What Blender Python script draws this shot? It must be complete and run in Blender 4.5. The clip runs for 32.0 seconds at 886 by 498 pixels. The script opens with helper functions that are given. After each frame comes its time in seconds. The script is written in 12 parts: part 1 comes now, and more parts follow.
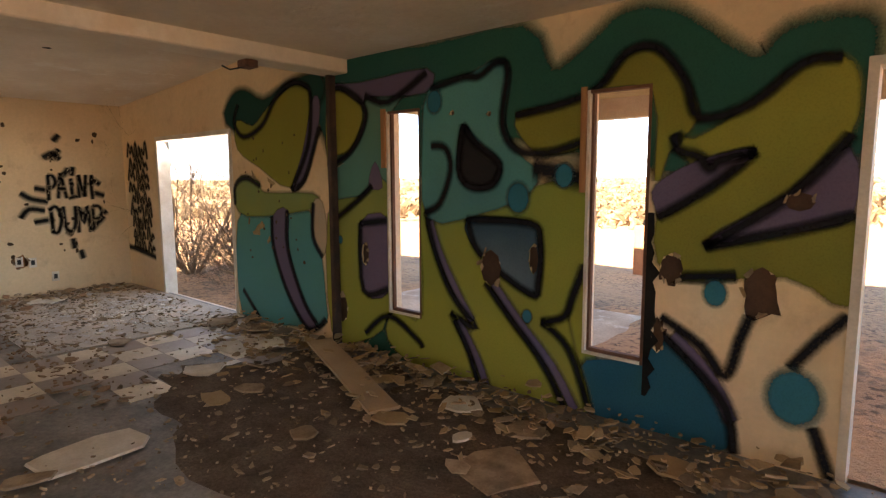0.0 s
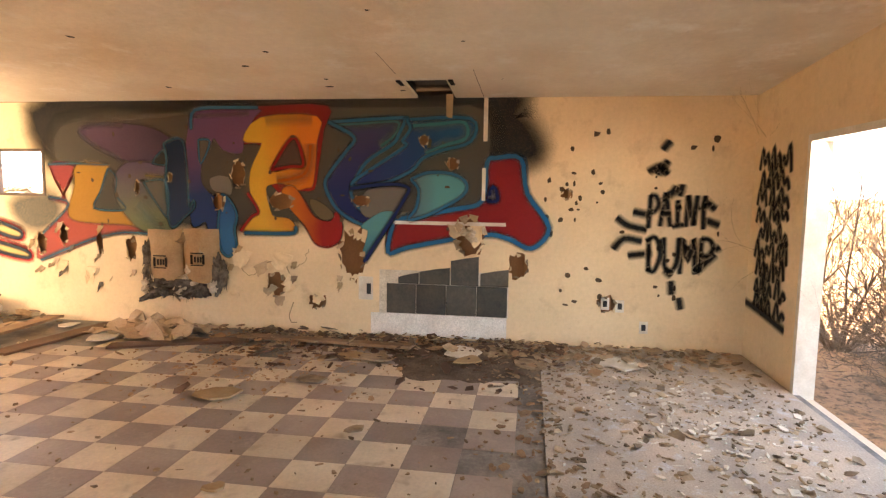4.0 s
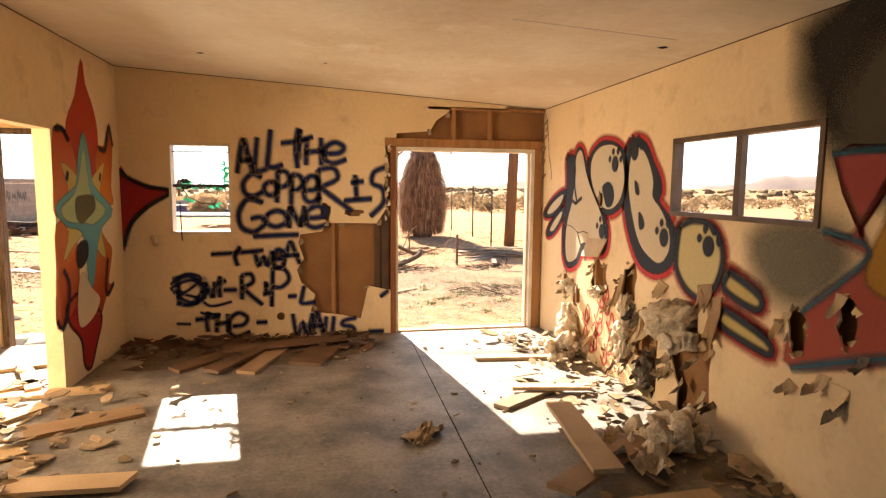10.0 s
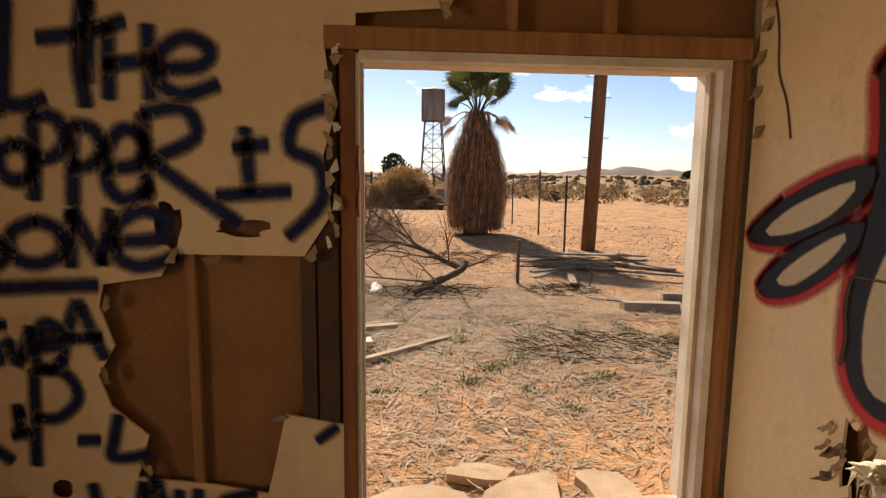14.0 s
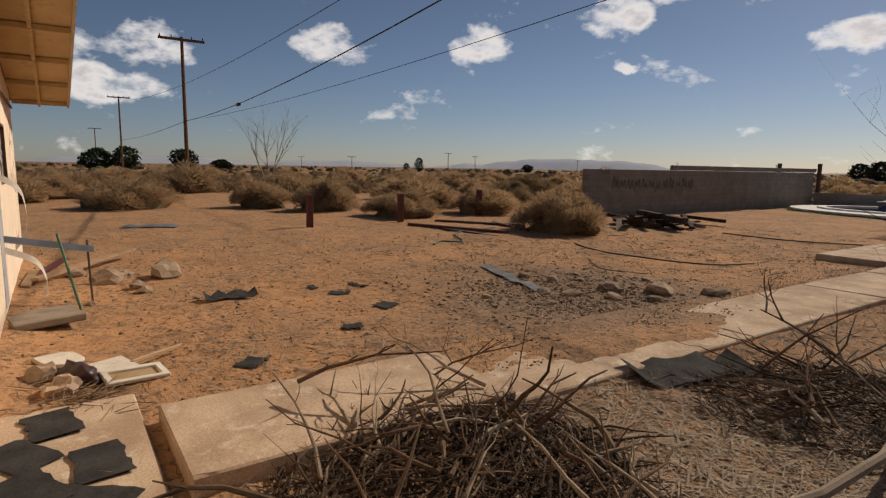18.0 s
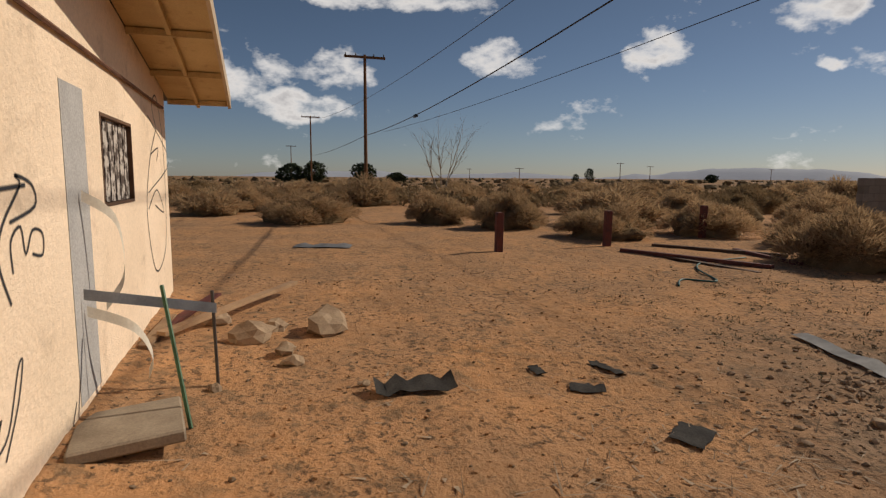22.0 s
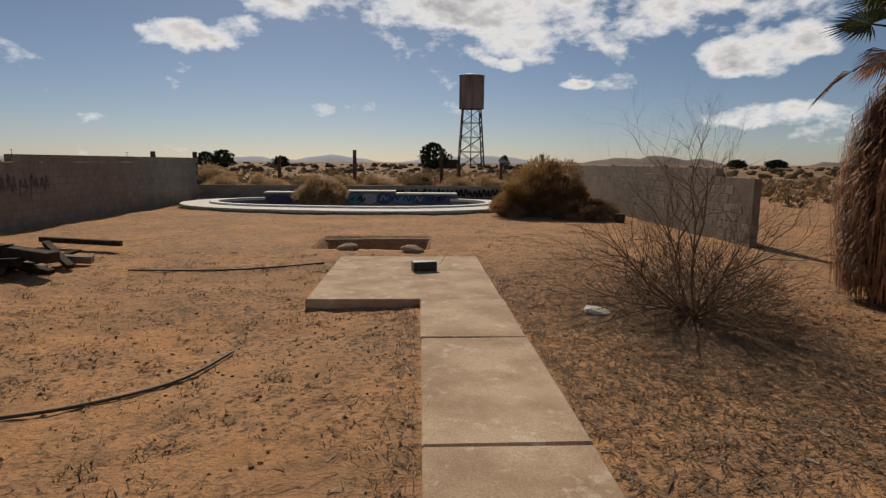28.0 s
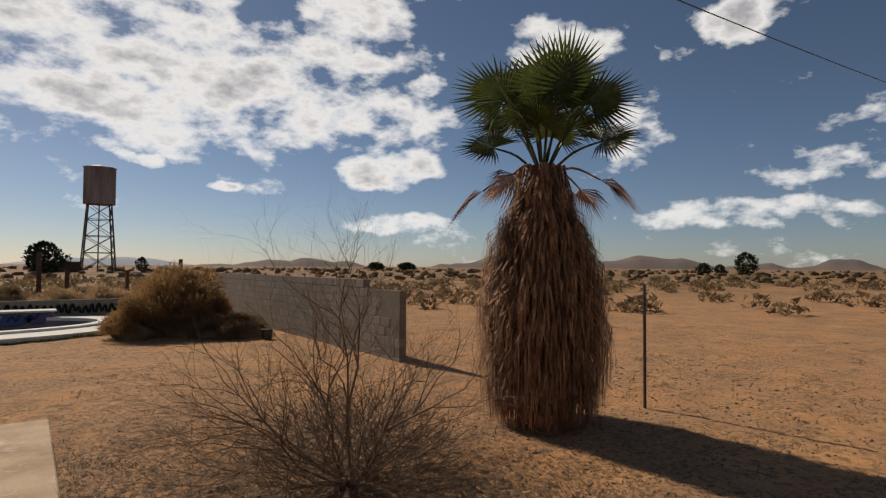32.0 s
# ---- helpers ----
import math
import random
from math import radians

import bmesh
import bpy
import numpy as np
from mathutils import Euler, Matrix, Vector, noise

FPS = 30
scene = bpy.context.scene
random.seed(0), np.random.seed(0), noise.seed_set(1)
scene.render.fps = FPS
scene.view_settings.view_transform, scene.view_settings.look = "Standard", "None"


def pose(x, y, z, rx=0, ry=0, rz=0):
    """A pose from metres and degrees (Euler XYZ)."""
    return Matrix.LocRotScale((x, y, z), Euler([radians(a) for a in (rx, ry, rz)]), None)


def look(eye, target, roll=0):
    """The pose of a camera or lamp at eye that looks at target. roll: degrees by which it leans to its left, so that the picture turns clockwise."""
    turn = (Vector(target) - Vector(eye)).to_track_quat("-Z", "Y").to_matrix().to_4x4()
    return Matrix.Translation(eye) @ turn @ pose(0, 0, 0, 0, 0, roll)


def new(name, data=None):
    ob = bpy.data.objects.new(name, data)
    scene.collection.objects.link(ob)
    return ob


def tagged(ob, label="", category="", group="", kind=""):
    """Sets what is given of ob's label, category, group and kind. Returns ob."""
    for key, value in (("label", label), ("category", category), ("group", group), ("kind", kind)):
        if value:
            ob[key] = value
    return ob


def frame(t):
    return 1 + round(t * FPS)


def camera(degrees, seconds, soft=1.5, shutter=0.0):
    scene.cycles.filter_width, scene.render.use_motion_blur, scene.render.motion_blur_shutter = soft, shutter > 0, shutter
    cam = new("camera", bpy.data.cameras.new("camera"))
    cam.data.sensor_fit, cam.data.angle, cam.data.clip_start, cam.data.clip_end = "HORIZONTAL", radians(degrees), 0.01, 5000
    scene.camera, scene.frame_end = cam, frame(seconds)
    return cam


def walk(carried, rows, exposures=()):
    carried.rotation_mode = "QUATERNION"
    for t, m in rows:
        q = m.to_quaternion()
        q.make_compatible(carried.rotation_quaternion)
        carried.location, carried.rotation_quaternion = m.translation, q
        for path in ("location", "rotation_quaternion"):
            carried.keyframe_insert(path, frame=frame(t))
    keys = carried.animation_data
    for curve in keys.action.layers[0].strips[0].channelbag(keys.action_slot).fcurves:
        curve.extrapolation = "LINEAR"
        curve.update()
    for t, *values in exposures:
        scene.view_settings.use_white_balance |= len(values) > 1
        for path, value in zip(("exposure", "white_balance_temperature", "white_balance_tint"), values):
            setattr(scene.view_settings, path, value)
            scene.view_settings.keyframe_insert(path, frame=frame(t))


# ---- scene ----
cam = camera(75.2, 32.0, soft=1.3)
PATH = [
    (0, (-8.507, -7.915, 1.44), (-7.206, -9.413, 1.195), -0.3),
    (0.5, (-8.251, -8.161, 1.436), (-6.846, -9.563, 1.19), -0.2),
    (1, (-8.034, -8.39, 1.441), (-6.453, -9.587, 1.181), 0.1),
    (1.5, (-7.773, -8.667, 1.459), (-6.027, -9.61, 1.21), 0.2),
    (2, (-7.422, -8.854, 1.432), (-5.559, -9.54, 1.193), 0.4),
    (2.5, (-7.04, -9.113, 1.48), (-5.093, -9.509, 1.252), 0.5),
    (3, (-6.726, -9.189, 1.488), (-4.742, -9.331, 1.275), 1.0),
    (3.5, (-6.238, -9.091, 1.473), (-4.251, -8.996, 1.268), 1.0),
    (5.5, (-4.327, -8.941, 1.619), (-2.538, -8.07, 1.42), 0.9),
    (6, (-3.989, -8.748, 1.59), (-2.357, -7.614, 1.362), 1.0),
    (6.5, (-3.694, -8.541, 1.623), (-2.278, -7.151, 1.369), 1.2),
    (7, (-3.413, -8.392, 1.623), (-2.202, -6.821, 1.372), 1.1),
    (7.5, (-3.22, -8.097, 1.615), (-2.211, -6.388, 1.362), 0.9),
    (8, (-3.028, -7.751, 1.622), (-2.23, -5.935, 1.368), 0.8),
    (8.5, (-2.807, -7.385, 1.622), (-2.163, -5.508, 1.38), 0.7),
    (9, (-2.659, -6.938, 1.608), (-2.136, -5.023, 1.359), 0.6),
    (9.5, (-2.465, -6.508, 1.59), (-2.037, -4.569, 1.35), 0.5),
    (10, (-2.293, -6.063, 1.576), (-1.917, -4.111, 1.359), 0.5),
    (10.5, (-2.195, -5.572, 1.587), (-1.891, -3.606, 1.385), 0.2),
    (11, (-2.057, -5.087, 1.576), (-1.792, -3.114, 1.392), 0.3),
    (11.5, (-2.006, -4.623, 1.555), (-1.758, -2.648, 1.364), 0.3),
    (12, (-1.937, -4.137, 1.564), (-1.707, -2.16, 1.37), 0.5),
    (12.5, (-1.767, -3.657, 1.55), (-1.535, -1.68, 1.355), 0.4),
    (13, (-1.7, -3.175, 1.532), (-1.478, -1.199, 1.311), 0.3),
    (13.5, (-1.613, -2.733, 1.507), (-1.414, -0.758, 1.262), 0.4),
    (15.5, (-1.165, -0.971, 1.576), (-1.316, 1.001, 1.277), 1.2),
    (16, (-1.238, -0.469, 1.55), (-1.62, 1.471, 1.25), 1.1),
    (16.5, (-1.2, -0.12, 1.537), (-1.873, 1.741, 1.247), 1.0),
    (17, (-1.231, 0.125, 1.545), (-2.229, 1.838, 1.282), 1.1),
    (17.5, (-1.408, 0.353, 1.556), (-2.76, 1.803, 1.295), 1.1),
    (18, (-1.586, 0.62, 1.507), (-3.226, 1.73, 1.227), 0.9),
    (18.5, (-1.783, 0.778, 1.489), (-3.61, 1.538, 1.199), 0.9),
    (19, (-2.185, 0.866, 1.49), (-4.095, 1.389, 1.21), 0.5),
    (19.5, (-2.505, 0.918, 1.496), (-4.462, 1.23, 1.224), 0.5),
    (20, (-2.864, 1.024, 1.509), (-4.842, 1.184, 1.263), 0.4),
    (20.5, (-3.299, 0.974, 1.488), (-5.286, 1.022, 1.267), 0.2),
    (21, (-3.683, 0.942, 1.526), (-5.671, 0.986, 1.309), 0.3),
    (21.5, (-4.21, 1.072, 1.511), (-6.183, 1.307, 1.281), 0.2),
    (22, (-4.702, 1.257, 1.482), (-6.592, 1.863, 1.235), 0.4),
    (22.5, (-5.135, 1.485, 1.587), (-6.866, 2.452, 1.328), 0.4),
    (23, (-5.292, 1.746, 1.616), (-6.82, 3.008, 1.34), 0.7),
    (23.5, (-5.52, 2.022, 1.596), (-6.853, 3.49, 1.334), 0.9),
    (24, (-5.657, 2.352, 1.603), (-6.783, 3.992, 1.399), 0.9),
    (24.5, (-5.641, 2.815, 1.627), (-6.578, 4.576, 1.473), 0.8),
    (25, (-5.664, 3.321, 1.628), (-6.464, 5.15, 1.51), 0.6),
    (25.5, (-5.853, 3.846, 1.633), (-6.517, 5.728, 1.511), 0.7),
    (26, (-5.913, 4.257, 1.594), (-6.42, 6.187, 1.454), 0.8),
    (26.5, (-5.812, 4.718, 1.645), (-6.127, 6.685, 1.464), 1.1),
    (28.5, (-5.454, 6.797, 1.612), (-5.295, 8.767, 1.304), 0.5),
    (29, (-5.324, 7.233, 1.631), (-5.073, 9.196, 1.338), 0.9),
    (29.5, (-5.114, 7.626, 1.665), (-4.645, 9.555, 1.426), 0.9),
    (30, (-4.943, 7.95, 1.755), (-4.268, 9.826, 1.594), 0.8),
    (30.5, (-4.813, 8.109, 1.787), (-3.965, 9.918, 1.703), 1.0),
    (31, (-4.759, 8.116, 1.833), (-3.772, 9.855, 1.812), 1.0),
    (31.5, (-4.777, 8.128, 1.856), (-3.684, 9.803, 1.884), 1.1),
    (32, (-4.726, 8.036, 1.839), (-3.555, 9.656, 1.901), 0.4),
]
walk(cam, [(t, look(eye, target, roll)) for t, eye, target, roll in PATH],
     exposures=[(0, 3.95, 6500, 10.0), (1, 4.0, 6550, 10.3), (2, 4.8, 6600, 10.7), (3, 5.15, 6650, 11.0), (4.5, 4.8, 6800, 12.0), (6, 4.1, 6950, 13.0), (8, 3.75, 7000, 13.5), (10, 2.75, 7080, 14.2), (11.5, 1.95, 7000, 13.6), (13.5, 1.38, 6750, 12.0), (15.5, 0.68, 6800, 14.0), (17, 0.27, 6680, 14.2), (18, -0.15, 6575, 12.5), (19, -0.35, 6500, 11.0), (22, -0.25, 6550, 11.0), (25, -0.28, 6512, 10.2), (26.5, -0.4, 6500, 10.0), (29, -0.04, 6500, 10.0), (32, -0.04, 6500, 10.0)])

# ---------------- world, sun ----------------
SUN_DIR = Vector((-0.14, 0.83, 0.56)).normalized()
sun = new("sun", bpy.data.lights.new("sun", "SUN"))
sun.data.energy, sun.data.angle, sun.data.color = 4.1, radians(0.6), (1.0, 0.89, 0.73)
sun.matrix_world = look(SUN_DIR * 50, (0, 0, 0))


def build_world():
    w = bpy.data.worlds.new("sky")
    scene.world = w
    w.use_nodes = True
    nt = w.node_tree
    nt.nodes.clear()
    N, L = nt.nodes.new, nt.links.new

    def math_node(op, a=None, b=None):
        n = N("ShaderNodeMath")
        n.operation = op
        for i, v in enumerate((a, b)):
            if v is None:
                continue
            if isinstance(v, (int, float)):
                n.inputs[i].default_value = v
            else:
                L(v, n.inputs[i])
        return n.outputs[0]

    sky = N("ShaderNodeTexSky")
    sky.sky_type, sky.sun_disc = "NISHITA", False
    sky.sun_elevation, sky.sun_rotation = math.asin(SUN_DIR.z), math.atan2(SUN_DIR.x, SUN_DIR.y)
    sky.altitude, sky.air_density, sky.dust_density, sky.ozone_density = 900, 1.0, 0.45, 2.0
    tc = N("ShaderNodeTexCoord")

    def noise_tex(scale, detail, rough, flat):
        m = N("ShaderNodeMapping")
        m.inputs["Scale"].default_value = (1, 1, flat)
        L(tc.outputs["Generated"], m.inputs[0])
        n = N("ShaderNodeTexNoise")
        n.inputs["Scale"].default_value, n.inputs["Detail"].default_value, n.inputs["Roughness"].default_value = scale, detail, rough
        L(m.outputs[0], n.inputs["Vector"])
        return n.outputs[0]

    fine = noise_tex(9, 10, 0.60, 1.9)
    wt = N("ShaderNodeTexNoise")
    wt.inputs["Scale"].default_value, wt.inputs["Detail"].default_value = 16, 4
    L(tc.outputs["Generated"], wt.inputs["Vector"])
    wm = N("ShaderNodeVectorMath")
    wm.operation = "MULTIPLY_ADD"
    L(wt.outputs["Color"], wm.inputs[0])
    wm.inputs[1].default_value = (0.07, 0.07, 0.045)
    wm.inputs[2].default_value = (-0.035, -0.035, -0.0225)
    wa = N("ShaderNodeVectorMath")
    L(wm.outputs[0], wa.inputs[0])
    L(tc.outputs["Generated"], wa.inputs[1])
    wide = noise_tex(4, 3, 0.5, 1.9)
    cover = None
    for az, el, ra, re, full in [(*c, 1.0) for c in CLOUD_BANK] + [(*c, 0.8) for c in CLOUD_PUFFS + CLOUD_EAST]:
        az, el, ra, re = (radians(v) for v in (az, el, ra, re))
        c = (-math.sin(az) * math.cos(el), math.cos(az) * math.cos(el), math.sin(el))
        ra, re = math.tan(ra) * 1.25, math.tan(re) * 1.35
        m = N("ShaderNodeMapping")
        m.inputs["Scale"].default_value = (1 / ra, 1 / ra, 1 / re)
        m.inputs["Location"].default_value = (-c[0] / ra, -c[1] / ra, -c[2] / re)
        L(wa.outputs[0], m.inputs[0])
        ln = N("ShaderNodeVectorMath")
        ln.operation = "LENGTH"
        L(m.outputs[0], ln.inputs[0])
        v = math_node("MULTIPLY", math_node("MINIMUM", math_node("MAXIMUM", math_node("SUBTRACT", 1.0, ln.outputs["Value"]), 0.0), 0.5), full)
        cover = v if cover is None else math_node("MAXIMUM", cover, v)
    d = math_node("ADD", math_node("MULTIPLY", cover, 1.05), math_node("MULTIPLY", math_node("SUBTRACT", fine, 0.5), 2.1))
    d = math_node("ADD", d, math_node("MULTIPLY", math_node("SUBTRACT", wide, 0.5), 0.5))
    dens = N("ShaderNodeMapRange")
    dens.inputs[1].default_value, dens.inputs[2].default_value = 0.24, 0.58
    L(d, dens.inputs[0])
    core = N("ShaderNodeMapRange")
    core.inputs[1].default_value, core.inputs[2].default_value = 0.44, 0.90
    L(d, core.inputs[0])
    tint = N("ShaderNodeMix")
    tint.data_type = "RGBA"
    tint.inputs[6].default_value, tint.inputs[7].default_value = (19.0, 18.3, 17.4, 1), (7.4, 7.2, 7.4, 1)
    L(core.outputs[0], tint.inputs[0])
    mix = N("ShaderNodeMix")
    mix.data_type = "RGBA"
    L(math_node("MULTIPLY", dens.outputs[0], 0.96), mix.inputs[0])
    # the air near the horizon whitens
    sep = N("ShaderNodeSeparateXYZ")
    L(tc.outputs["Generated"], sep.inputs[0])
    low = N("ShaderNodeMapRange")
    low.inputs[1].default_value, low.inputs[2].default_value = 0.0, 0.30
    L(sep.outputs["Z"], low.inputs[0])
    air = N("ShaderNodeMix")
    air.data_type = "RGBA"
    air.inputs[6].default_value, air.inputs[7].default_value = (0.86, 0.88, 1.02, 1), (0.84, 0.82, 0.82, 1)
    L(low.outputs[0], air.inputs[0])
    hue = N("ShaderNodeMix")
    hue.data_type, hue.blend_type = "RGBA", "MULTIPLY"
    hue.inputs[0].default_value = 1.0
    L(sky.outputs[0], hue.inputs[6])
    L(air.outputs[2], hue.inputs[7])
    L(hue.outputs[2], mix.inputs[6])
    L(tint.outputs[2], mix.inputs[7])
    bg = N("ShaderNodeBackground")
    bg.inputs[1].default_value = 0.055
    L(mix.outputs[2], bg.inputs[0])
    out = N("ShaderNodeOutputWorld")
    L(bg.outputs[0], out.inputs[0])


# clouds: bearing to the left of north, height over the horizon, half width and half height, in degrees
CLOUD_BANK = [(32, 17, 11, 2.6), (22, 20, 12, 3.5), (10, 17, 13, 3.4), (-2, 14.5, 10, 3.2), (-13, 13, 12, 3.2), (-6, 19, 13, 4.6), (-19, 18, 10, 5), (-28, 14, 9, 3.2), (-31, 9.6, 6, 2), (-27, 22, 8, 4), (14, 26, 16, 5), (-10, 27, 14, 5)]
CLOUD_PUFFS = [(66.8, 11.4, 4.8, 2.1), (84.6, 10.2, 6, 2), (79, 16.5, 10, 1.4), (53, 11.4, 4, 1.4), (58.7, 10.9, 1.5, 1.1), (86, 6.8, 5.5, 1.2), (39.5, 13.7, 3, 1.5), (39.3, 9.4, 1.2, 0.6), (21.7, 11, 4.3, 1.6),
               (40.5, 14, 3.3, 1.6), (16.8, 11.4, 3, 1.5), (-8.5, 9.4, 2, 0.7), (-15, 7.3, 1.5, 0.5), (95, 9, 6, 2.2), (108, 13, 8, 2.6)]
CLOUD_EAST = [(-33.8, 17.5, 2.4, 1.3), (-30.6, 4.3, 5.3, 1.1), (-55.2, 12.4, 3.2, 3.0), (-46, 21, 5.5, 3.2), (-63, 21, 3.2, 2), (-58, 19.8, 2.4, 1.1), (-69, 8.6, 5.5, 1.5), (-61, 4.9, 10, 1.3), (-71.5, 4.3, 4, 1.2),
              (-95, 10, 9, 2.5), (-120, 14, 10, 3), (150, 12, 12, 3), (-165, 15, 10, 3)]
build_world()


def fill_lamp(name, at, target, sx, sy, watts, colour=(1.0, 0.90, 0.76)):
    """An added area lamp standing in for daylight at an opening."""
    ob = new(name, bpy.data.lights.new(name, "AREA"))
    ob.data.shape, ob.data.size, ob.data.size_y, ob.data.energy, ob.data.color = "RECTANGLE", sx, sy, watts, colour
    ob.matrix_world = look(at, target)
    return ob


# these three fill lamps sit in made-up openings, out of view
fill_lamp("west_fill_light", (-9.62, -7.6, 1.25), (0, -7.6, 1.15), 4.2, 1.7, 0.9)
fill_lamp("back_fill_light", (-7.6, -4.47, 1.2), (-6.6, -11, 1.0), 2.4, 1.8, 0.9)
fill_lamp("side_fill_light", (-6.46, -2.95, 1.15), (0, -2.2, 1.1), 1.8, 1.9, 39, (1.0, 0.80, 0.56))

# added lamp hidden at the real doorway's head, boosting its sky light
fill_lamp("south_door_light", (-1.96, -11.26, 1.90), (-2.3, -8.6, 0.6), 1.7, 0.3, 1.6, (1.0, 0.93, 0.84))

# ---------------- materials ----------------


def mat(name, c1, c2=None, scale=3.0, rough=0.85, bump=0.3, bscale=40.0, fine=0.25, fscale=60.0, metal=0.0, spread=(0.35, 0.65), per=0.0, dist=0.004, c3=None, stretch=None, thin=0.0, isl=0.0):
    """A worn surface: two colours over a broad noise, darkened and lightened by a fine grain, with relief."""
    m = bpy.data.materials.new(name)
    m.use_nodes = True
    nt = m.node_tree
    N, L = nt.nodes.new, nt.links.new
    b = nt.nodes["Principled BSDF"]
    c2 = c2 or tuple(v * 0.75 for v in c1)
    geo = N("ShaderNodeNewGeometry")
    src = geo.outputs["Position"]
    if stretch:
        mp = N("ShaderNodeMapping")
        mp.inputs["Scale"].default_value = stretch
        L(src, mp.inputs[0])
        src = mp.outputs[0]

    def nz(s, d, r=0.55):
        n = N("ShaderNodeTexNoise")
        n.inputs["Scale"].default_value, n.inputs["Detail"].default_value, n.inputs["Roughness"].default_value = s, d, r
        L(src, n.inputs["Vector"])
        return n.outputs[0]

    ramp = N("ShaderNodeMapRange")
    ramp.inputs[1].default_value, ramp.inputs[2].default_value = spread
    L(nz(scale, 5), ramp.inputs[0])
    mx = N("ShaderNodeMix")
    mx.data_type = "RGBA"
    mx.inputs[6].default_value, mx.inputs[7].default_value = (*c1, 1), (*c2, 1)
    L(ramp.outputs[0], mx.inputs[0])
    col = mx.outputs[2]
    if c3:
        r3 = N("ShaderNodeMapRange")
        r3.inputs[1].default_value, r3.inputs[2].default_value = 0.56, 0.72
        L(nz(scale * 2.7 + 0.31, 6, 0.65), r3.inputs[0])
        m3 = N("ShaderNodeMix")
        m3.data_type = "RGBA"
        m3.inputs[7].default_value = (*c3, 1)
        L(r3.outputs[0], m3.inputs[0])
        L(col, m3.inputs[6])
        col = m3.outputs[2]
    g = N("ShaderNodeMapRange")
    g.inputs[1].default_value, g.inputs[2].default_value, g.inputs[3].default_value, g.inputs[4].default_value = 0.25, 0.75, 1 - fine, 1 + fine
    L(nz(fscale, 3, 0.7), g.inputs[0])
    val = g.outputs[0]
    if per:
        oi = N("ShaderNodeObjectInfo")
        pr = N("ShaderNodeMapRange")
        pr.inputs[3].default_value, pr.inputs[4].default_value = 1 - per, 1 + per
        L(oi.outputs["Random"], pr.inputs[0])
        mu = N("ShaderNodeMath")
        mu.operation = "MULTIPLY"
        L(val, mu.inputs[0])
        L(pr.outputs[0], mu.inputs[1])
        val = mu.outputs[0]
    if isl:
        pr = N("ShaderNodeMapRange")
        pr.inputs[3].default_value, pr.inputs[4].default_value = 1 - isl, 1 + isl
        L(geo.outputs["Random Per Island"], pr.inputs[0])
        mu = N("ShaderNodeMath")
        mu.operation = "MULTIPLY"
        L(val, mu.inputs[0])
        L(pr.outputs[0], mu.inputs[1])
        val = mu.outputs[0]
    sc = N("ShaderNodeVectorMath")
    sc.operation = "SCALE"
    L(col, sc.inputs[0])
    L(val, sc.inputs["Scale"])
    L(sc.outputs[0], b.inputs["Base Color"])
    b.inputs["Roughness"].default_value, b.inputs["Metallic"].default_value = rough, metal
    if rough > 0.88:
        b.inputs["Specular IOR Level"].default_value = 0.12
    if bump:
        bp = N("ShaderNodeBump")
        bp.inputs["Strength"].default_value, bp.inputs["Distance"].default_value = bump, dist
        L(nz(bscale, 6, 0.65), bp.inputs["Height"])
        L(bp.outputs[0], b.inputs["Normal"])
    if thin:
        tr = N("ShaderNodeBsdfTranslucent")
        L(sc.outputs[0], tr.inputs["Color"])
        ms = N("ShaderNodeMixShader")
        ms.inputs[0].default_value = thin
        L(b.outputs[0], ms.inputs[1])
        L(tr.outputs[0], ms.inputs[2])
        L(ms.outputs[0], nt.nodes["Material Output"].inputs["Surface"])
    return m


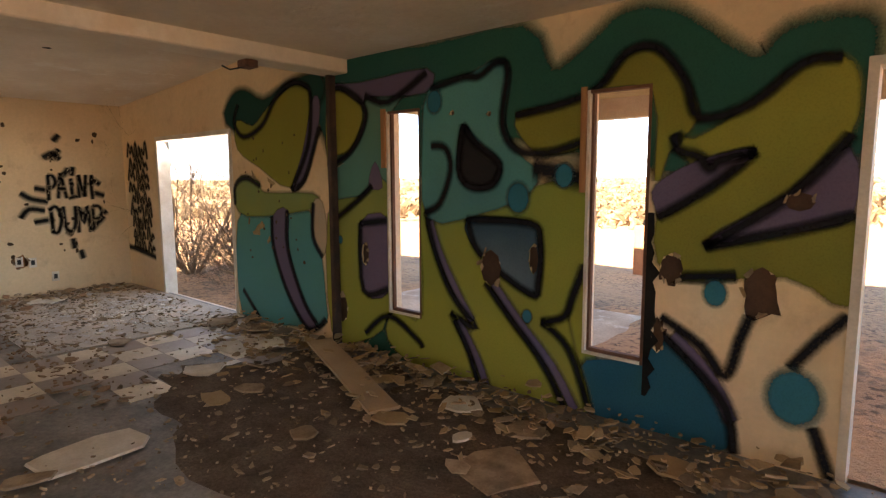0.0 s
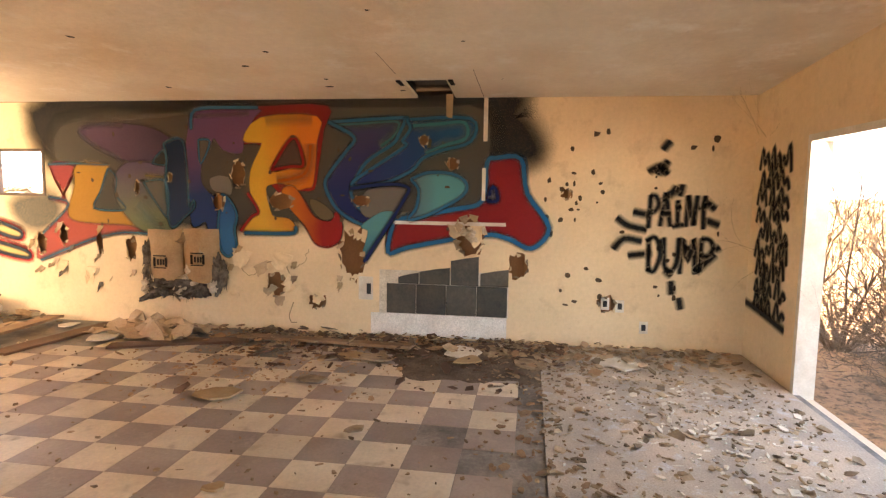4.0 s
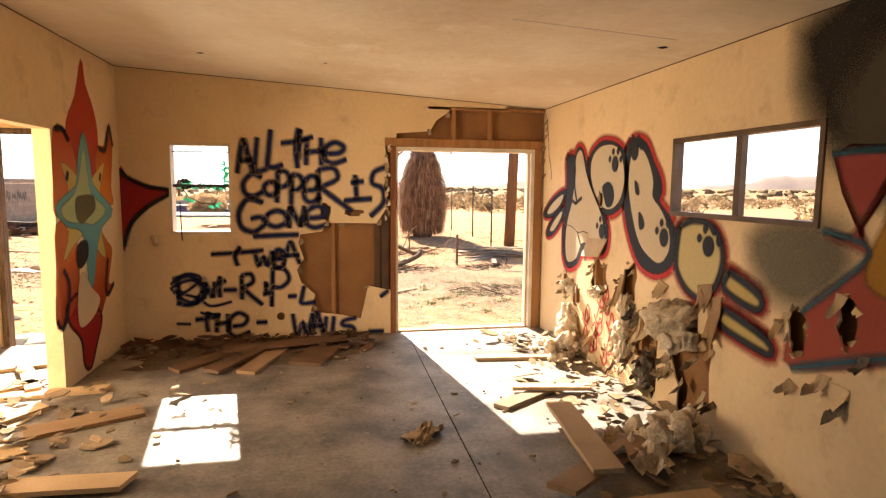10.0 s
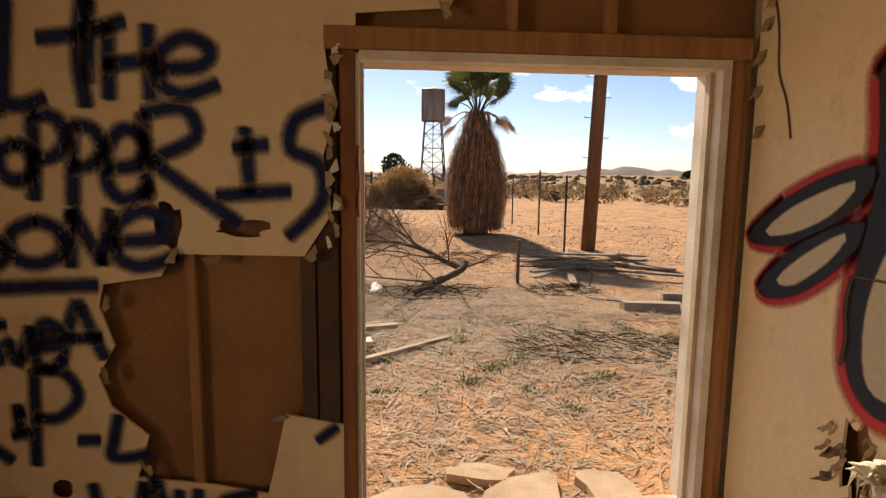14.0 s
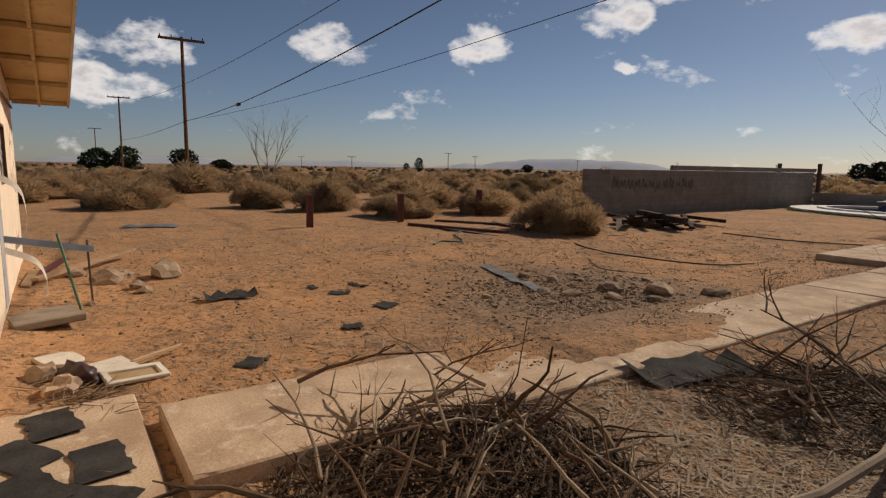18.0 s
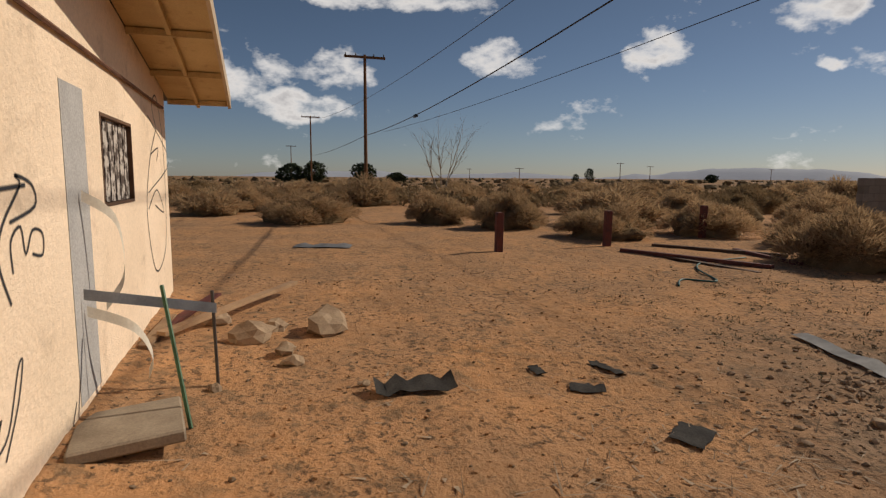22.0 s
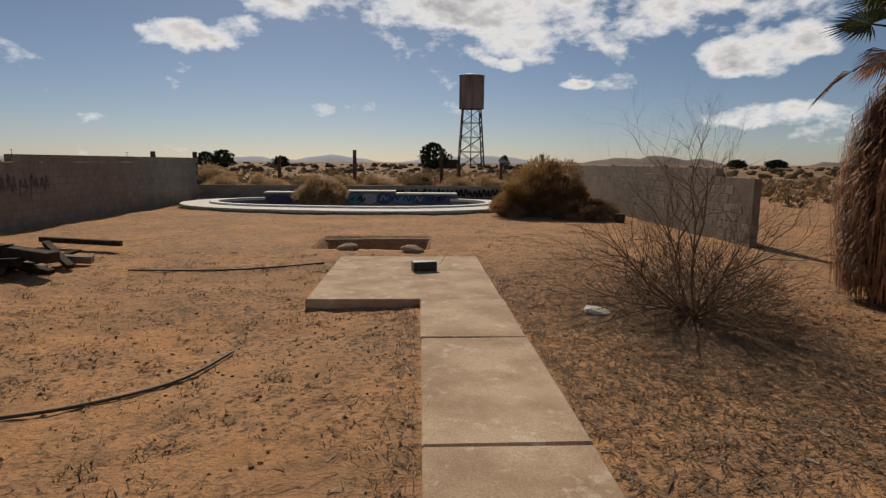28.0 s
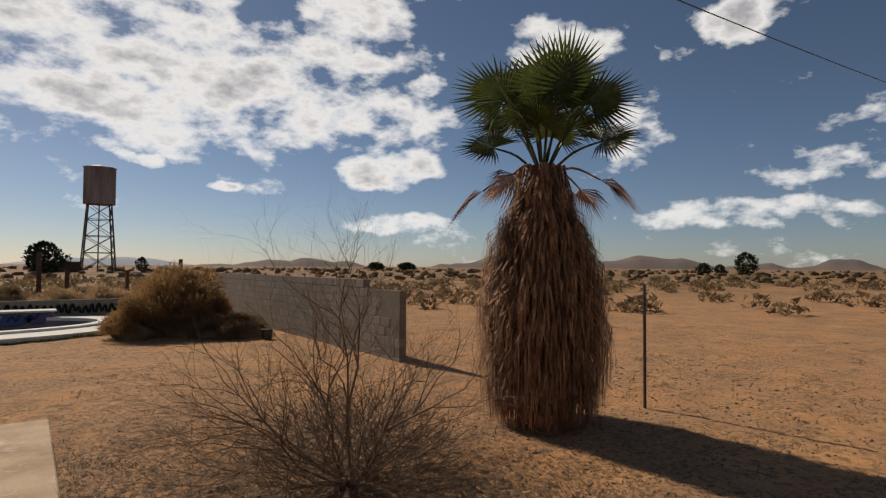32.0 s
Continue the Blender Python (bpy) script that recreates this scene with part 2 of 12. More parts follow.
def soil_material():
    """Orange sand, paler where trodden, specked with dark bits of plants and crumbs, grey over the gravel."""
    m = mat("desert_soil", (0.56, 0.285, 0.122), (0.485, 0.27, 0.137), 0.45, 0.97, 1.0, 30, 0.22, 22, dist=0.02, spread=(0.3, 0.7))
    nt = m.node_tree
    N, L = nt.nodes.new, nt.links.new
    b = nt.nodes["Principled BSDF"]
    col = b.inputs["Base Color"].links[0].from_socket
    pos = N("ShaderNodeNewGeometry").outputs["Position"]

    def nz(s, d, r):
        n = N("ShaderNodeTexNoise")
        n.inputs["Scale"].default_value, n.inputs["Detail"].default_value, n.inputs["Roughness"].default_value = s, d, r
        L(pos, n.inputs["Vector"])
        return n.outputs[0]

    def rng(v, a, c):
        n = N("ShaderNodeMapRange")
        n.inputs[1].default_value, n.inputs[2].default_value = a, c
        L(v, n.inputs[0])
        return n.outputs[0]

    def mul(a, c):
        n = N("ShaderNodeMath")
        n.operation = "MULTIPLY"
        for i, v in enumerate((a, c)):
            if isinstance(v, float):
                n.inputs[i].default_value = v
            else:
                L(v, n.inputs[i])
        return n.outputs[0]

    def over(col, fac, c):
        n = N("ShaderNodeMix")
        n.data_type = "RGBA"
        L(fac, n.inputs[0])
        L(col, n.inputs[6])
        n.inputs[7].default_value = (*c, 1)
        return n.outputs[2]

    ln = N("ShaderNodeVectorMath")
    ln.operation = "DISTANCE"
    L(pos, ln.inputs[0])
    ln.inputs[1].default_value = (-6.9, 6.4, -0.14)
    ad = N("ShaderNodeMath")
    ad.operation = "MULTIPLY_ADD"
    L(nz(1.1, 4, 0.6), ad.inputs[0])
    ad.inputs[1].default_value = 2.6
    L(ln.outputs["Value"], ad.inputs[2])
    col = over(col, mul(rng(ad.outputs[0], 4.1, 2.6), 0.75), (0.23, 0.17, 0.12))
    l2 = N("ShaderNodeVectorMath")
    l2.operation = "DISTANCE"
    L(pos, l2.inputs[0])
    l2.inputs[1].default_value = (-3.5, 3.0, -0.14)
    a2 = N("ShaderNodeMath")
    a2.operation = "MULTIPLY_ADD"
    L(nz(1.3, 5, 0.65), a2.inputs[0])
    a2.inputs[1].default_value = 4.2
    L(l2.outputs["Value"], a2.inputs[2])
    col = over(col, mul(rng(a2.outputs[0], 4.5, 3.2), 0.6), (0.23, 0.142, 0.084))
    col = over(col, mul(rng(nz(0.7, 5, 0.65), 0.40, 0.62), 0.5), (0.31, 0.19, 0.11))
    col = over(col, mul(mul(rng(nz(15, 5, 0.72), 0.51, 0.60), rng(nz(0.9, 4, 0.65), 0.30, 0.56)), 0.9), (0.10, 0.066, 0.042))
    col = over(col, mul(mul(rng(nz(5.5, 5, 0.7), 0.50, 0.62), rng(nz(0.5, 3, 0.6), 0.36, 0.58)), 0.75), (0.17, 0.115, 0.07))
    col = over(col, mul(rng(nz(70, 2, 0.6), 0.66, 0.74), 0.5), (0.55, 0.42, 0.28))
    # scrub that covers the plain far from the house
    far = N("ShaderNodeVectorMath")
    far.operation = "LENGTH"
    L(pos, far.inputs[0])
    flat = N("ShaderNodeMapping")
    flat.inputs["Scale"].default_value = (0.10, 0.10, 0.10)
    L(pos, flat.inputs[0])
    sc = N("ShaderNodeTexNoise")
    sc.inputs["Scale"].default_value, sc.inputs["Detail"].default_value, sc.inputs["Roughness"].default_value = 1.0, 8, 0.75
    L(flat.outputs[0], sc.inputs["Vector"])
    col = over(col, mul(mul(rng(far.outputs["Value"], 34, 75), rng(sc.outputs[0], 0.40, 0.56)), 0.85), (0.13, 0.092, 0.05))
    L(col, b.inputs["Base Color"])
    return m


PAINTS = {}


def paint(c, c2=None, axis=2, lo=0.5, hi=2.0, strength=1.0, noise_scale=3.0):
    """Spray paint: a colour, or a soft run from one colour to another along an axis, thin at its edges."""
    key = (c, c2, axis, lo, hi, strength)
    if key in PAINTS:
        return PAINTS[key]
    m = bpy.data.materials.new("spray_paint")
    m.use_nodes = True
    nt = m.node_tree
    N, L = nt.nodes.new, nt.links.new
    b = nt.nodes["Principled BSDF"]
    b.inputs["Roughness"].default_value = 0.75
    b.inputs["Specular IOR Level"].default_value = 0.22
    geo = N("ShaderNodeNewGeometry")
    nz = N("ShaderNodeTexNoise")
    nz.inputs["Scale"].default_value, nz.inputs["Detail"].default_value = noise_scale, 4
    L(geo.outputs["Position"], nz.inputs["Vector"])
    sep = N("ShaderNodeSeparateXYZ")
    L(geo.outputs["Position"], sep.inputs[0])
    mr = N("ShaderNodeMapRange")
    mr.inputs[1].default_value, mr.inputs[2].default_value = lo, hi
    ad = N("ShaderNodeMath")
    ad.operation = "MULTIPLY_ADD"
    L(nz.outputs[0], ad.inputs[0])
    ad.inputs[1].default_value = 0.55 * (hi - lo)
    L(sep.outputs[axis], ad.inputs[2])
    sb = N("ShaderNodeMath")
    sb.operation = "SUBTRACT"
    L(ad.outputs[0], sb.inputs[0])
    sb.inputs[1].default_value = 0.27 * (hi - lo)
    L(sb.outputs[0], mr.inputs[0])
    mx = N("ShaderNodeMix")
    mx.data_type = "RGBA"
    c2 = c2 or tuple(v * 0.8 for v in c)
    mx.inputs[6].default_value, mx.inputs[7].default_value = (*c, 1), (*c2, 1)
    L(mr.outputs[0], mx.inputs[0])
    L(mx.outputs[2], b.inputs["Base Color"])
    at = N("ShaderNodeAttribute")
    at.attribute_name = "dens"
    n2 = N("ShaderNodeTexNoise")
    n2.inputs["Scale"].default_value, n2.inputs["Detail"].default_value = 90, 3
    L(geo.outputs["Position"], n2.inputs["Vector"])
    # speckle where the paint is thin
    s1 = N("ShaderNodeMath")
    s1.operation = "MULTIPLY_ADD"
    L(n2.outputs[0], s1.inputs[0])
    s1.inputs[1].default_value = 0.5
    s1.inputs[2].default_value = -0.27
    s2 = N("ShaderNodeMath")
    s2.operation = "ADD"
    s2.use_clamp = True
    L(at.outputs["Fac"], s2.inputs[0])
    L(s1.outputs[0], s2.inputs[1])
    s3 = N("ShaderNodeMath")
    s3.operation = "MULTIPLY"
    L(s2.outputs[0], s3.inputs[0])
    s3.inputs[1].default_value = strength
    tr = N("ShaderNodeBsdfTransparent")
    ms = N("ShaderNodeMixShader")
    L(s3.outputs[0], ms.inputs[0])
    L(tr.outputs[0], ms.inputs[1])
    L(b.outputs[0], ms.inputs[2])
    L(ms.outputs[0], nt.nodes["Material Output"].inputs[0])
    PAINTS[key] = m
    return m


M_PLASTER = mat("painted_drywall", (0.77, 0.60, 0.37), (0.70, 0.53, 0.32), 1.3, 0.8, 0.15, 60, 0.06, 25, c3=(0.61, 0.45, 0.27))
M_CEIL = mat("ceiling_drywall", (0.86, 0.78, 0.65), (0.72, 0.60, 0.45), 0.8, 0.85, 0.45, 6, 0.05, 18, c3=(0.88, 0.82, 0.72), dist=0.03)
M_STUCCO = mat("stucco", (0.86, 0.69, 0.52), (0.77, 0.61, 0.45), 1.1, 0.95, 0.8, 30, 0.10, 28, c3=(0.62, 0.48, 0.35), dist=0.016)
M_GYPSUM = mat("gypsum_core", (0.72, 0.66, 0.56), (0.6, 0.53, 0.42), 9, 0.95, 0.4, 60, 0.1)
M_PAPER = mat("kraft_paper", (0.42, 0.30, 0.17), (0.34, 0.23, 0.12), 6, 0.9, 0.4, 25, 0.12)
M_SHEATH = mat("brown_sheathing", (0.30, 0.15, 0.055), (0.22, 0.10, 0.04), 1.6, 0.85, 0.2, 50, 0.15)
M_STUD = mat("pine_stud", (0.38, 0.19, 0.075), (0.28, 0.13, 0.045), 4, 0.75, 0.25, 30, 0.15, 70, stretch=(6, 6, 0.5))
M_TRIM = mat("trim_white", (0.72, 0.66, 0.56), (0.58, 0.50, 0.39), 5, 0.6, 0.2, 40, 0.1)
M_TRIMTAN = mat("trim_tan", (0.52, 0.41, 0.28), (0.42, 0.32, 0.21), 5, 0.6, 0.2, 40, 0.1)
M_CONC = mat("concrete_floor", (0.29, 0.252, 0.21), (0.115, 0.102, 0.089), 2.6, 0.62, 0.3, 30, 0.32, 35, c3=(0.25, 0.218, 0.18), spread=(0.36, 0.64))
M_RUBBLE = mat("drywall_rubble", (0.36, 0.27, 0.175), (0.19, 0.135, 0.085), 7, 0.95, 0.4, 60, 0.15, isl=0.5)
M_CONCOUT = mat("weathered_concrete", (0.58, 0.425, 0.29), (0.40, 0.275, 0.18), 1.9, 0.95, 0.7, 60, 0.3, 70, c3=(0.70, 0.57, 0.43), spread=(0.36, 0.64))
M_TILE_L = mat("vinyl_tile_cream", (0.70, 0.60, 0.45), (0.58, 0.47, 0.33), 2.2, 0.5, 0.15, 40, 0.12, 50, per=0.12, c3=(0.36, 0.28, 0.19))
M_TILE_D = mat("vinyl_tile_brown", (0.36, 0.285, 0.23), (0.27, 0.205, 0.165), 2.2, 0.5, 0.15, 40, 0.12, 50, per=0.16, c3=(0.36, 0.29, 0.22))
M_SLATE = mat("slate_tile", (0.042, 0.040, 0.036), (0.075, 0.064, 0.046), 5, 0.7, 0.5, 20, 0.2, 40, per=0.35)
M_SOIL = soil_material()
M_GRAVEL = mat("gravel", (0.20, 0.14, 0.092), (0.32, 0.23, 0.155), 9, 0.95, 0.5, 60, 0.3, per=0.3)
M_WOOD = mat("old_lumber", (0.36, 0.23, 0.125), (0.25, 0.145, 0.075), 3, 0.8, 0.35, 50, 0.2, 80, per=0.25)
M_BOARD = mat("pale_board", (0.52, 0.37, 0.215), (0.43, 0.29, 0.16), 3, 0.75, 0.25, 50, 0.12, 80, per=0.18)
M_DARKWOOD = mat("dark_wood", (0.12, 0.06, 0.03), (0.075, 0.038, 0.02), 3, 0.8, 0.3, 50, 0.2, per=0.2)
M_SILVERWOOD = mat("sun_bleached_wood", (0.30, 0.235, 0.17), (0.21, 0.16, 0.115), 3, 0.9, 0.35, 50, 0.2, 80, per=0.25)
M_POLE = mat("pole_wood", (0.20, 0.105, 0.055), (0.14, 0.07, 0.035), 3, 0.9, 0.6, 30, 0.25, 60, stretch=(4, 4, 0.4))
M_DIRT = mat("floor_dirt", (0.175, 0.132, 0.095), (0.10, 0.075, 0.055), 5, 1.0, 0.8, 45, 0.35, 60, dist=0.01)
M_CREASED = mat("creased_paper", (0.55, 0.42, 0.27), (0.42, 0.30, 0.18), 4, 0.85, 0.4, 25, 0.12)
M_OLDWOOD = mat("weathered_wood", (0.20, 0.145, 0.10), (0.095, 0.062, 0.042), 6, 0.9, 0.6, 40, 0.3, 60, stretch=(8, 8, 0.6), c3=(0.34, 0.27, 0.20))
M_TWIG = mat("dry_twig", (0.24, 0.165, 0.105), (0.125, 0.083, 0.052), 7, 0.9, 0.3, 60, 0.2, per=0.15)
M_TWIGPALE = mat("bleached_twig", (0.42, 0.33, 0.235), (0.30, 0.22, 0.15), 7, 0.9, 0.3, 60, 0.2)
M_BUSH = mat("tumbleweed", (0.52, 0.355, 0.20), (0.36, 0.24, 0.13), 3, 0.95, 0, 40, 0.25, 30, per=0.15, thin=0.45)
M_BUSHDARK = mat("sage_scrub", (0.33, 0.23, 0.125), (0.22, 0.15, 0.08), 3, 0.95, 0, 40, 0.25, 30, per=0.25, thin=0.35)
M_BUSHRUST = mat("russet_bush", (0.36, 0.22, 0.095), (0.26, 0.15, 0.065), 3, 0.95, 0, 40, 0.25, 30, thin=0.45)
M_TREE = mat("evergreen_leaf", (0.05, 0.062, 0.03), (0.03, 0.04, 0.02), 2, 0.9, 0, 40, 0.25)
M_BLOCK = mat("grey_block", (0.27, 0.235, 0.195), (0.22, 0.19, 0.155), 2, 0.95, 0.5, 60, 0.15, 60, per=0.07)
M_MORTAR = mat("mortar", (0.22, 0.19, 0.155), (0.18, 0.155, 0.125), 4, 0.95, 0.4, 60, 0.15)
M_GALV = mat("galvanised_steel", (0.42, 0.42, 0.41), (0.32, 0.32, 0.31), 6, 0.35, 0.1, 30, 0.1, metal=0.85)
M_RUST = mat("rusted_steel", (0.17, 0.075, 0.04), (0.10, 0.045, 0.027), 7, 0.85, 0.4, 50, 0.25)
M_DARKSTEEL = mat("weathered_post", (0.11, 0.09, 0.075), (0.07, 0.055, 0.045), 7, 0.7, 0.3, 50, 0.2, metal=0.3)
M_FELT = mat("roofing_felt", (0.06, 0.055, 0.05), (0.034, 0.031, 0.029), 6, 0.97, 0.5, 80, 0.3)
M_INSUL = mat("insulation", (0.70, 0.60, 0.46), (0.50, 0.39, 0.27), 9, 1.0, 0.9, 30, 0.25, 50, dist=0.02)
M_GREYWAD = mat("sooty_insulation", (0.20, 0.165, 0.13), (0.08, 0.062, 0.048), 14, 1.0, 0.9, 30, 0.3, 50, dist=0.02)
M_ALU = mat("aluminium_frame", (0.17, 0.12, 0.085), (0.11, 0.075, 0.05), 6, 0.5, 0.1, 40, 0.1, metal=0.5)
M_BLACK = mat("charred", (0.012, 0.011, 0.010), (0.02, 0.018, 0.016), 5, 0.9, 0.3, 40, 0.2)
M_PLY = mat("plywood_soffit", (0.56, 0.41, 0.20), (0.46, 0.32, 0.15), 2, 0.85, 0.2, 40, 0.12, c3=(0.36, 0.24, 0.11))
M_ROOF = mat("grey_shingle", (0.14, 0.13, 0.12), (0.10, 0.095, 0.09), 4, 0.95, 0.5, 40, 0.2)
M_PLASTIC = mat("black_plastic", (0.012, 0.012, 0.013), None, 5, 0.4, 0.05, 40, 0.1)
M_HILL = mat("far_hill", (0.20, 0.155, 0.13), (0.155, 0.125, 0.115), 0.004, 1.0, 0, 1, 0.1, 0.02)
# the pale blue haze of distance is painted into this colour
M_HILLFAR = mat("haze_tinted_hill", (0.38, 0.40, 0.45), (0.35, 0.37, 0.43), 0.003, 1.0, 0, 1, 0.05, 0.02)
M_FROND = mat("dead_frond", (0.36, 0.19, 0.095), (0.17, 0.078, 0.036), 4, 0.85, 0, 40, 0.3, 30, thin=0.15, isl=0.6)
M_PALM = mat("palm_leaf", (0.075, 0.092, 0.022), (0.045, 0.06, 0.016), 4, 0.45, 0, 40, 0.25, 20, c3=(0.19, 0.16, 0.035), thin=0.42)

# ---------------- mesh helpers ----------------


class Shape:
    """Vertices and faces gathered for one mesh."""

    def __init__(self):
        self.v, self.f, self.d = [], [], []

    def add(self, verts, faces, dens=None):
        n = len(self.v)
        self.v += [tuple(p) for p in verts]
        self.f += [tuple(i + n for i in f) for f in faces]
        self.d += dens if dens else [1.0] * len(verts)
        return self

    def box(self, x0, x1, y0, y1, z0, z1, m=None, bev=0.0):
        x0, x1, y0, y1, z0, z1 = min(x0, x1), max(x0, x1), min(y0, y1), max(y0, y1), min(z0, z1), max(z0, z1)
        if bev:
            b = min(bev, (x1 - x0) * 0.3, (y1 - y0) * 0.3, (z1 - z0) * 0.3)
            pts, key = [], {}
            for sx in (0, 1):
                for sy in (0, 1):
                    for sz in (0, 1):
                        for ax in range(3):
                            c = [(x0, x1)[sx], (y0, y1)[sy], (z0, z1)[sz]]
                            for k, s in enumerate((sx, sy, sz)):
                                if k != ax:
                                    c[k] += b if s == 0 else -b
                            key[sx, sy, sz, ax] = len(pts)
                            pts.append(Vector(c))
            fs = []
            for ax in range(3):
                o = [k for k in range(3) if k != ax]
                for s in (0, 1):
                    ring = []
                    for a, c in ((0, 0), (1, 0), (1, 1), (0, 1)):
                        t = [0, 0, 0]
                        t[ax], t[o[0]], t[o[1]] = s, a, c
                        ring.append(key[(*t, ax)])
                    fs.append(ring)
                for a in (0, 1):
                    for c in (0, 1):
                        e = []
                        for s in (0, 1):
                            t = [0, 0, 0]
                            t[ax], t[o[0]], t[o[1]] = s, a, c
                            e.append((key[(*t, o[0])], key[(*t, o[1])]))
                        fs.append((e[0][0], e[0][1], e[1][1], e[1][0]))
            for sx in (0, 1):
                for sy in (0, 1):
                    for sz in (0, 1):
                        fs.append(tuple(key[sx, sy, sz, a] for a in range(3)))
        else:
            pts = [Vector((x, y, z)) for z in (z0, z1) for y in (y0, y1) for x in (x0, x1)]
            fs = [(0, 2, 3, 1), (4, 5, 7, 6), (0, 1, 5, 4), (2, 6, 7, 3), (0, 4, 6, 2), (1, 3, 7, 5)]
        if m is not None:
            pts = [m @ p for p in pts]
        return self.add(pts, fs)

    def tube(self, pts, radii, n=6, cap=True):
        pts = [Vector(p) for p in pts]
        if isinstance(radii, (int, float)):
            radii = [radii] * len(pts)
        base, rings = len(self.v), []
        up = Vector((0.13, 0.21, 0.97))
        vs, fs = [], []
        for i, p in enumerate(pts):
            t = (pts[min(i + 1, len(pts) - 1)] - pts[max(i - 1, 0)])
            t = t.normalized() if t.length > 1e-9 else Vector((0, 0, 1))
            a = t.cross(up if abs(t.dot(up)) < 0.95 else Vector((1, 0, 0))).normalized()
            b = t.cross(a)
            for k in range(n):
                an = 2 * math.pi * k / n
                vs.append(p + (a * math.cos(an) + b * math.sin(an)) * radii[i])
        for i in range(len(pts) - 1):
            for k in range(n):
                fs.append((i * n + k, i * n + (k + 1) % n, (i + 1) * n + (k + 1) % n, (i + 1) * n + k))
        if cap:
            fs += [tuple(range(n))[::-1], tuple(range((len(pts) - 1) * n, len(pts) * n))]
        return self.add(vs, fs)

    def rock(self, c, r, seed=0, rough=0.35, flat=0.7, sub=1):
        vs, fs = ICO[sub]
        rnd = random.Random(seed)
        off = Vector((rnd.uniform(-50, 50), rnd.uniform(-50, 50), rnd.uniform(-50, 50)))
        r = Vector(r) if not isinstance(r, (int, float)) else Vector((r, r, r * flat))
        c = Vector(c)
        rot = Euler((rnd.uniform(-.3, .3), rnd.uniform(-.3, .3), rnd.uniform(0, 6.3))).to_matrix()
        out = []
        for v in vs:
            k = 1 + rough * noise.noise(v * 1.7 + off) + rough * 0.4 * noise.noise(v * 4.1 + off)
            out.append(c + rot @ Vector((v.x * r.x * k, v.y * r.y * k, v.z * r.z * k)))
        return self.add(out, fs)

    def mesh(self, name, material, smooth=False, paint_dens=False):
        me = bpy.data.meshes.new(name)
        me.from_pydata(self.v, [], self.f)
        me.materials.append(material)
        if paint_dens:
            at = me.attributes.new("dens", "FLOAT", "POINT")
            at.data.foreach_set("value", self.d)
        if smooth:
            me.polygons.foreach_set("use_smooth", [True] * len(me.polygons))
        me.update()
        return me


def ico(sub):
    bm = bmesh.new()
    bmesh.ops.create_icosphere(bm, subdivisions=sub, radius=1)
    r = ([v.co.copy() for v in bm.verts], [tuple(v.index for v in f.verts) for f in bm.faces])
    bm.free()
    return r


ICO = {k: ico(k) for k in (1, 2, 3)}


def thing(name, shape=None, material=None, label="", category="", group="", kind="", at=None, smooth=False):
    ob = new(name, shape.mesh(name, material, smooth) if shape else None)
    if at is not None:
        ob.matrix_world = at if isinstance(at, Matrix) else Matrix.Translation(at)
    return tagged(ob, label, category, group, kind)


def part(name, shape, material, parent, label="", smooth=False, dens=False):
    """Links a shape, given in world space, as one mesh under a thing or a part."""
    ob = new(name, shape.mesh(name, material, smooth, dens))
    ob.parent = parent
    ob.matrix_parent_inverse = parent.matrix_world.inverted() if parent.parent is None else Matrix.Identity(4)
    return tagged(ob, label)


def shared(name, me, parent, m):
    """One more piece on a shared mesh."""
    ob = new(name, me)
    ob.parent = parent
    ob.matrix_basis = m
    return ob


def spline(pts, closed=False, k=4):
    """A smooth line through the points."""
    pts = [Vector((*p, 0)) if len(p) == 2 else Vector(p) for p in pts]
    n, out = len(pts), []
    if n < 3:
        return [pts[0].lerp(pts[-1], i / k) for i in range(k + 1)]
    for i in range(n if closed else n - 1):
        if closed:
            a, b, c, d = pts[i - 1], pts[i], pts[(i + 1) % n], pts[(i + 2) % n]
        else:
            a, b, c, d = pts[max(i - 1, 0)], pts[i], pts[i + 1], pts[min(i + 2, n - 1)]
        for j in range(k):
            t = j / k
            out.append(0.5 * (2 * b + (c - a) * t + (2 * a - 5 * b + 4 * c - d) * t * t + (3 * b - a - 3 * c + d) * t ** 3))
    if not closed:
        out.append(pts[-1])
    return out


# wall planes: (along, up, off the wall) to the room
CEIL_E, CEIL_W = 2.42, 2.40
WALLS = {
    "L": lambda u, v, o: (-o, u, v),
    "D": lambda u, v, o: (u, -o, v),
    "G": lambda u, v, o: (u, -11.06 + o, v),
    "P": lambda u, v, o: (-4.30 + o, u, v),
    "E": lambda u, v, o: (u, 0.15 + o, v),
}


PAINT_HOLES = {}


def oval_hole(u, v, ru, rv):
    return [(u + ru * math.cos(a) * 0.9, v + rv * math.sin(a) * 0.9) for a in (2 * math.pi * k / 8 for k in range(8))]


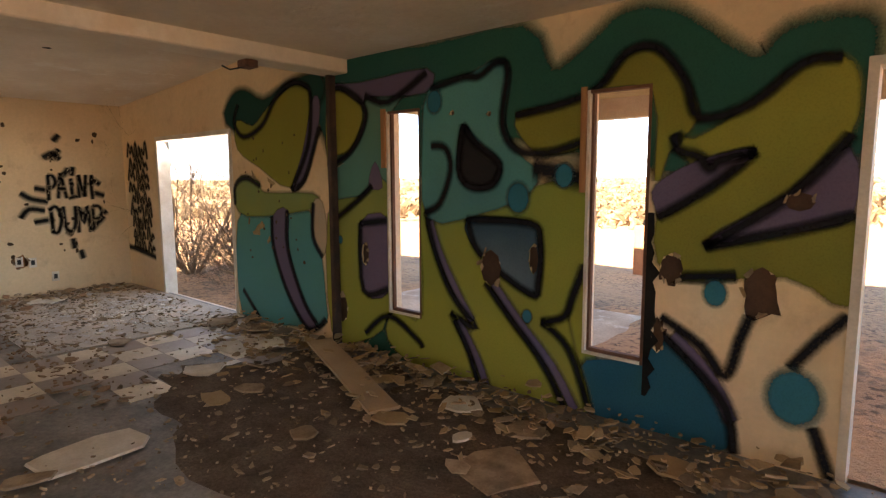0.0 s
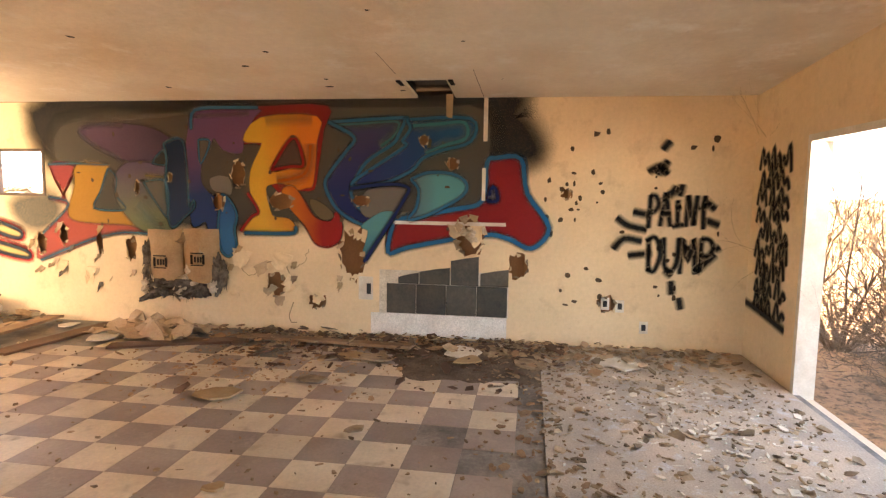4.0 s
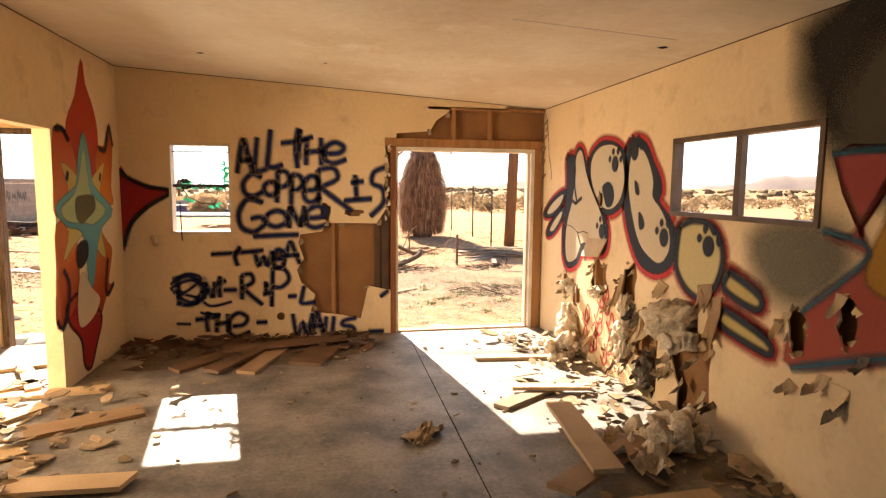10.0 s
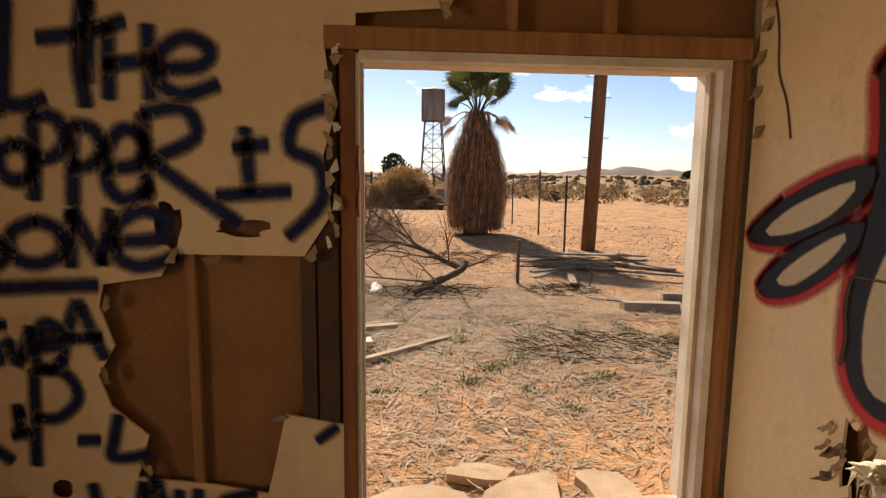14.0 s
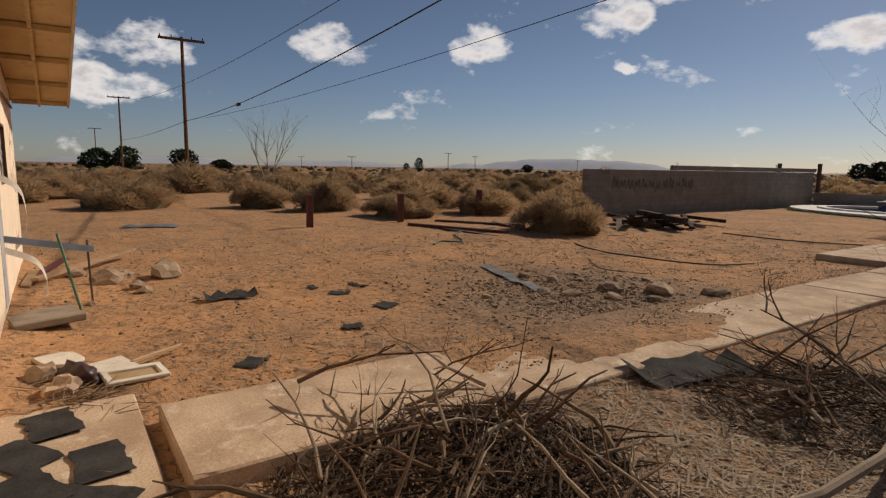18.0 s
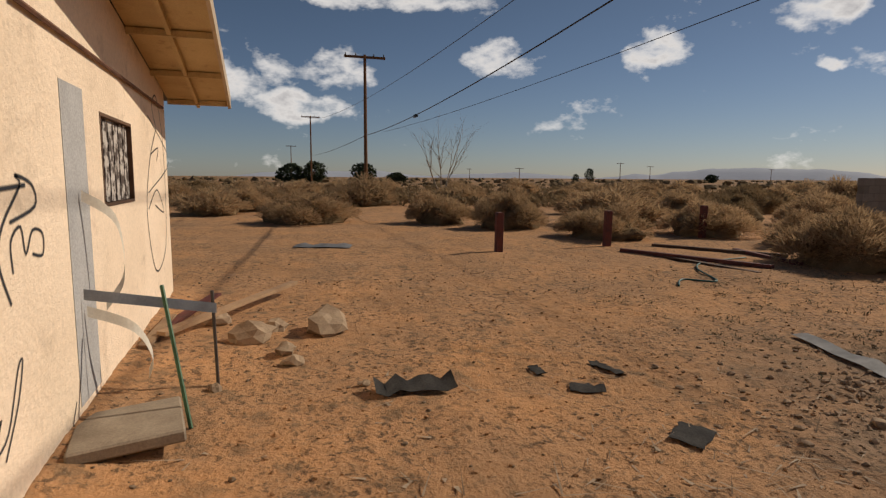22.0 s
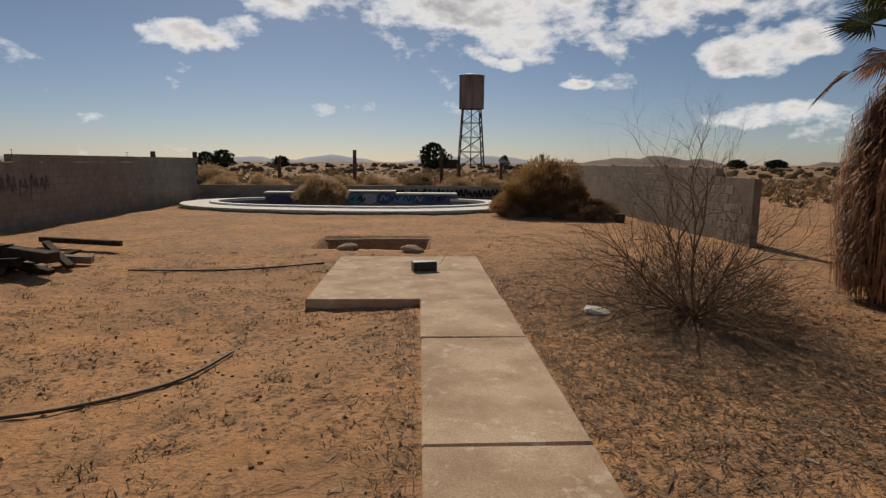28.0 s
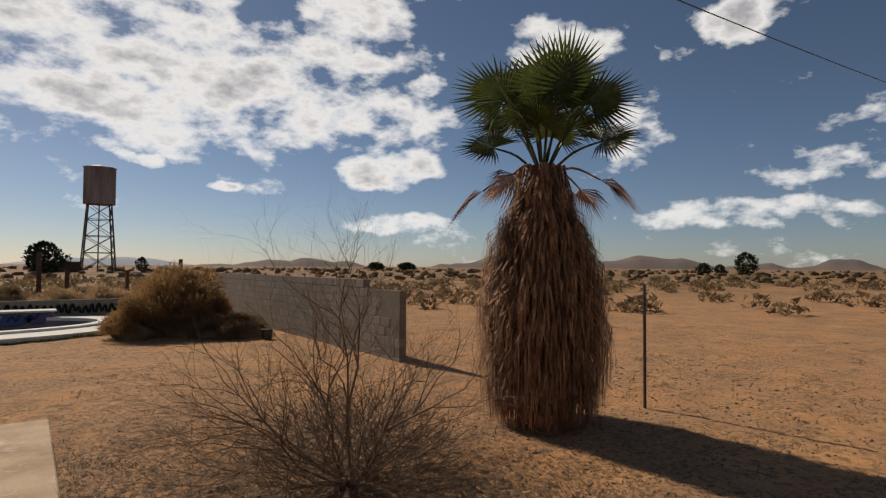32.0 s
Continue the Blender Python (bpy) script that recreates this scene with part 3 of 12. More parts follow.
def cut_away(polys, holes):
    """Paint polygons (u, v, density) less the convex openings of their wall."""
    def halves(poly, a, b):
        inn, out = [], []
        n = len(poly)
        side = [(b[0] - a[0]) * (p[1] - a[1]) - (b[1] - a[1]) * (p[0] - a[0]) for p in poly]
        for i in range(n):
            p, q, sp, sq = poly[i], poly[(i + 1) % n], side[i], side[(i + 1) % n]
            if sp > -1e-7:
                inn.append(p)
            if sp < 1e-7:
                out.append(p)
            if sp * sq < 0 and min(abs(sp), abs(sq)) > 1e-7:
                k = sp / (sp - sq)
                m = tuple(x + (y - x) * k for x, y in zip(p, q))
                inn.append(m)
                out.append(m)
        return inn, out
    for h in holes:
        hu, hv = [p[0] for p in h], [p[1] for p in h]
        done = []
        for poly in polys:
            if max(p[0] for p in poly) < min(hu) or min(p[0] for p in poly) > max(hu) or max(p[1] for p in poly) < min(hv) or min(p[1] for p in poly) > max(hv):
                done.append(poly)
                continue
            for a, b in zip(h, h[1:] + h[:1]):
                poly, out = halves(poly, a, b)
                if len(out) > 2:
                    done.append(out)
                if len(poly) < 3:
                    break
        polys = done
    return polys


def lay(sh, wall, uv, ds, fs, off):
    """Lay painted faces on a wall, leaving its openings free."""
    f, holes = WALLS[wall], PAINT_HOLES.get(wall)
    if not holes:
        return sh.add([f(u, v, off) for u, v in uv], fs, ds)
    for poly in cut_away([[(*uv[i], ds[i]) for i in face] for face in fs], holes):
        sh.add([f(p[0], p[1], off) for p in poly], [tuple(range(len(poly)))], [p[2] for p in poly])
    return sh


def stroke(sh, wall, pts, w, off, soft=0.62, curve=True, k=4):
    """A sprayed line."""
    f = WALLS[wall]
    line = spline(pts, False, k) if curve else [Vector((*p, 0)) for p in pts]
    if len(line) < 2:
        return sh
    t0, t1 = (line[0] - line[1]).normalized(), (line[-1] - line[-2]).normalized()
    line = [line[0] + t0 * w * 0.35] + line + [line[-1] + t1 * w * 0.35]
    vs, ds, fs = [], [], []
    for i, p in enumerate(line):
        t = line[min(i + 1, len(line) - 1)] - line[max(i - 1, 0)]
        n = Vector((-t.y, t.x, 0)).normalized() if t.length > 1e-9 else Vector((0, 1, 0))
        end = i in (0, len(line) - 1)
        for s, dd in ((-0.5 - soft, 0), (-0.5 + soft * 0.4, 1), (0.5 - soft * 0.4, 1), (0.5 + soft, 0)):
            q = p + n * (w * s * (0.6 if end else 1))
            vs.append((q.x, q.y))
            ds.append(0.0 if end else float(dd))
    for i in range(len(line) - 1):
        for c in range(3):
            fs.append((i * 4 + c, i * 4 + c + 1, i * 4 + 5 + c, i * 4 + 4 + c))
    return lay(sh, wall, vs, ds, fs, off)


def fill(sh, wall, pts, off, feather=0.03, curve=True, k=3):
    """A sprayed patch with a soft edge."""
    from mathutils.geometry import tessellate_polygon
    f = WALLS[wall]
    line = spline(pts, True, k) if curve else [Vector((*p, 0)) for p in pts]
    area = sum(a.x * b.y - b.x * a.y for a, b in zip(line, line[1:] + line[:1]))
    if area < 0:
        line.reverse()
    n = len(line)
    tris = tessellate_polygon([line])
    outer = []
    for i in range(n):
        t = line[(i + 1) % n] - line[i - 1]
        nn = Vector((t.y, -t.x, 0)).normalized() if t.length > 1e-9 else Vector((0, 0, 0))
        outer.append(line[i] + nn * feather)
    vs = [(p.x, p.y) for p in line] + [(p.x, p.y) for p in outer]
    fs = [tuple(t) for t in tris] + [(i, (i + 1) % n, n + (i + 1) % n, n + i) for i in range(n)]
    return lay(sh, wall, vs, [1.0] * n + [0.0] * n, fs, off)

# ---------------- the house ----------------


def rects_minus(u0, u1, v0, v1, holes):
    """The rectangle split into strips round its openings."""
    us = sorted({u0, u1, *(h[0] for h in holes), *(h[1] for h in holes)})
    us = [u for u in us if u0 <= u <= u1]
    out = []
    for a, b in zip(us, us[1:]):
        mid = (a + b) / 2
        spans = sorted((max(h[2], v0), min(h[3], v1)) for h in holes if h[0] < mid < h[1])
        z = v0
        for s, e in spans:
            if s > z + 1e-6:
                out.append((a, b, z, s))
            z = max(z, e)
        if z < v1 - 1e-6:
            out.append((a, b, z, v1))
    return out


def ceil_z(x):
    """The main room's ceiling rises away from the mural wall."""
    return CEIL_E + 0.0605 * -x if x > -4.501 else CEIL_W


DOOR = (-1.62, -0.14, -0.02, 1.945)
DWIN = (-3.86, -3.28, 1.085, 1.975)
BACKDOOR = (-5.42, -4.60, -0.02, 2.08)
EW1, EW2, EW3 = (-6.63, -5.95, 1.28, 2.03), (-7.76, -7.30, 1.50, 1.98), (-10.75, -9.63, 1.24, 1.95)
LWIN = (-3.70, -2.46, 1.39, 1.91)
GWIN, G2, G1, GDOOR = (-2.87, -1.05, -0.03, 1.96), (-5.56, -5.20, 0.37, 1.95), (-7.28, -6.90, 0.37, 1.94), (-9.12, -8.22, -0.02, 1.95)
D_HOLES = (DOOR, DWIN, BACKDOOR, EW1, EW2, EW3)

# floor slab under everything
s = Shape()
s.box(-12.8, 0.07, -11.1, 0.05, -0.45, 0.0)
thing("floor", s, M_CONC, "bare stained grey concrete slab strewn with rubble", "floor", kind="structure")

# the outer skin of the door wall, in stucco, up into the gable
s = Shape()
for a, b, c, d in rects_minus(-12.9, 0.14, -0.24, 2.62, D_HOLES):
    s.box(a, b, 0.055, 0.15, c, d)
def rake(x):
    return 2.50 + 0.14 * (x + 13.15) if x < -6.4 else 2.50 + 0.14 * (6.75 - (x + 6.4))
xs = [-12.9 + 13.04 * i / 26 for i in range(27)]
for a, b in zip(xs, xs[1:]):
    for y in (0.15, 0.055):
        q = [(a, y, 2.62), (b, y, 2.62), (b, y, max(2.62, rake(b) - 0.02)), (a, y, max(2.62, rake(a) - 0.02))]
        s.add(q, [(0, 1, 2, 3)])
wall_d = thing("wall_north", s, M_STUCCO, "cream stucco gable wall with tags and broken windows", "wall", kind="structure")

# exterior shells of the other walls
s = Shape()
for a, b, c, d in rects_minus(-11.2, 0.055, -0.16, 2.5, [(LWIN[0] - 0.02, LWIN[1] + 0.18, LWIN[2] - 0.02, LWIN[3] + 0.02)]):
    s.box(0.075, 0.14, a, b, c, d)
thing("wall_east_shell", s, M_SHEATH, "brown sheathing behind the mural wall", "wall", kind="structure")
s = Shape()
for a, b, c, d in rects_minus(-12.9, 0.075, -0.16, 2.5, [GWIN, G2, G1, GDOOR]):
    s.box(a, b, -11.2, -11.10, c, d)
thing("wall_south_shell", s, M_STUCCO, "stucco outside of the graffiti wall", "wall", kind="structure")
# sheathing coloured darker than elsewhere, to paint the shade inside the torn holes
s = Shape()
for a, b, c, d in rects_minus(-9.6, -0.01, 0.0, 2.4, [GWIN, G2, G1, GDOOR]):
    s.box(a, b, -11.096, -11.092, c, d)
thing("wall_south_sheathing", s, M_DARKWOOD, "brown sheathing behind the graffiti wall, darkened for the shade inside its holes", "wall", kind="structure")
# the opening in this end wall is added, unseen, to admit daylight
s = Shape()
for a, b, c, d in rects_minus(-11.1, 0.055, -0.16, 2.6, [(-10.0, -5.2, 0.2, 2.2)]):
    s.box(-12.9, -12.8, a, b, c, d)
thing("wall_west", s, M_STUCCO, "plain stucco end wall", "wall", kind="structure")
# partitions added to close the rooms, with openings made for the fill lamps
s = Shape()
for a, b, c, d in rects_minus(-11.06, -4.5, 0, 2.40, [(-9.75, -5.45, 0.35, 2.15)]):
    s.box(-9.7, -9.6, a, b, c, d)
for a, b, c, d in rects_minus(-12.8, -4.42, 0, 2.40, [(-8.85, -6.35, 0.0, 2.12)]):
    s.box(a, b, -4.5, -4.4, c, d)
for a, b, c, d in rects_minus(-4.4, 0.0, 0, 2.40, [(-3.88, -2.02, 0.0, 2.12)]):
    s.box(-6.55, -6.47, a, b, c, d)
thing("wall_partition", s, M_PLASTER, "cream partition walls added to close the rooms", "wall", kind="structure")

# pillar wall with the wide opening
s = Shape()
for a, b, c, d in rects_minus(-4.5, -0.002, 0, 2.685, [(-3.15, -1.36, -0.01, 1.965)]):
    s.box(-4.42, -4.30, a, b, c, d)
thing("wall_pillar", s, M_PLASTER, "cream wall stub and header beside a wide opening", "wall", kind="structure")
s = Shape()
s.box(-4.76, -4.50, -11.06, -4.5, 2.29, 2.80, bev=0.01)
thing("ceiling_beam", s, M_CEIL, "boxed drywall ceiling beam between the two rooms", "beam", kind="structure")

# ceilings
s = Shape()
def slab_between(sh, x0, x1, y0, y1, z0a, z0b, th):
    sh.add([(x0, y0, z0a), (x1, y0, z0b), (x1, y1, z0b), (x0, y1, z0a), (x0, y0, z0a + th), (x1, y0, z0b + th), (x1, y1, z0b + th), (x0, y1, z0a + th)],
           [(0, 1, 2, 3), (7, 6, 5, 4), (0, 4, 5, 1), (1, 5, 6, 2), (2, 6, 7, 3), (3, 7, 4, 0)])
for x0, x1, y0, y1 in ((-4.5, -0.68, -11.06, 0.0), (-0.68, 0.0, -11.06, -8.28), (-0.68, 0.0, -7.90, 0.0)):
    slab_between(s, x0, x1, y0, y1, ceil_z(x0), ceil_z(x1), 0.03)
thing("ceiling", s, M_CEIL, "stained and patched drywall ceiling, sloping", "ceiling", kind="structure")
s = Shape()
s.box(-12.8, -4.76, -11.06, -4.4, 2.40, 2.43)
s.box(-12.8, -4.42, -4.4, 0.05, 2.40, 2.43)
thing("ceiling_low", s, M_CEIL, "flat drywall ceiling of the second room", "ceiling", kind="structure")
s = Shape()
s.box(-0.70, 0.02, -8.30, -7.88, 2.62, 2.64)
s.box(-0.74, -0.70, -8.30, -7.88, 2.48, 2.64)
s.box(-0.70, 0.02, -8.34, -8.30, 2.45, 2.64)
s.box(-0.70, 0.02, -7.88, -7.84, 2.45, 2.64)
thing("attic_lining", s, M_BLACK, "sooty hollow over a hole in the ceiling", "ceiling", kind="structure")

# roof with deep eaves on the gable
roof = thing("roof", None, None, "low gable roof with exposed plywood soffit", "roof", kind="structure")
for nm, x0, x1 in (("roof_slope", -13.35, -6.4), ("roof_slope", -6.4, 0.75)):
    s = Shape()
    slab_between(s, x0, x1, -11.9, 0.92, rake(x0), rake(x1), 0.10)
    part(nm, s, M_ROOF, roof)
    s = Shape()
    slab_between(s, x0, x1, 0.16, 0.90, rake(x0) - 0.014, rake(x1) - 0.014, 0.012)
    part("soffit", s, M_PLY, roof, "yellowed plywood soffit")
    s = Shape()
    slab_between(s, x0, x1, 0.90, 0.935, rake(x0) - 0.07, rake(x1) - 0.07, 0.17)
    part("fascia", s, M_TRIMTAN, roof)
for x0, x1 in ((-13.35, -6.4), (-6.4, 0.75)):
    s = Shape()
    slab_between(s, x0, x1, 0.50, 0.54, rake(x0) - 0.075, rake(x1) - 0.075, 0.06)
    part("rafter", s, M_PLY, roof)
for i in range(10):
    x = -13.2 + i * 1.22
    s = Shape()
    s.box(x, x + 0.045, 0.16, 0.90, rake(x) - 0.08, rake(x) - 0.02)
    part("lookout", s, M_PLY, roof)


def board(sh, u0, u1, v0, v1, wall, o0, o1):
    f = WALLS[wall]
    c = [f(u, v, o) for o in (o0, o1) for v in (v0, v1) for u in (u0, u1)]
    return sh.add(c, [(0, 2, 3, 1), (4, 5, 7, 6), (0, 1, 5, 4), (2, 6, 7, 3), (0, 4, 6, 2), (1, 3, 7, 5)])


def torn(u, v, ru, rv, seed, n=18, rough=0.45):
    """The ragged outline of a hole knocked in drywall."""
    rnd = random.Random(seed)
    out = []
    for i in range(n):
        a = 2 * math.pi * i / n
        k = 1 + rnd.uniform(-rough, rough) * 0.7
        c, s_ = math.cos(a), math.sin(a)
        out.append((u + ru * k * math.copysign(abs(c) ** 0.8, c), v + rv * k * math.copysign(abs(s_) ** 0.8, s_)))
    return out


def drywall(name, wall, outline, holes, label, th=0.012, back=0.0):
    """A drywall sheet with true holes; the sheet's face lies on the wall plane."""
    bm = bmesh.new()
    f = WALLS[wall]
    edges = []
    for loop in [outline, *holes]:
        vs = [bm.verts.new(f(u, v, 0.0)) for u, v in loop]
        edges += [bm.edges.new((vs[i], vs[(i + 1) % len(vs)])) for i in range(len(vs))]
    bmesh.ops.triangle_fill(bm, use_beauty=True, use_dissolve=False, edges=edges)
    p0, p1 = Vector(f(0, 0, 0)), Vector(f(0, 0, -th))
    r = bmesh.ops.extrude_face_region(bm, geom=bm.faces[:])
    bmesh.ops.translate(bm, verts=[e for e in r["geom"] if isinstance(e, bmesh.types.BMVert)], vec=p1 - p0)
    bmesh.ops.recalc_face_normals(bm, faces=bm.faces[:])
    me = bpy.data.meshes.new(name)
    bm.to_mesh(me)
    bm.free()
    me.materials.append(M_PLASTER)
    ob = new(name, me)
    return tagged(ob, label, "wall", kind="structure")


def rect(u0, u1, v0, v1):
    return [(u0, v0), (u1, v0), (u1, v1), (u0, v1)]


# mural wall: the torn places, centre, half sizes
L_TEARS = [(-5.34, 0.68, 0.42, 0.34, 1), (-1.42, 0.80, 0.15, 0.16, 3), (-1.93, 0.80, 0.11, 0.19, 4), (-2.75, 0.42, 0.19, 0.36, 5),
           (-6.46, 1.38, 0.15, 0.10, 6), (-5.99, 1.66, 0.09, 0.15, 7), (-7.23, 0.84, 0.14, 0.26, 8), (-8.44, 1.08, 0.17, 0.20, 9),
           (-7.33, 1.40, 0.11, 0.06, 10), (-6.40, 0.50, 0.10, 0.13, 11), (-6.85, 0.34, 0.09, 0.08, 12), (-3.62, 0.86, 0.07, 0.13, 13),
           (-3.90, 0.98, 0.06, 0.13, 14), (-8.26, 1.78, 0.07, 0.07, 15), (-4.82, 1.50, 0.035, 0.09, 16), (-8.94, 0.78, 0.09, 0.12, 17),
           (-5.21, 1.62, 0.035, 0.06, 18), (-9.80, 0.43, 0.09, 0.08, 19), (-4.34, 0.90, 0.04, 0.16, 20), (-4.72, 0.83, 0.07, 0.13, 21), (-7.97, 2.01, 0.06, 0.06, 22),
           (-5.77, 1.36, 0.08, 0.09, 23), (-9.38, 1.50, 0.05, 0.05, 24), (-0.95, 0.55, 0.09, 0.10, 25), (-2.22, 0.36, 0.15, 0.28, 26),
           (-0.69, 0.61, 0.06, 0.14, 27), (-1.40, 1.47, 0.05, 0.08, 28), (-1.76, 0.30, 0.08, 0.15, 29)]
holes = [torn(u, v, a, b, sd) for u, v, a, b, sd in L_TEARS]
holes.append(rect(*LWIN[:2], *LWIN[2:]))
drywall("wall_east", "L", rect(-11.06, -0.0, 0.0, CEIL_E + 0.004), holes, "cream drywall with a spray-painted mural, soot and torn holes")
# door wall inner sheet, ripped open beside and over the door
outer_d = [(-4.30, 0.0), (-1.65, 0.0), (-1.65, 0.46), (-1.80, 0.49), (-1.93, 0.52), (-1.98, 0.29), (-2.01, 0.17), (-2.24, 0.22), (-2.53, 0.26), (-2.48, 0.44), (-2.62, 0.57),
           (-2.66, 0.70), (-2.59, 0.82), (-2.64, 0.98), (-2.62, 1.07), (-2.40, 1.10), (-2.35, 1.19), (-1.84, 1.18), (-1.73, 1.35), (-1.76, 1.58), (-1.70, 1.78), (-1.74, 1.92), (-1.75, 2.00),
           (-1.63, 2.04), (-1.63, 2.12), (-1.27, 2.15), (-1.21, 2.26), (-1.08, 2.35), (-1.05, 2.40), (-0.45, 2.39), (-0.44, 2.448), (-4.30, 2.70)]
drywall("wall_north_inner", "D", outer_d, [rect(*DWIN[:2], *DWIN[2:]), torn(-2.85, 0.86, 0.06, 0.05, 31), torn(-2.36, 1.30, 0.05, 0.08, 33), torn(-2.08, 1.29, 0.11, 0.03, 34), torn(-3.63, 0.60, 0.10, 0.06, 35), torn(-2.83, 0.22, 0.04, 0.04, 36, rough=0.1)],
        "cream drywall covered in dark blue spray lettering, torn open beside the door")
# other rooms' inner face of the door wall
s = Shape()
for a, b, c, d in rects_minus(-12.8, -4.42, 0, 2.40, D_HOLES):
    s.box(a, b, 0.0, 0.012, c, d)
thing("wall_back_rooms", s, M_PLASTER, "dim inner face of the stucco wall", "wall", kind="structure")
# graffiti wall inner sheet
G_TEARS = [(-4.93, 0.82, 0.05, 0.11, 41), (-4.61, 0.32, 0.09, 0.14, 42), (-6.21, 0.83, 0.10, 0.14, 43), (-6.55, 0.92, 0.04, 0.11, 44), (-7.42, 0.95, 0.07, 0.09, 45),
           (-7.86, 0.88, 0.09, 0.13, 47), (-5.87, 1.89, 0.025, 0.02, 49), (-6.19, 1.86, 0.02, 0.02, 50), (-8.00, 1.32, 0.07, 0.05, 51), (-7.36, 0.55, 0.04, 0.10, 52)]
g_outer = [(-9.6, 0.0), (GDOOR[0], 0.0), (GDOOR[0], GDOOR[3]), (GDOOR[1], GDOOR[3]), (GDOOR[1], 0.0), (GWIN[0], 0.0), (GWIN[0], GWIN[3]), (GWIN[1], GWIN[3]), (GWIN[1], 0.0), (0.0, 0.0),
           (0.0, 2.43), (-4.5, 2.70), (-4.5, 2.41), (-9.6, 2.41)]
drywall("wall_south", "G", g_outer, [rect(*G2[:2], *G2[2:]), rect(*G1[:2], *G1[2:])] + [torn(u, v, a, b, sd) for u, v, a, b, sd in G_TEARS],
        "drywall wall covered by a green and teal spray-painted mural")

# framing inside the walls: studs, plates, header over the door
frame_d = thing("wall_framing", None, None, "bare pine studs and header in the torn-open wall", "framing", kind="structure")
for x0, x1, z0, z1 in ((-2.31, -2.27, 0, 2.05), (-1.86, -1.80, 0, 2.0), (-1.79, -1.706, 0, 1.99), (-2.75, -2.71, 0, 2.3), (-3.26, -3.22, 0, 2.3), (-0.12, -0.02, 0, 1.98)):
    s = Shape()
    s.box(x0, x1, 0.012, 0.054, z0, z1, bev=0.002)
    # studs nearest the door get dark wood, painting in the cavity's shadow
    part("stud", s, M_DARKWOOD if -1.87 < x0 < -1.7 else M_STUD, frame_d)
for x0, x1, z0, z1, y0 in ((-1.75, -0.03, 1.985, 2.07, -0.012), (-1.3, -0.01, 2.375, 2.41, 0.0)):
    s = Shape()
    s.box(x0, x1, y0, 0.05, z0, z1, bev=0.003)
    part("header", s, M_STUD, frame_d)
for x in (-1.02, -0.62):
    s = Shape()
    s.box(x - 0.02, x + 0.02, 0.0, 0.05, 2.07, 2.375)
    part("cripple", s, M_STUD, frame_d)
s = Shape()
s.box(-2.9, -1.665, 0.046, 0.0535, 0.0, 2.0)
s.box(-1.75, 0.0, 0.0505, 0.0535, 2.07, 2.42)
part("sheathing", s, M_SHEATH, frame_d, "brown sheathing board seen in the cavity")
frame_l = thing("wall_framing", None, None, "dark studs behind the torn mural wall", "framing", kind="structure")
for i in range(28):
    y = -0.1 - 0.405 * i
    if LWIN[0] < y < LWIN[1]:
        continue
    s = Shape()
    s.box(0.013, 0.074, y - 0.02, y + 0.02, 0, 2.4)
    part("stud", s, M_STUD, frame_l)
# the burnt post in the graffiti wall and the scorched strip beside the narrow window
s = Shape()
s.box(-4.60, -4.55, -11.06, -10.985, 0.0, 2.30, bev=0.008)
thing("burnt_post", s, mat("burnt_wood", (0.03, 0.02, 0.016), (0.075, 0.04, 0.026), 5, 0.85, 0.5, 40, 0.3), "charred dark wooden post standing against the wall", "post")
s = Shape()
rb_ = random.Random(8)
zs = [0.20 + 0.055 * i for i in range(20)]
left, right = [(-7.284, z) for z in zs], [(-7.30 - 0.065 * rb_.random() ** 0.7 * min(1, (i + 1) / 4, (20 - i) / 4), z) for i, z in enumerate(zs)]
ring = [(x, y, z) for y in (-11.058, -11.047) for x, z in left + right[::-1]]
s.add(ring, [(i, i + 1, 38 - i, 39 - i) for i in range(19)] + [(40 + i, 79 - i, 78 - i, 41 + i) for i in range(19)] + [(i, (i + 1) % 40, 40 + (i + 1) % 40, 40 + i) for i in range(40)])
thing("burnt_stud", s, M_BLACK, "scorched bare stud beside the narrow window", "stud")

PAINT_HOLES["L"] = [rect(*LWIN)] + [oval_hole(u, v, a, b) for u, v, a, b, sd in L_TEARS]
PAINT_HOLES["G"] = [rect(*G1), rect(*G2), rect(*GWIN), rect(*GDOOR)] + [oval_hole(u, v, a, b) for u, v, a, b, sd in G_TEARS]
PAINT_HOLES["D"] = [rect(*DWIN)]
PAINT_HOLES["E"] = [rect(*DWIN), rect(*DOOR), rect(*BACKDOOR), rect(*EW1), rect(*EW2)]

# ---------------- openings ----------------


def lining(name, wall, o, th, depth0, depth1, material, label, sill=True, head=True, dark=None):
    """Jambs, head and sill round an opening. depths are off the wall plane, negative outwards."""
    ob = thing(name, None, None, label, "door frame" if "door" in name else "window", kind="structure")
    u0, u1, v0, v1 = o
    for nm, a, b, c, d in (("jamb", u0, u0 + th, v0, v1), ("jamb", u1 - th, u1, v0, v1)):
        part(nm, board(Shape(), a, b, c, d, wall, depth0, depth1), dark if dark and a == u0 else material, ob)
    if head:
        part("head", board(Shape(), u0 + th, u1 - th, v1 - th, v1, wall, depth0, depth1), dark or material, ob)
    if sill:
        part("sill", board(Shape(), u0 + th, u1 - th, v0, v0 + th, wall, depth0, depth1), material, ob)
    return ob


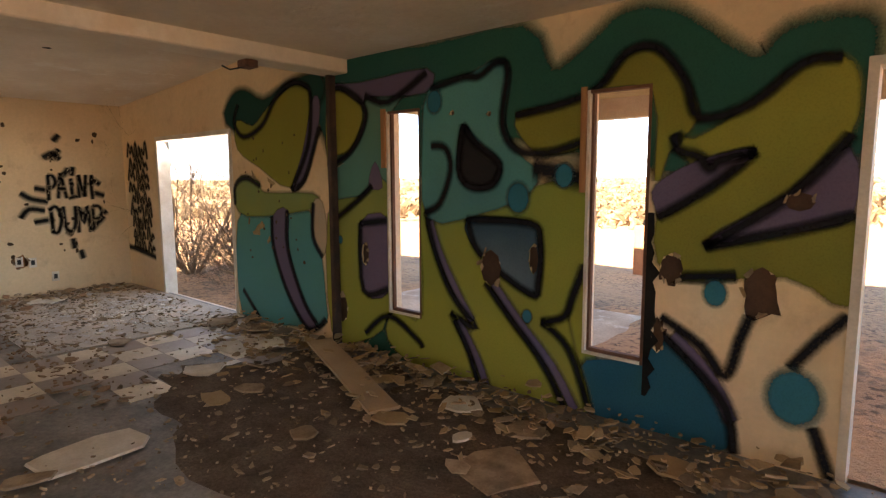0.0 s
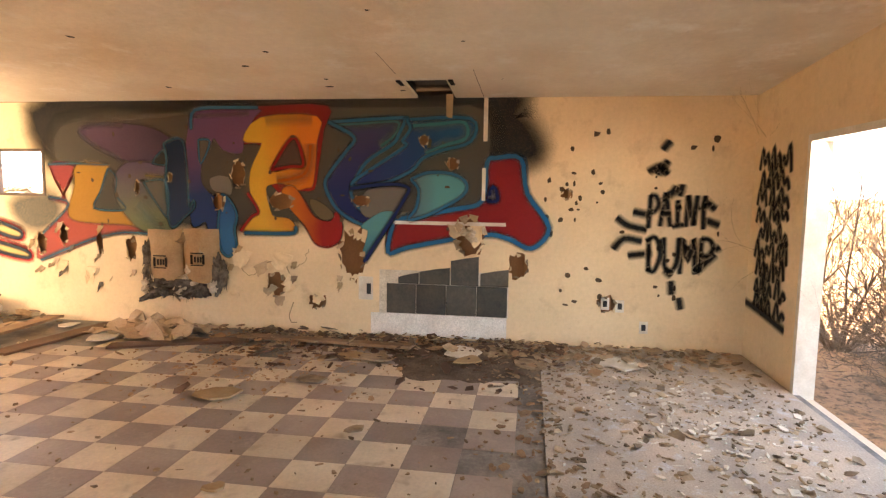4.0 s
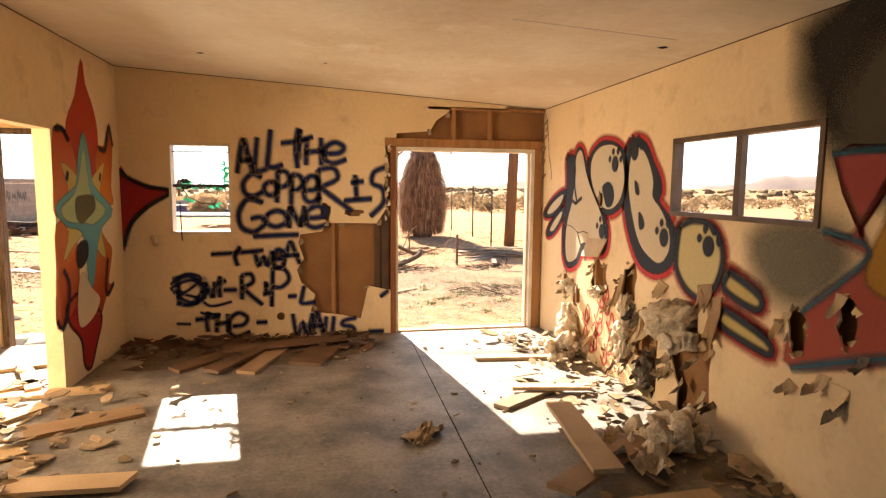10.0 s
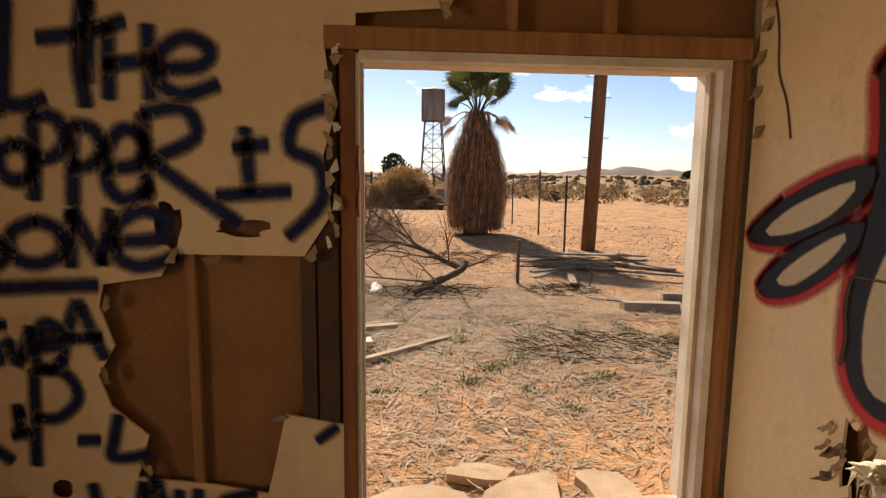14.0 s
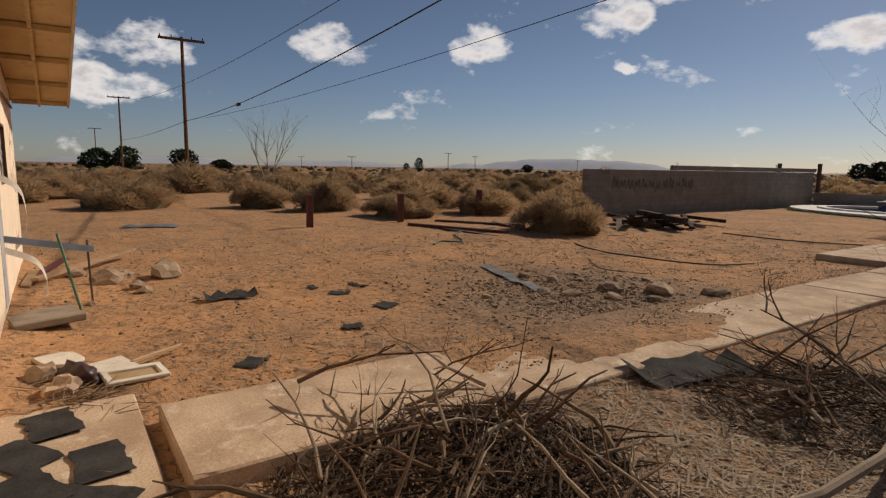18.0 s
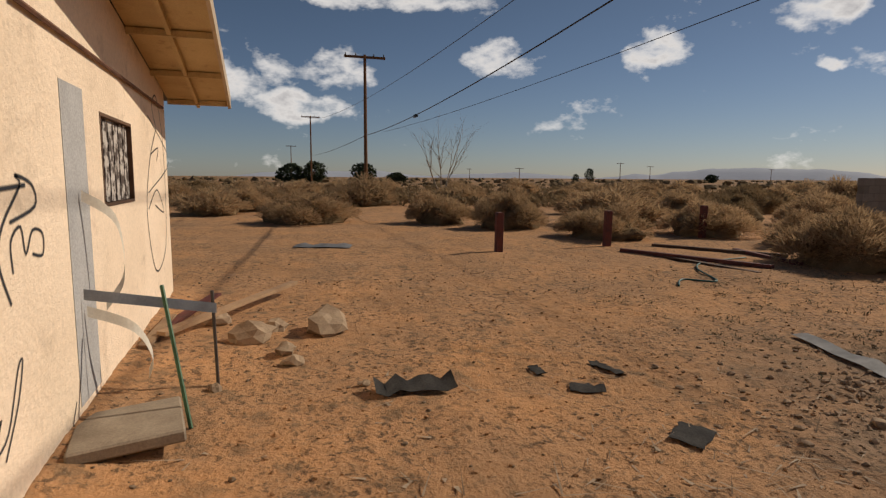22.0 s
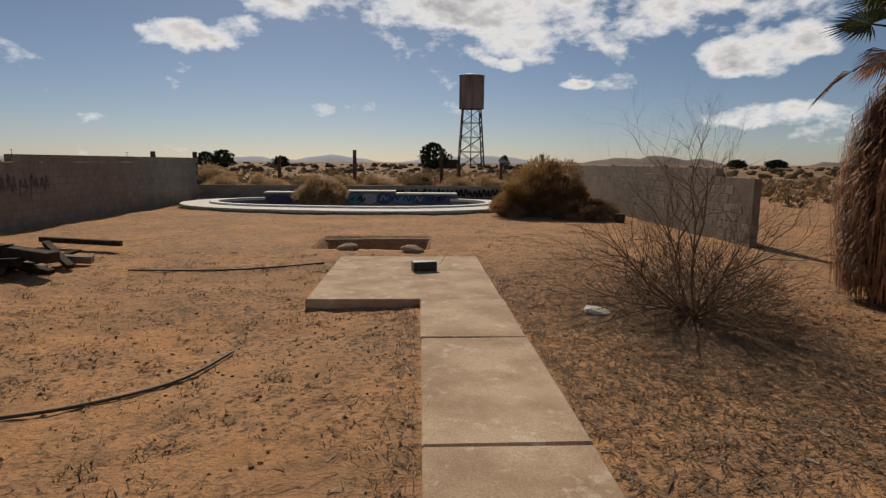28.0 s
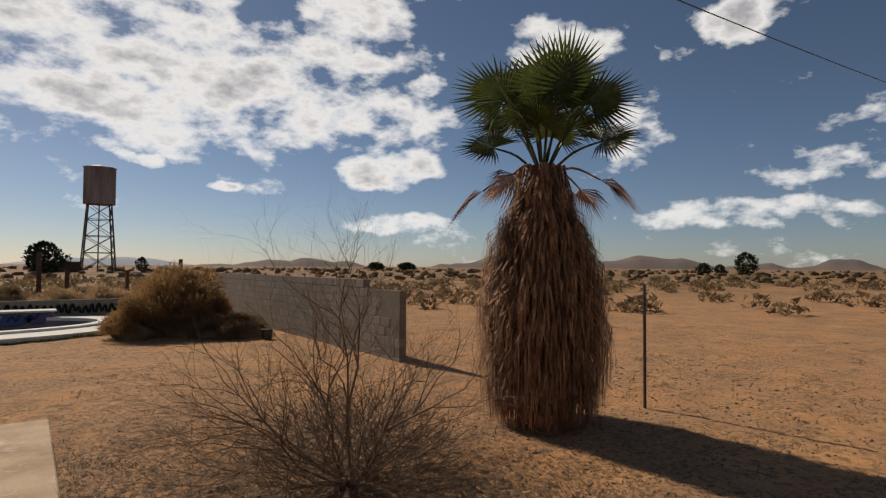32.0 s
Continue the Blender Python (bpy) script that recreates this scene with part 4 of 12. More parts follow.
d1 = thing("door_1", None, None, "stripped door frame with no door, splashed with red paint", "door frame", kind="structure")
M_JAMB = mat("tan_jamb_paint", (0.46, 0.37, 0.26), (0.36, 0.28, 0.19), 4, 0.6, 0.25, 40, 0.12, stretch=(5, 5, 0.6))
M_REDSTUD = mat("red_pine_stud", (0.27, 0.10, 0.035), (0.17, 0.06, 0.022), 4, 0.75, 0.3, 30, 0.2, 70, stretch=(6, 6, 0.5))
part("jamb", board(Shape(), -1.652, -1.617, 0.0, 1.982, "D", -0.105, -0.225), M_JAMB, d1, "tan painted outer jamb with nail holes")
part("stop", board(Shape(), -1.650, -1.604, 0.0, 1.962, "D", -0.058, -0.103), M_TRIM, d1, "narrow white door stop")
part("plaster_edge", board(Shape(), -1.634, -1.618, 0.0, 1.975, "D", -0.004, -0.056), M_GYPSUM, d1, "chipped grey plaster edge")
part("trimmer", board(Shape(), -1.692, -1.636, 0.0, 1.982, "D", 0.004, -0.055), M_REDSTUD, d1, "reddish bare stud")
part("paint_splash", stroke(Shape(), "D", [(-1.624, 1.62), (-1.628, 1.56), (-1.623, 1.48), (-1.629, 1.40), (-1.625, 1.34)], 0.006, -0.0025), paint((0.35, 0.03, 0.02)), d1, dens=True)
for z_ in (0.35, 0.72, 1.12, 1.50, 1.80):
    part("nail_hole", Shape().tube([(-1.6165, 0.165 + 0.02 * math.sin(z_ * 9), z_), (-1.6135, 0.165 + 0.02 * math.sin(z_ * 9), z_)], 0.006, 7), M_BLACK, d1)
    part("nail_hole", Shape().tube([(-1.6035, 0.08, z_ + 0.1), (-1.6015, 0.08, z_ + 0.1)], 0.005, 7), M_BLACK, d1)
part("jamb", board(Shape(), -0.15, -0.115, 0.0, 1.982, "D", 0.012, -0.20), M_TRIM, d1)
part("head", board(Shape(), -1.617, -0.15, 1.947, 1.982, "D", 0.012, -0.20), M_TRIM, d1)
part("stop", board(Shape(), -0.17, -0.152, 0.0, 1.94, "D", -0.05, -0.09), M_TRIMTAN, d1)
part("threshold", board(Shape(), -1.60, -0.15, 0.0, 0.015, "D", -0.02, -0.14), M_CONCOUT, d1)
part("bare_stud", board(Shape(), -0.115, -0.055, 0.0, 2.0, "D", 0.0, -0.02), M_STUD, d1)
w1 = lining("window_1", "D", DWIN, 0.022, 0.004, -0.145, M_TRIM, "small broken window with a few louvre bars and green rags")
for z, t in ((1.89, 0.010), (1.545, 0.028)):
    part("bar", board(Shape(), -3.838, -3.302, z, z + t, "D", -0.06, -0.075), M_DARKSTEEL, w1)
w2 = lining("window_2", "L", LWIN, 0.03, 0.012, -0.055, M_ALU, "sliding aluminium window with its glass gone")
part("mullion", board(Shape(), -3.10, -3.05, LWIN[2] + 0.03, LWIN[3] - 0.03, "L", -0.02, -0.06), M_ALU, w2)
w3 = lining("window_3", "G", G2, 0.018, 0.004, -0.045, M_TRIM, "tall narrow window opening with a half-stripped pale frame", dark=M_RUST)
w4 = lining("window_4", "G", G1, 0.018, 0.004, -0.045, M_TRIM, "tall narrow window opening with a rusty frame", dark=M_RUST)
for w_, o_ in ((w3, G2), (w4, G1)):
    part("sash_rail", board(Shape(), o_[1] - 0.034, o_[1] - 0.018, o_[2] + 0.018, o_[3] - 0.018, "G", -0.02, -0.05), M_RUST, w_, "rusty steel sash edge")
    part("sash_rail", board(Shape(), o_[0] + 0.018, o_[1] - 0.034, o_[2] + 0.018, o_[2] + 0.04, "G", -0.01, -0.045), M_RUST, w_, "rusty steel sash edge")
part("casing", board(Shape(), -6.90, -6.865, 1.35, 1.96, "G", 0.0, 0.02), M_STUD, w4, "bare orange pine casing")
part("casing", board(Shape(), -5.20, -5.155, 1.52, 1.97, "G", 0.0, 0.02), M_STUD, w3, "bare orange pine casing")
w5 = lining("door_2", "G", GWIN, 0.05, 0.012, -0.14, M_TRIM, "wide open doorway with a white frame onto a bare bush", sill=False)
w6 = lining("door_3", "G", GDOOR, 0.04, 0.012, -0.14, M_TRIM, "open doorway onto the porch", sill=False)
w7 = lining("door_4", "E", BACKDOOR, 0.05, 0.012, -0.10, M_OLDWOOD, "weathered grey-brown back door frame", sill=False)
part("casing", board(Shape(), BACKDOOR[0] - 0.02, BACKDOOR[0] + 0.002, 0.0, 2.1, "E", 0.0, 0.012), M_OLDWOOD, w7)
w8 = lining("window_5", "E", EW1, 0.03, 0.016, -0.12, M_TRIMTAN, "window with jagged glass left round its frame", dark=M_WOOD)
for nm, o in (("window_6", EW2), ("window_7", EW3)):
    lining(nm, "E", o, 0.025, 0.004, -0.12, M_DARKWOOD, "small unglazed window in the stucco wall")
# ---------------- checkered floor ----------------
tiles = thing("checkered_floor", None, None, "checkered vinyl tile floor, cream and brown, dusty and worn", "floor", kind="structure")
def tile_mesh(material, nm):
    s = Shape()
    s.box(-0.151, 0.151, -0.151, 0.151, 0.0, 0.004)
    return s.mesh(nm, material)
t_l, t_d = tile_mesh(M_TILE_L, "tile_cream"), tile_mesh(M_TILE_D, "tile_brown")
rest = {0: Shape(), 1: Shape()}
count = 0
rt = random.Random(5)
for i in range(15):
    for j in range(22):
        x, y = -0.20 - 0.305 * i, -4.56 - 0.305 * j
        if y < -9.02 and x > -3.05:
            continue
        if x > -0.5 and rt.random() < 0.55 or x > -0.9 and rt.random() < 0.2 or rt.random() < 0.03 or (x < -4.0 and y < -8.0 and rt.random() < 0.35):
            continue
        k = (i + j) % 2
        if count < 300:
            shared("tile", t_d if k else t_l, tiles, pose(x, y, 0.0015, 0, 0, rt.uniform(-0.25, 0.25)))
            count += 1
        else:
            rest[k].box(x - 0.151, x + 0.151, y - 0.151, y + 0.151, 0.0015, 0.0055)
for k, m_ in ((0, M_TILE_L), (1, M_TILE_D)):
    if rest[k].v:
        tagged(part("tile_rest", rest[k], m_, tiles), kind="stuff")
# wooden underlay patch by the wide doorway
s = Shape()
s.box(-3.05, -0.02, -11.04, -9.16, 0.002, 0.012)
thing("subfloor_patch", s, mat("gritty_underlay", (0.50, 0.40, 0.30), (0.34, 0.29, 0.24), 2.4, 0.85, 0.5, 60, 0.3, 90, c3=(0.50, 0.50, 0.50)), "gritty underlay patch where the tiles are gone", "floor", kind="structure")
# slate splash panel on the mural wall
sl = thing("slate_panel", None, None, "dark slate tiles over a white strip, broken along the top", "tile panel")
s = Shape()
board(s, -8.83, -7.43, 0.02, 0.25, "L", 0.0, 0.006)
part("backing", s, mat("white_board", (0.74, 0.70, 0.64), (0.64, 0.59, 0.52), 4, 0.6, 0.1), sl)
board_m = mat("thinset", (0.66, 0.60, 0.50), (0.52, 0.45, 0.35), 8, 0.9, 0.4)
s = Shape()
board(s, -8.84, -7.52, 0.25, 0.70, "L", 0.0, 0.004)
part("mortar_bed", s, board_m, sl)
for i in range(4):
    u = -7.60 - 0.309 * i
    part("tile", board(Shape(), u - 0.303, u, 0.257, 0.56, "L", 0.004, 0.016), M_SLATE, sl)
for u0, u1, v1 in ((-7.93, -7.72, 0.68), (-8.25, -7.94, 0.74), (-8.54, -8.26, 0.86), (-8.84, -8.56, 0.74)):
    s = Shape()
    f = WALLS["L"]
    pts = [(u0, 0.565), (u1, 0.565), (u1, v1 - 0.05), ((u0 + u1) / 2, v1 - 0.02), (u0, v1)]
    s.add([f(u, v, 0.016) for u, v in pts] + [f(u, v, 0.004) for u, v in pts], [(0, 1, 2, 3, 4)] + [(i, (i + 1) % 5, 5 + (i + 1) % 5, 5 + i) for i in range(5)])
    part("tile", s, M_SLATE, sl)
s = Shape()
board(s, -7.45, -7.30, 0.38, 0.62, "L", 0.0, 0.005)
pl = thing("switch_plate", s, M_TRIM, "torn patch of pale paper round an empty switch box", "wall plate")
s = Shape()
board(s, -7.43, -7.385, 0.44, 0.55, "L", 0.005, 0.008)
part("box", s, M_PLASTIC, pl)
st = thing("batten", board(Shape(), -8.80, -7.67, 1.17, 1.205, "L", 0.0, 0.012), M_TRIM, "thin white batten strip nailed across the wall", "trim")
thing("batten", board(Shape(), -8.60, -8.56, 2.0, 2.42, "L", 0.0, 0.014), M_TRIM, "broken white batten hanging from the ceiling line", "trim")
thing("batten", board(Shape(), -8.59, -8.555, 1.42, 1.74, "L", 0.0, 0.012), M_TRIM, "splintered white batten on the mural", "trim")

# ---------------- wall paintings ----------------
BLUE, NAVY, TEAL, PURPLE, YELLOW, ORANGE, RED, BLACKP = (0.02, 0.12, 0.24), (0.012, 0.022, 0.10), (0.09, 0.27, 0.28), (0.115, 0.055, 0.115), (0.58, 0.34, 0.035), (0.55, 0.17, 0.02), (0.25, 0.014, 0.014), (0.010, 0.009, 0.012)
LIME, DKGREEN, SEA, LILAC, CREAM, DOT = (0.30, 0.30, 0.045), (0.012, 0.07, 0.052), (0.09, 0.28, 0.27), (0.15, 0.115, 0.185), (0.52, 0.42, 0.29), (0.03, 0.16, 0.22)


def mural(name, label):
    return thing(name, None, None, label, "graffiti")


def patch(owner, wall, nm, pts, off, material, feather=0.035, outline=None, width=0.04):
    part(nm, fill(Shape(), wall, pts, off, feather), material, owner, dens=True)
    if outline:
        part("outline", stroke(Shape(), wall, pts + pts[:1], width, off + 0.002), outline, owner, dens=True)


big = mural("letter_mural", "large spray-painted letters in blue, yellow, red and teal under soot")

patch(big, "L", "soot_stain", [(-3.80, 2.40), (-3.70, 1.99), (-3.92, 1.81), (-4.15, 2.01), (-5.25, 2.12), (-6.13, 2.27), (-6.95, 2.24), (-7.79, 2.22), (-8.47, 2.21), (-8.52, 1.92), (-8.63, 1.86), (-8.95, 1.85), (-9.06, 1.92), (-8.93, 2.15), (-8.83, 2.25), (-8.81, 2.43), (-7.76, 2.43), (-6.13, 2.43)], 0.002, paint(BLACKP, (0.02, 0.018, 0.016), strength=0.96),0.24)
patch(big, "L", "letter_fill", [(-3.94, 2.13), (-4.75, 2.19), (-5.81, 2.27), (-7.02, 2.31), (-7.97, 2.3), (-8.55, 2.28), (-8.58, 1.71), (-8.5, 1.31), (-7.68, 1.33), (-7.07, 1.29), (-6.34, 1.16), (-5.04, 1.18), (-4.43, 1.48), (-3.93, 1.7)], 0.003, paint((0.05, 0.043, 0.034), (0.075, 0.065, 0.05)), 0.18)
patch(big, "L", "letter_fill", [(-4.16, 2.10), (-4.36, 2.16), (-4.90, 2.15), (-5.20, 2.03), (-5.25, 1.89), (-5.06, 1.84), (-4.99, 1.76), (-4.79, 1.70), (-4.72, 1.80), (-4.62, 1.82), (-4.33, 1.96)], 0.0045, paint((0.10, 0.055, 0.085), (0.055, 0.035, 0.06), 1, -4.2, -5.2), 0.050)
part("outline", stroke(Shape(), "L", [(-4.62, 1.81), (-4.33, 1.95), (-4.15, 2.10), (-4.36, 2.17), (-4.67, 2.16)], 0.030, 0.0060, 0.9), paint((0.12, 0.10, 0.13), strength=0.7), big, dens=True)
patch(big, "L", "letter_fill", [(-3.75, 1.73), (-4.10, 1.74), (-4.04, 1.59), (-3.88, 1.35), (-3.73, 1.38), (-3.98, 1.30), (-3.89, 1.17), (-3.66, 0.97), (-3.56, 0.70), (-3.80, 0.74), (-4.21, 0.90), (-4.51, 0.99), (-4.81, 1.02), (-5.08, 1.00), (-5.00, 1.12), (-4.68, 1.12), (-4.35, 1.11), (-4.08, 1.15)], 0.0048, paint((0.30, 0.055, 0.05), (0.36, 0.075, 0.05), 2, 1.6, 0.9), 0.040)
patch(big, "L", "letter_fill", [(-4.11, 1.73), (-4.47, 1.72), (-4.42, 1.52), (-4.26, 1.28), (-4.34, 1.24), (-4.67, 1.26), (-4.91, 1.21), (-5.02, 1.12), (-4.96, 1.07), (-4.68, 1.11), (-4.30, 1.12), (-4.03, 1.15), (-3.99, 1.26), (-4.08, 1.51)], 0.0060, paint((0.40, 0.20, 0.025), (0.34, 0.17, 0.03), 2, 1.7, 1.0), 0.045)
patch(big, "L", "letter_fill", [(-4.48, 1.70), (-4.58, 1.60), (-4.56, 1.42), (-4.67, 1.26), (-4.30, 1.27), (-4.38, 1.45)], 0.0072, paint((0.055, 0.045, 0.034), (0.075, 0.062, 0.045)), 0.020, paint((0.035, 0.12, 0.17), strength=0.8), 0.018)
patch(big, "L", "letter_fill", [(-4.63, 1.70), (-4.79, 1.76), (-5.17, 1.73), (-5.19, 1.62), (-4.88, 1.60), (-4.87, 1.55), (-5.02, 1.33), (-5.18, 1.10), (-5.20, 1.03), (-5.08, 0.99), (-4.87, 1.05), (-4.73, 1.16), (-4.59, 1.35), (-4.56, 1.56)], 0.0078, paint((0.16, 0.165, 0.085), (0.085, 0.055, 0.095), 2, 1.1, 1.75), 0.050)
part("highlight", stroke(Shape(), "L", [(-4.92, 1.63), (-5.05, 1.62), (-5.18, 1.61)], 0.030, 0.0088, 0.9), paint((0.26, 0.20, 0.05), strength=0.7), big, dens=True)
part("shading", stroke(Shape(), "L", [(-4.83, 1.31), (-4.96, 1.16), (-5.11, 1.06)], 0.080, 0.0086, 0.9), paint((0.16, 0.24, 0.19), strength=0.6), big, dens=True)
patch(big, "L", "letter_fill", [(-4.90, 1.56), (-5.16, 1.56), (-5.17, 1.20), (-5.05, 1.33)], 0.0092, paint((0.10, 0.085, 0.065), (0.13, 0.115, 0.09)), 0.015, paint((0.035, 0.12, 0.17), strength=0.8), 0.018)
patch(big, "L", "letter_fill", [(-5.15, 1.97), (-5.36, 2.01), (-5.41, 1.69), (-5.42, 1.31), (-5.48, 1.37), (-5.48, 1.29), (-5.37, 1.19), (-5.24, 1.08), (-5.18, 1.16), (-5.16, 1.55), (-5.18, 1.82)], 0.0090, paint((0.015, 0.03, 0.075), (0.012, 0.022, 0.05), 2, 1.2, 1.9), 0.025, paint((0.035, 0.12, 0.17), strength=0.8), 0.022)
part("outline", stroke(Shape(), "L", [(-3.75, 1.74), (-4.08, 1.75), (-4.47, 1.74)], 0.020, 0.0090, 0.9), paint((0.035, 0.12, 0.17), strength=0.8), big, dens=True)
part("outline", stroke(Shape(), "L", [(-3.60, 0.67), (-4.10, 0.87), (-4.51, 0.99), (-4.82, 1.01), (-5.08, 0.98), (-5.21, 1.02)], 0.028, 0.0095, 0.9), paint((0.035, 0.12, 0.17), strength=0.8), big, dens=True)
part("outline", stroke(Shape(), "L", [(-3.73, 1.38), (-3.98, 1.30), (-3.64, 0.97)], 0.020, 0.0090, 0.9), paint((0.035, 0.12, 0.17), strength=0.8), big, dens=True)
patch(big, "L", "letter_fill", [(-5.01, 1.76), (-5.07, 1.84), (-5.15, 1.89), (-5.17, 1.75)], 0.0094, paint((0.05, 0.04, 0.028)), 0.020, paint((0.035, 0.12, 0.17), strength=0.8), 0.018)
patch(big, "L", "letter_fill", [(-5.44, 2.12), (-5.54, 2.3), (-6.21, 2.32), (-6.18, 2.25), (-6.06, 2.03), (-6.03, 1.88), (-5.83, 1.91), (-5.73, 2.03), (-5.67, 1.94), (-5.58, 1.78), (-5.57, 1.56), (-5.7, 1.42), (-5.88, 1.36), (-5.93, 1.22), (-5.85, 0.84), (-5.73, 0.88), (-5.65, 1.01), (-5.61, 1.15), (-5.49, 1.09), (-5.44, 1.19), (-5.39, 1.7)], 0.007, paint((0.016, 0.035, 0.12), (0.13, 0.06, 0.13), 2, 1.45, 1.95), 0.025)
patch(big, "L", "letter_fill", [(-5.81, 1.45), (-5.91, 1.36), (-5.97, 1.22), (-5.94, 1.07), (-5.96, 0.88), (-5.87, 0.78), (-5.78, 0.85), (-5.75, 1.07), (-5.77, 1.27)], 0.008, paint((0.03, 0.13, 0.30), (0.02, 0.07, 0.2), 2, 1.0, 1.4), 0.02, paint((0.03, 0.13, 0.22)), 0.022)
patch(big, "L", "counter", [(-5.68, 1.61), (-5.88, 1.62), (-5.91, 1.45), (-5.81, 1.46), (-5.7, 1.49)], 0.009, paint((0.135, 0.12, 0.10), (0.16, 0.145, 0.12)), 0.012)
patch(big, "L", "counter", [(-5.55, 2.01), (-5.68, 1.99), (-5.57, 1.76)], 0.009, paint((0.075, 0.064, 0.05), (0.11, 0.095, 0.072)), 0.012, paint((0.03, 0.13, 0.22)), 0.02)
part("outline", stroke(Shape(), "L", [(-5.47, 2.12), (-5.52, 2.32), (-5.93, 2.34), (-6.22, 2.34)], 0.034, 0.0095, 0.62), paint((0.03, 0.13, 0.22)), big, dens=True)
part("highlight", stroke(Shape(), "L", [(-5.52, 2.24), (-5.58, 2.26), (-6.12, 2.28)], 0.03, 0.0085, 1.0), paint((0.22, 0.11, 0.17), strength=0.6), big, dens=True)
patch(big, "L", "letter_fill", [(-6.01, 1.99), (-6.2, 2.31), (-6.31, 2.35), (-6.97, 2.35), (-6.93, 2.12), (-6.87, 1.75), (-6.82, 1.51), (-6.66, 1.49), (-6.72, 1.39), (-6.84, 1.21), (-7.01, 1.18), (-7.07, 1.29), (-7.12, 1.13), (-7.09, 0.98), (-6.97, 0.91), (-6.83, 0.95), (-6.74, 1.1), (-6.62, 1.26), (-6.52, 1.39), (-6.38, 1.53), (-6.31, 1.57), (-6.23, 1.5), (-6.16, 1.57), (-6.26, 1.95)], 0.006, paint(RED, (0.16, 0.012, 0.012), 2, 1.6, 2.2), 0.02)
patch(big, "L", "letter_fill", [(-6.06, 2.01), (-6.25, 2.23), (-6.86, 2.24), (-6.85, 2.0), (-6.81, 1.58), (-6.74, 1.53), (-6.61, 1.5), (-6.49, 1.57), (-6.36, 1.56), (-6.29, 1.5), (-6.34, 1.27), (-6.39, 1.21), (-6.55, 1.19), (-6.58, 1.08), (-6.09, 1.05), (-6.06, 1.09), (-6.15, 1.19), (-6.23, 1.27), (-6.13, 1.47), (-6.14, 1.7), (-6.26, 1.95), (-6.23, 1.99)], 0.008, paint(YELLOW, ORANGE, 1, -6.25, -6.7), 0.02)
patch(big, "L", "counter", [(-6.36, 1.7), (-6.54, 1.98), (-6.64, 2.01), (-6.71, 1.76), (-6.58, 1.74)], 0.0095, paint((0.075, 0.06, 0.045)), 0.015, paint(RED), 0.035)
patch(big, "L", "letter_fill", [(-6.58, 1.53), (-6.67, 1.44), (-6.77, 1.27), (-6.87, 1.19), (-7.01, 1.18), (-7.06, 1.28), (-7.12, 1.13), (-7.08, 0.98), (-6.95, 0.93), (-6.83, 0.97), (-6.73, 1.14), (-6.57, 1.31), (-6.48, 1.48)], 0.009, paint(RED, ORANGE, 1, -6.9, -6.5), 0.03)
patch(big, "L", "counter", [(-6.78, 1.4), (-6.93, 1.35), (-7.03, 1.24), (-6.93, 1.2), (-6.83, 1.27)], 0.0092, paint((0.14, 0.115, 0.06)), 0.02)
part("outline", stroke(Shape(), "L", [(-6.05, 1.04), (-6.35, 1.04), (-6.6, 1.05), (-6.62, 1.12)], 0.035, 0.01, 0.62), paint((0.03, 0.13, 0.22)), big, dens=True)
part("outline", stroke(Shape(), "L", [(-6.01, 1.06), (-6.13, 1.21), (-6.21, 1.27), (-6.09, 1.46)], 0.03, 0.0098, 0.62), paint(RED), big, dens=True)
part("highlight", stroke(Shape(), "L", [(-6.31, 2.21), (-6.59, 2.22), (-6.8, 2.22)], 0.06, 0.0092, 1.0), paint((0.42, 0.26, 0.04), strength=0.5), big, dens=True)
part("shading", stroke(Shape(), "L", [(-6.43, 1.59), (-6.61, 1.62), (-6.75, 1.7), (-6.79, 1.96)], 0.07, 0.0094, 1.0), paint((0.50, 0.13, 0.02), strength=0.7), big, dens=True)
patch(big, "L", "letter_fill", [(-6.98, 2.19), (-7.74, 2.23), (-7.78, 2.21), (-7.71, 2.06), (-7.65, 1.97), (-7.38, 1.79), (-7.26, 1.59), (-7.22, 1.46), (-7.32, 1.31), (-7.49, 1.24), (-7.41, 1.15), (-7.27, 1.18), (-7.09, 1.29), (-7.0, 1.41), (-6.94, 1.57), (-7.01, 1.7), (-7.17, 1.9), (-7.25, 2.04)], 0.008, paint((0.016, 0.022, 0.10), (0.05, 0.035, 0.09), 2, 1.5, 2.1), 0.02, paint((0.03, 0.13, 0.22)), 0.035)
part("highlight", stroke(Shape(), "L", [(-7.03, 2.16), (-7.4, 2.18), (-7.7, 2.19), (-7.67, 2.06), (-7.53, 1.95)], 0.055, 0.0092, 1.0), paint((0.10, 0.24, 0.22), strength=0.75), big, dens=True)
part("counter", stroke(Shape(), "L", [(-7.26, 2.03), (-7.17, 1.9), (-7.05, 1.77), (-6.98, 1.63)], 0.03, 0.0096, 0.62), paint((0.02, 0.02, 0.03)), big, dens=True)
patch(big, "L", "letter_fill", [(-7.79, 2.21), (-8.43, 2.22), (-8.44, 2.0), (-8.15, 1.91), (-7.96, 1.83), (-7.85, 1.71), (-7.59, 1.59), (-7.28, 1.54), (-7.24, 1.59), (-7.46, 1.74), (-7.78, 1.95), (-7.75, 2.0), (-7.83, 2.12)], 0.009, paint((0.02, 0.03, 0.12), (0.015, 0.06, 0.15), 1, -7.4, -8.3), 0.02, paint((0.03, 0.13, 0.22)), 0.032)
